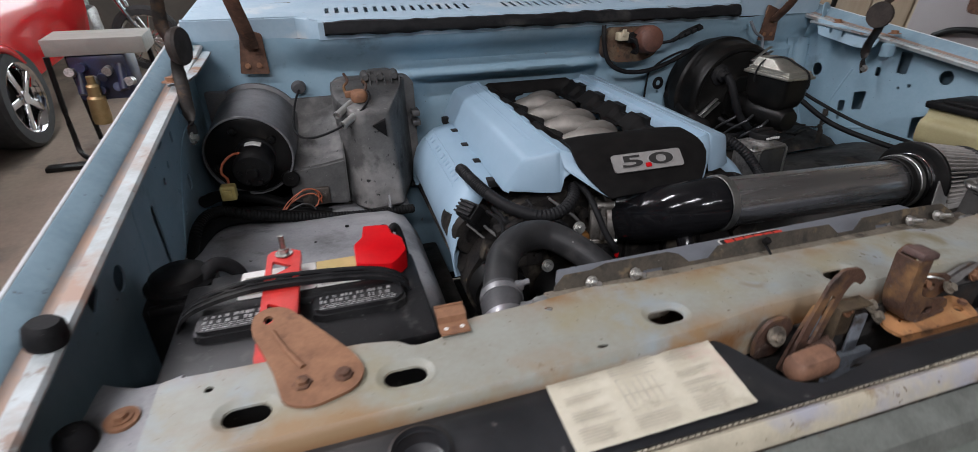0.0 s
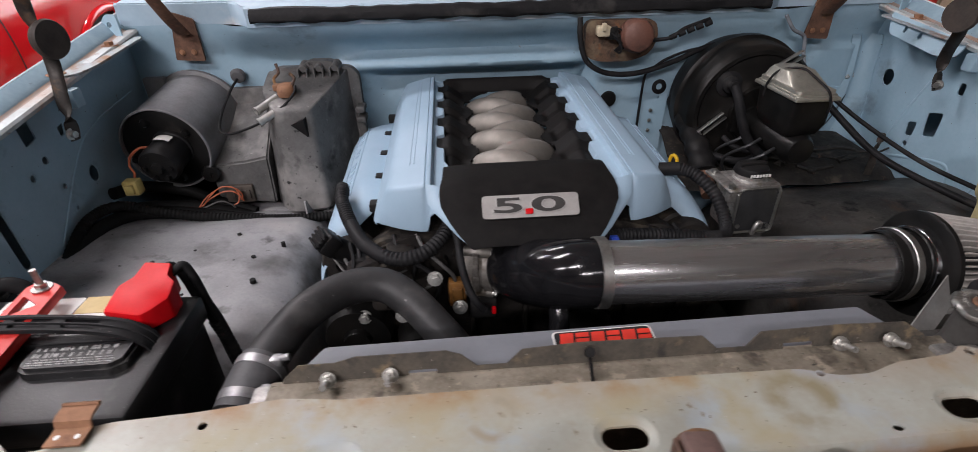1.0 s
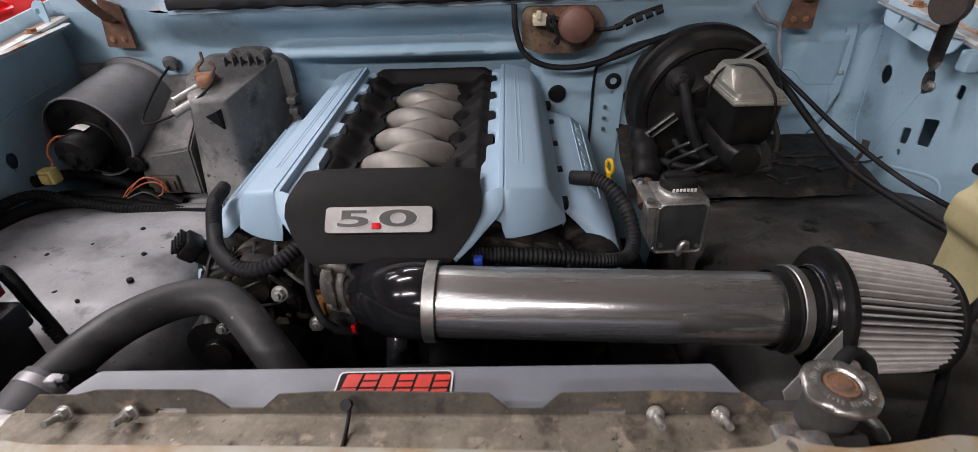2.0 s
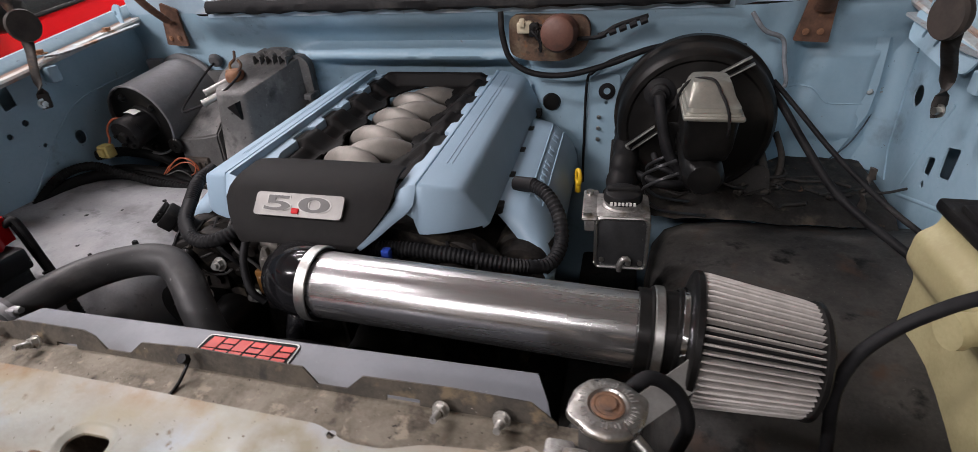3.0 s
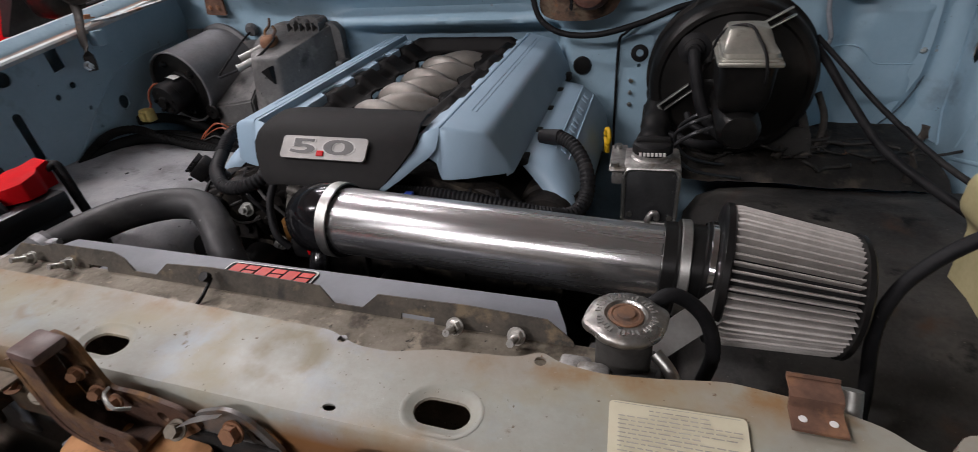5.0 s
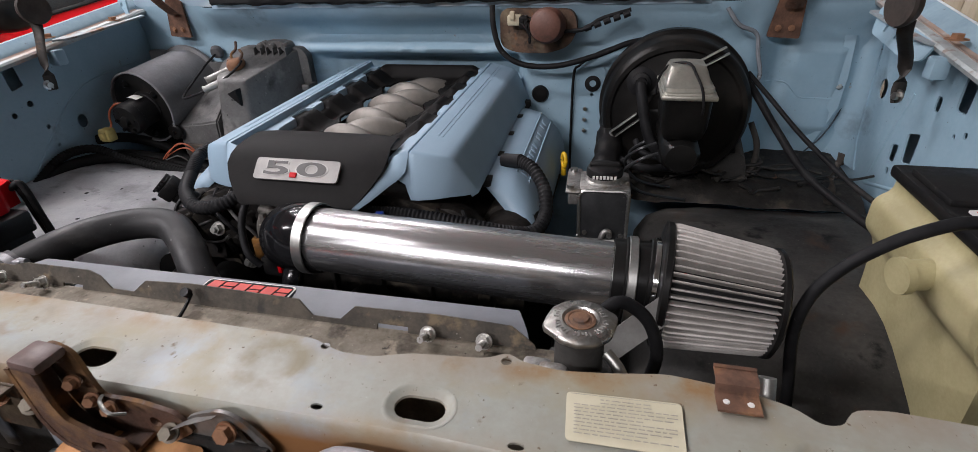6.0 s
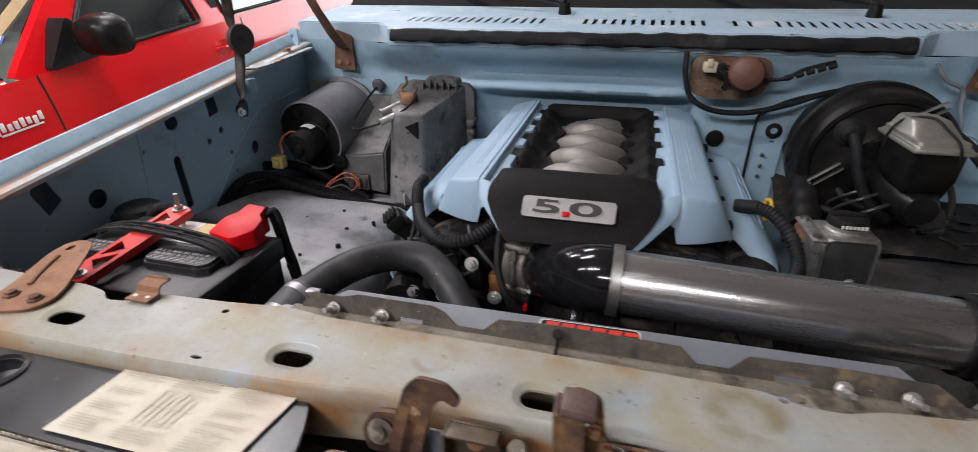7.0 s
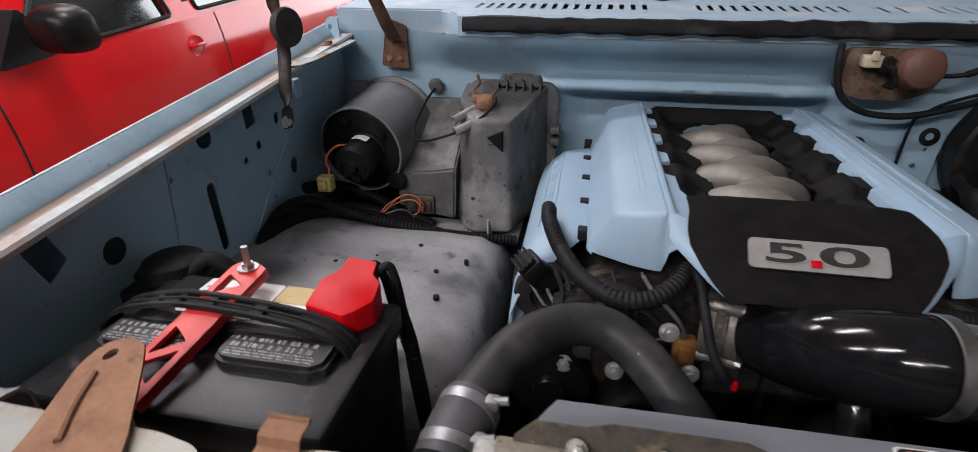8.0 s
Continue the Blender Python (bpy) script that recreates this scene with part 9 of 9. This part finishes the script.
part("fender_script", bm, mat("bright_silver_script", (0.85, 0.85, 0.86), (0.75, 0.75, 0.76), 0.3, 0.4, metal=0.35, scale=20), rt, "chrome script shapes")


placed[0] = Matrix()


def wheel(y):
    bm = B()
    x1, x0 = SX - 0.24, SX - 0.48
    lathe(bm, (x0, y, 0.36), (x1, y, 0.36), [(0.22, 0.0), (0.33, 0.0), (0.355, 0.1), (0.36, 0.5), (0.355, 0.9), (0.33, 1.0), (0.255, 1.0), (0.25, 0.9)], 56)
    w = part("wheel", bm, TYRE, rt, "low profile tyre")
    bm = B()
    lathe(bm, (x0 + 0.02, y, 0.36), (x1 - 0.005, y, 0.36), [(0.25, 0.0), (0.24, 0.5), (0.245, 0.95), (0.258, 1.0), (0.250, 1.03), (0.235, 0.98), (0.215, 0.72)], 56)
    for k in range(5):
        a = 2 * math.pi * k / 5 + 0.3
        m = Matrix.Translation((x1 - 0.03, y, 0.36)) @ Matrix.Rotation(a, 4, "X")
        vs = box(bm, -0.02, 0.012, -0.028, 0.028, 0.03, 0.235, 0.008, m=m)
    cyl(bm, (x1 - 0.05, y, 0.36), (x1 - 0.008, y, 0.36), 0.055, 0.045, 24)
    part("rim", bm, CHROME, w, "polished five-spoke rim")
    bm = B()
    cyl(bm, (x0 + 0.05, y, 0.36), (x0 + 0.10, y, 0.36), 0.20, seg=32)
    part("brake_disc", bm, BLACKSAT, w)


wheel(4.18)
wheel(-0.23)
bm = B()
box(bm, SX - 1.95, SX - 0.55, -1.1, 5.2, 0.30, 1.02)
part("underbody", bm, DARK, rt)

# ---- bench with a spare engine, and a motorcycle, behind the fender ----
bench = thing("engine_stand", -1.8, 3.9, 0.0, "grey board lying on a spare engine on a black stand", "engine stand")
bm = B()
box(bm, -2.06, -1.46, 3.86, 4.12, 0.715, 0.825, 0.006)
part("board", bm, WOODST, bench, "grey board")
bm = B()
box(bm, -1.96, -1.60, 3.86, 4.10, 0.40, 0.715, 0.03)
eb = part("engine_block", bm, mat("blue_black_engine", (0.03, 0.04, 0.10), (0.02, 0.02, 0.03), 0.4, scale=9), bench, "dirty blue-black engine block")
for k in range(10):
    rr = random.Random(k)
    bm = B()
    cyl(bm, (-1.94 + 0.036 * k, 3.80, 0.44 + 0.22 * rr.random()), (-1.94 + 0.036 * k, 3.88, 0.45 + 0.2 * rr.random()), 0.03, seg=12)
    part("port", bm, bpy.data.materials["blue_black_engine"] if k % 3 else CASTALU, eb)
bm = B()
lathe(bm, (-1.84, 3.76, 0.28), (-1.82, 3.77, 0.60), [(0, 0), (0.055, 0), (0.06, 0.1), (0.055, 0.55), (0.04, 0.6), (0.04, 0.8), (0.025, 0.85), (0.025, 1), (0, 1)], 20)
part("brass_filter", bm, mat("dull_brass", (0.42, 0.32, 0.16), (0.34, 0.25, 0.12), 0.4, metal=0.7, scale=20), bench, "brass-coloured canister")
for pts in ([(-2.05, 3.85, 0.72), (-2.08, 3.83, 0.20), (-2.03, 3.76, 0.03), (-1.75, 3.66, 0.022)], [(-1.50, 4.08, 0.72), (-1.50, 4.08, 0.03)], [(-2.03, 4.10, 0.72), (-2.03, 4.10, 0.03)]):
    bm = B()
    hose(bm, pts, 0.018, 8)
    part("leg", bm, BLACKSAT, bench)
bm = B()
box(bm, -2.25, -1.45, 3.62, 3.70, 0.0, 0.03, 0.005)
part("foot", bm, BLACKSAT, bench)

placed[0] = Matrix.Translation((-1.99, 6.0, 0.07)) @ Matrix.Rotation(radians(90), 4, "Z") @ Matrix.Translation((2.26, -5.55, -0.07))
moto = thing("motorcycle", -2.4, 6.2, 0.0, "black and chrome motorcycle parked by the back wall", "motorcycle")
for y in (5.55, 6.9):
    bm = B()
    lathe(bm, (-2.32, y, 0.33), (-2.20, y, 0.33), [(0.25, 0), (0.30, 0.05), (0.33, 0.5), (0.30, 0.95), (0.25, 1.0), (0.25, 0.5), (0.25, 0)], 40)
    w = part("wheel", bm, TYRE, moto)
    bm = B()
    for k in range(14):
        a = 2 * math.pi * k / 14
        cyl(bm, (-2.26, y, 0.33), (-2.26, y + 0.25 * math.cos(a), 0.33 + 0.25 * math.sin(a)), 0.008, seg=6)
    lathe(bm, (-2.30, y, 0.33), (-2.22, y, 0.33), [(0.245, 0), (0.25, 0.5), (0.245, 1), (0.225, 0.5), (0.245, 0)], 36)
    cyl(bm, (-2.33, y, 0.33), (-2.19, y, 0.33), 0.05, seg=16)
    part("rim", bm, CHROME, w)
bm = B()
lathe(bm, (-2.26, 5.9, 0.85), (-2.26, 6.5, 0.82), [(0, 0), (0.10, 0.05), (0.15, 0.3), (0.14, 0.7), (0.06, 1), (0, 1)], 24)
box(bm, -2.36, -2.16, 6.4, 7.0, 0.70, 0.80, 0.04)
part("tank", bm, BLACKSAT, moto, "black fuel tank and seat")
bm = B()
box(bm, -2.40, -2.12, 5.95, 6.45, 0.30, 0.66, 0.05)
for k in range(6):
    box(bm, -2.42, -2.10, 6.02 + 0.06 * k, 6.05 + 0.06 * k, 0.50, 0.72, 0.005)
part("motor", bm, CASTALU, moto, "bright finned motor")
bm = B()
for x in (-2.34, -2.18):
    hose(bm, [(x, 5.55, 0.33), (x, 5.72, 0.75), (x, 5.80, 1.05)], 0.022, 10)
hose(bm, [(-2.6, 5.95, 1.15), (-2.4, 5.82, 1.08), (-2.26, 5.80, 1.06), (-2.12, 5.82, 1.08), (-1.92, 5.95, 1.15)], 0.014, 8)
hose(bm, [(-2.10, 6.1, 0.35), (-2.08, 6.5, 0.25), (-2.08, 7.2, 0.28)], 0.04, 12)
part("fork", bm, CHROME, moto, "chrome fork, bar and exhaust")

placed[0] = Matrix()
# ---- tan boarding and a grey panel on the driver's side ----
for k in range(22):
    bm = B()
    y = 0.2 + 0.245 * k
    box(bm, 2.872, 2.898, y, y + 0.235, 0.05, 2.3, 0.004)
    solo("wall_board", bm, mat("tan_board", (0.42, 0.34, 0.24), (0.35, 0.28, 0.19), 0.7, scale=3, stretch=(1, 8, 0.6)) if k == 0 else bpy.data.materials["tan_board"], "tan upright wall board", "board", group="wall boards")
bm = B()
box(bm, 2.80, 2.868, 1.05, 1.85, 0.75, 1.42, 0.02)
pn = solo("grey_cabinet", bm, mat("grey_enamel", (0.32, 0.29, 0.29), (0.27, 0.245, 0.245), 0.5, scale=3), "grey enamel cabinet panel with a dark bowed handle", "cabinet")
bm = B()
hose(bm, [(2.79, 1.25, 1.10), (2.765, 1.32, 1.16), (2.755, 1.45, 1.19), (2.765, 1.58, 1.17), (2.79, 1.68, 1.12)], 0.016, 10)
part("handle", bm, BLACKPL, pn, "dark bowed handle")
bm = B()
plate(bm, rounded([(-0.14, -0.04), (0.14, -0.05), (0.15, 0.04), (-0.12, 0.05)], 0.03), [], 0.002, Matrix(((0, 0, -1, 2.797), (1, 0, 0, 1.45), (0, 1, 0, 1.30), (0, 0, 0, 1))))
part("decal", bm, RUSTY, pn, "dark red worn decal")
bm = B()
cyl(bm, (2.82, 2.66, 0.0), (2.86, 2.66, 2.1), 0.022, seg=12)
solo("red_pole", bm, RED, "red pole leaning on the wall boards", "pole")
bm = B()
cyl(bm, (2.80, 2.35, 0.0), (2.85, 2.38, 2.0), 0.016, seg=12)
solo("dark_pole", bm, BLACKPL, "dark pole leaning on the wall boards", "pole")
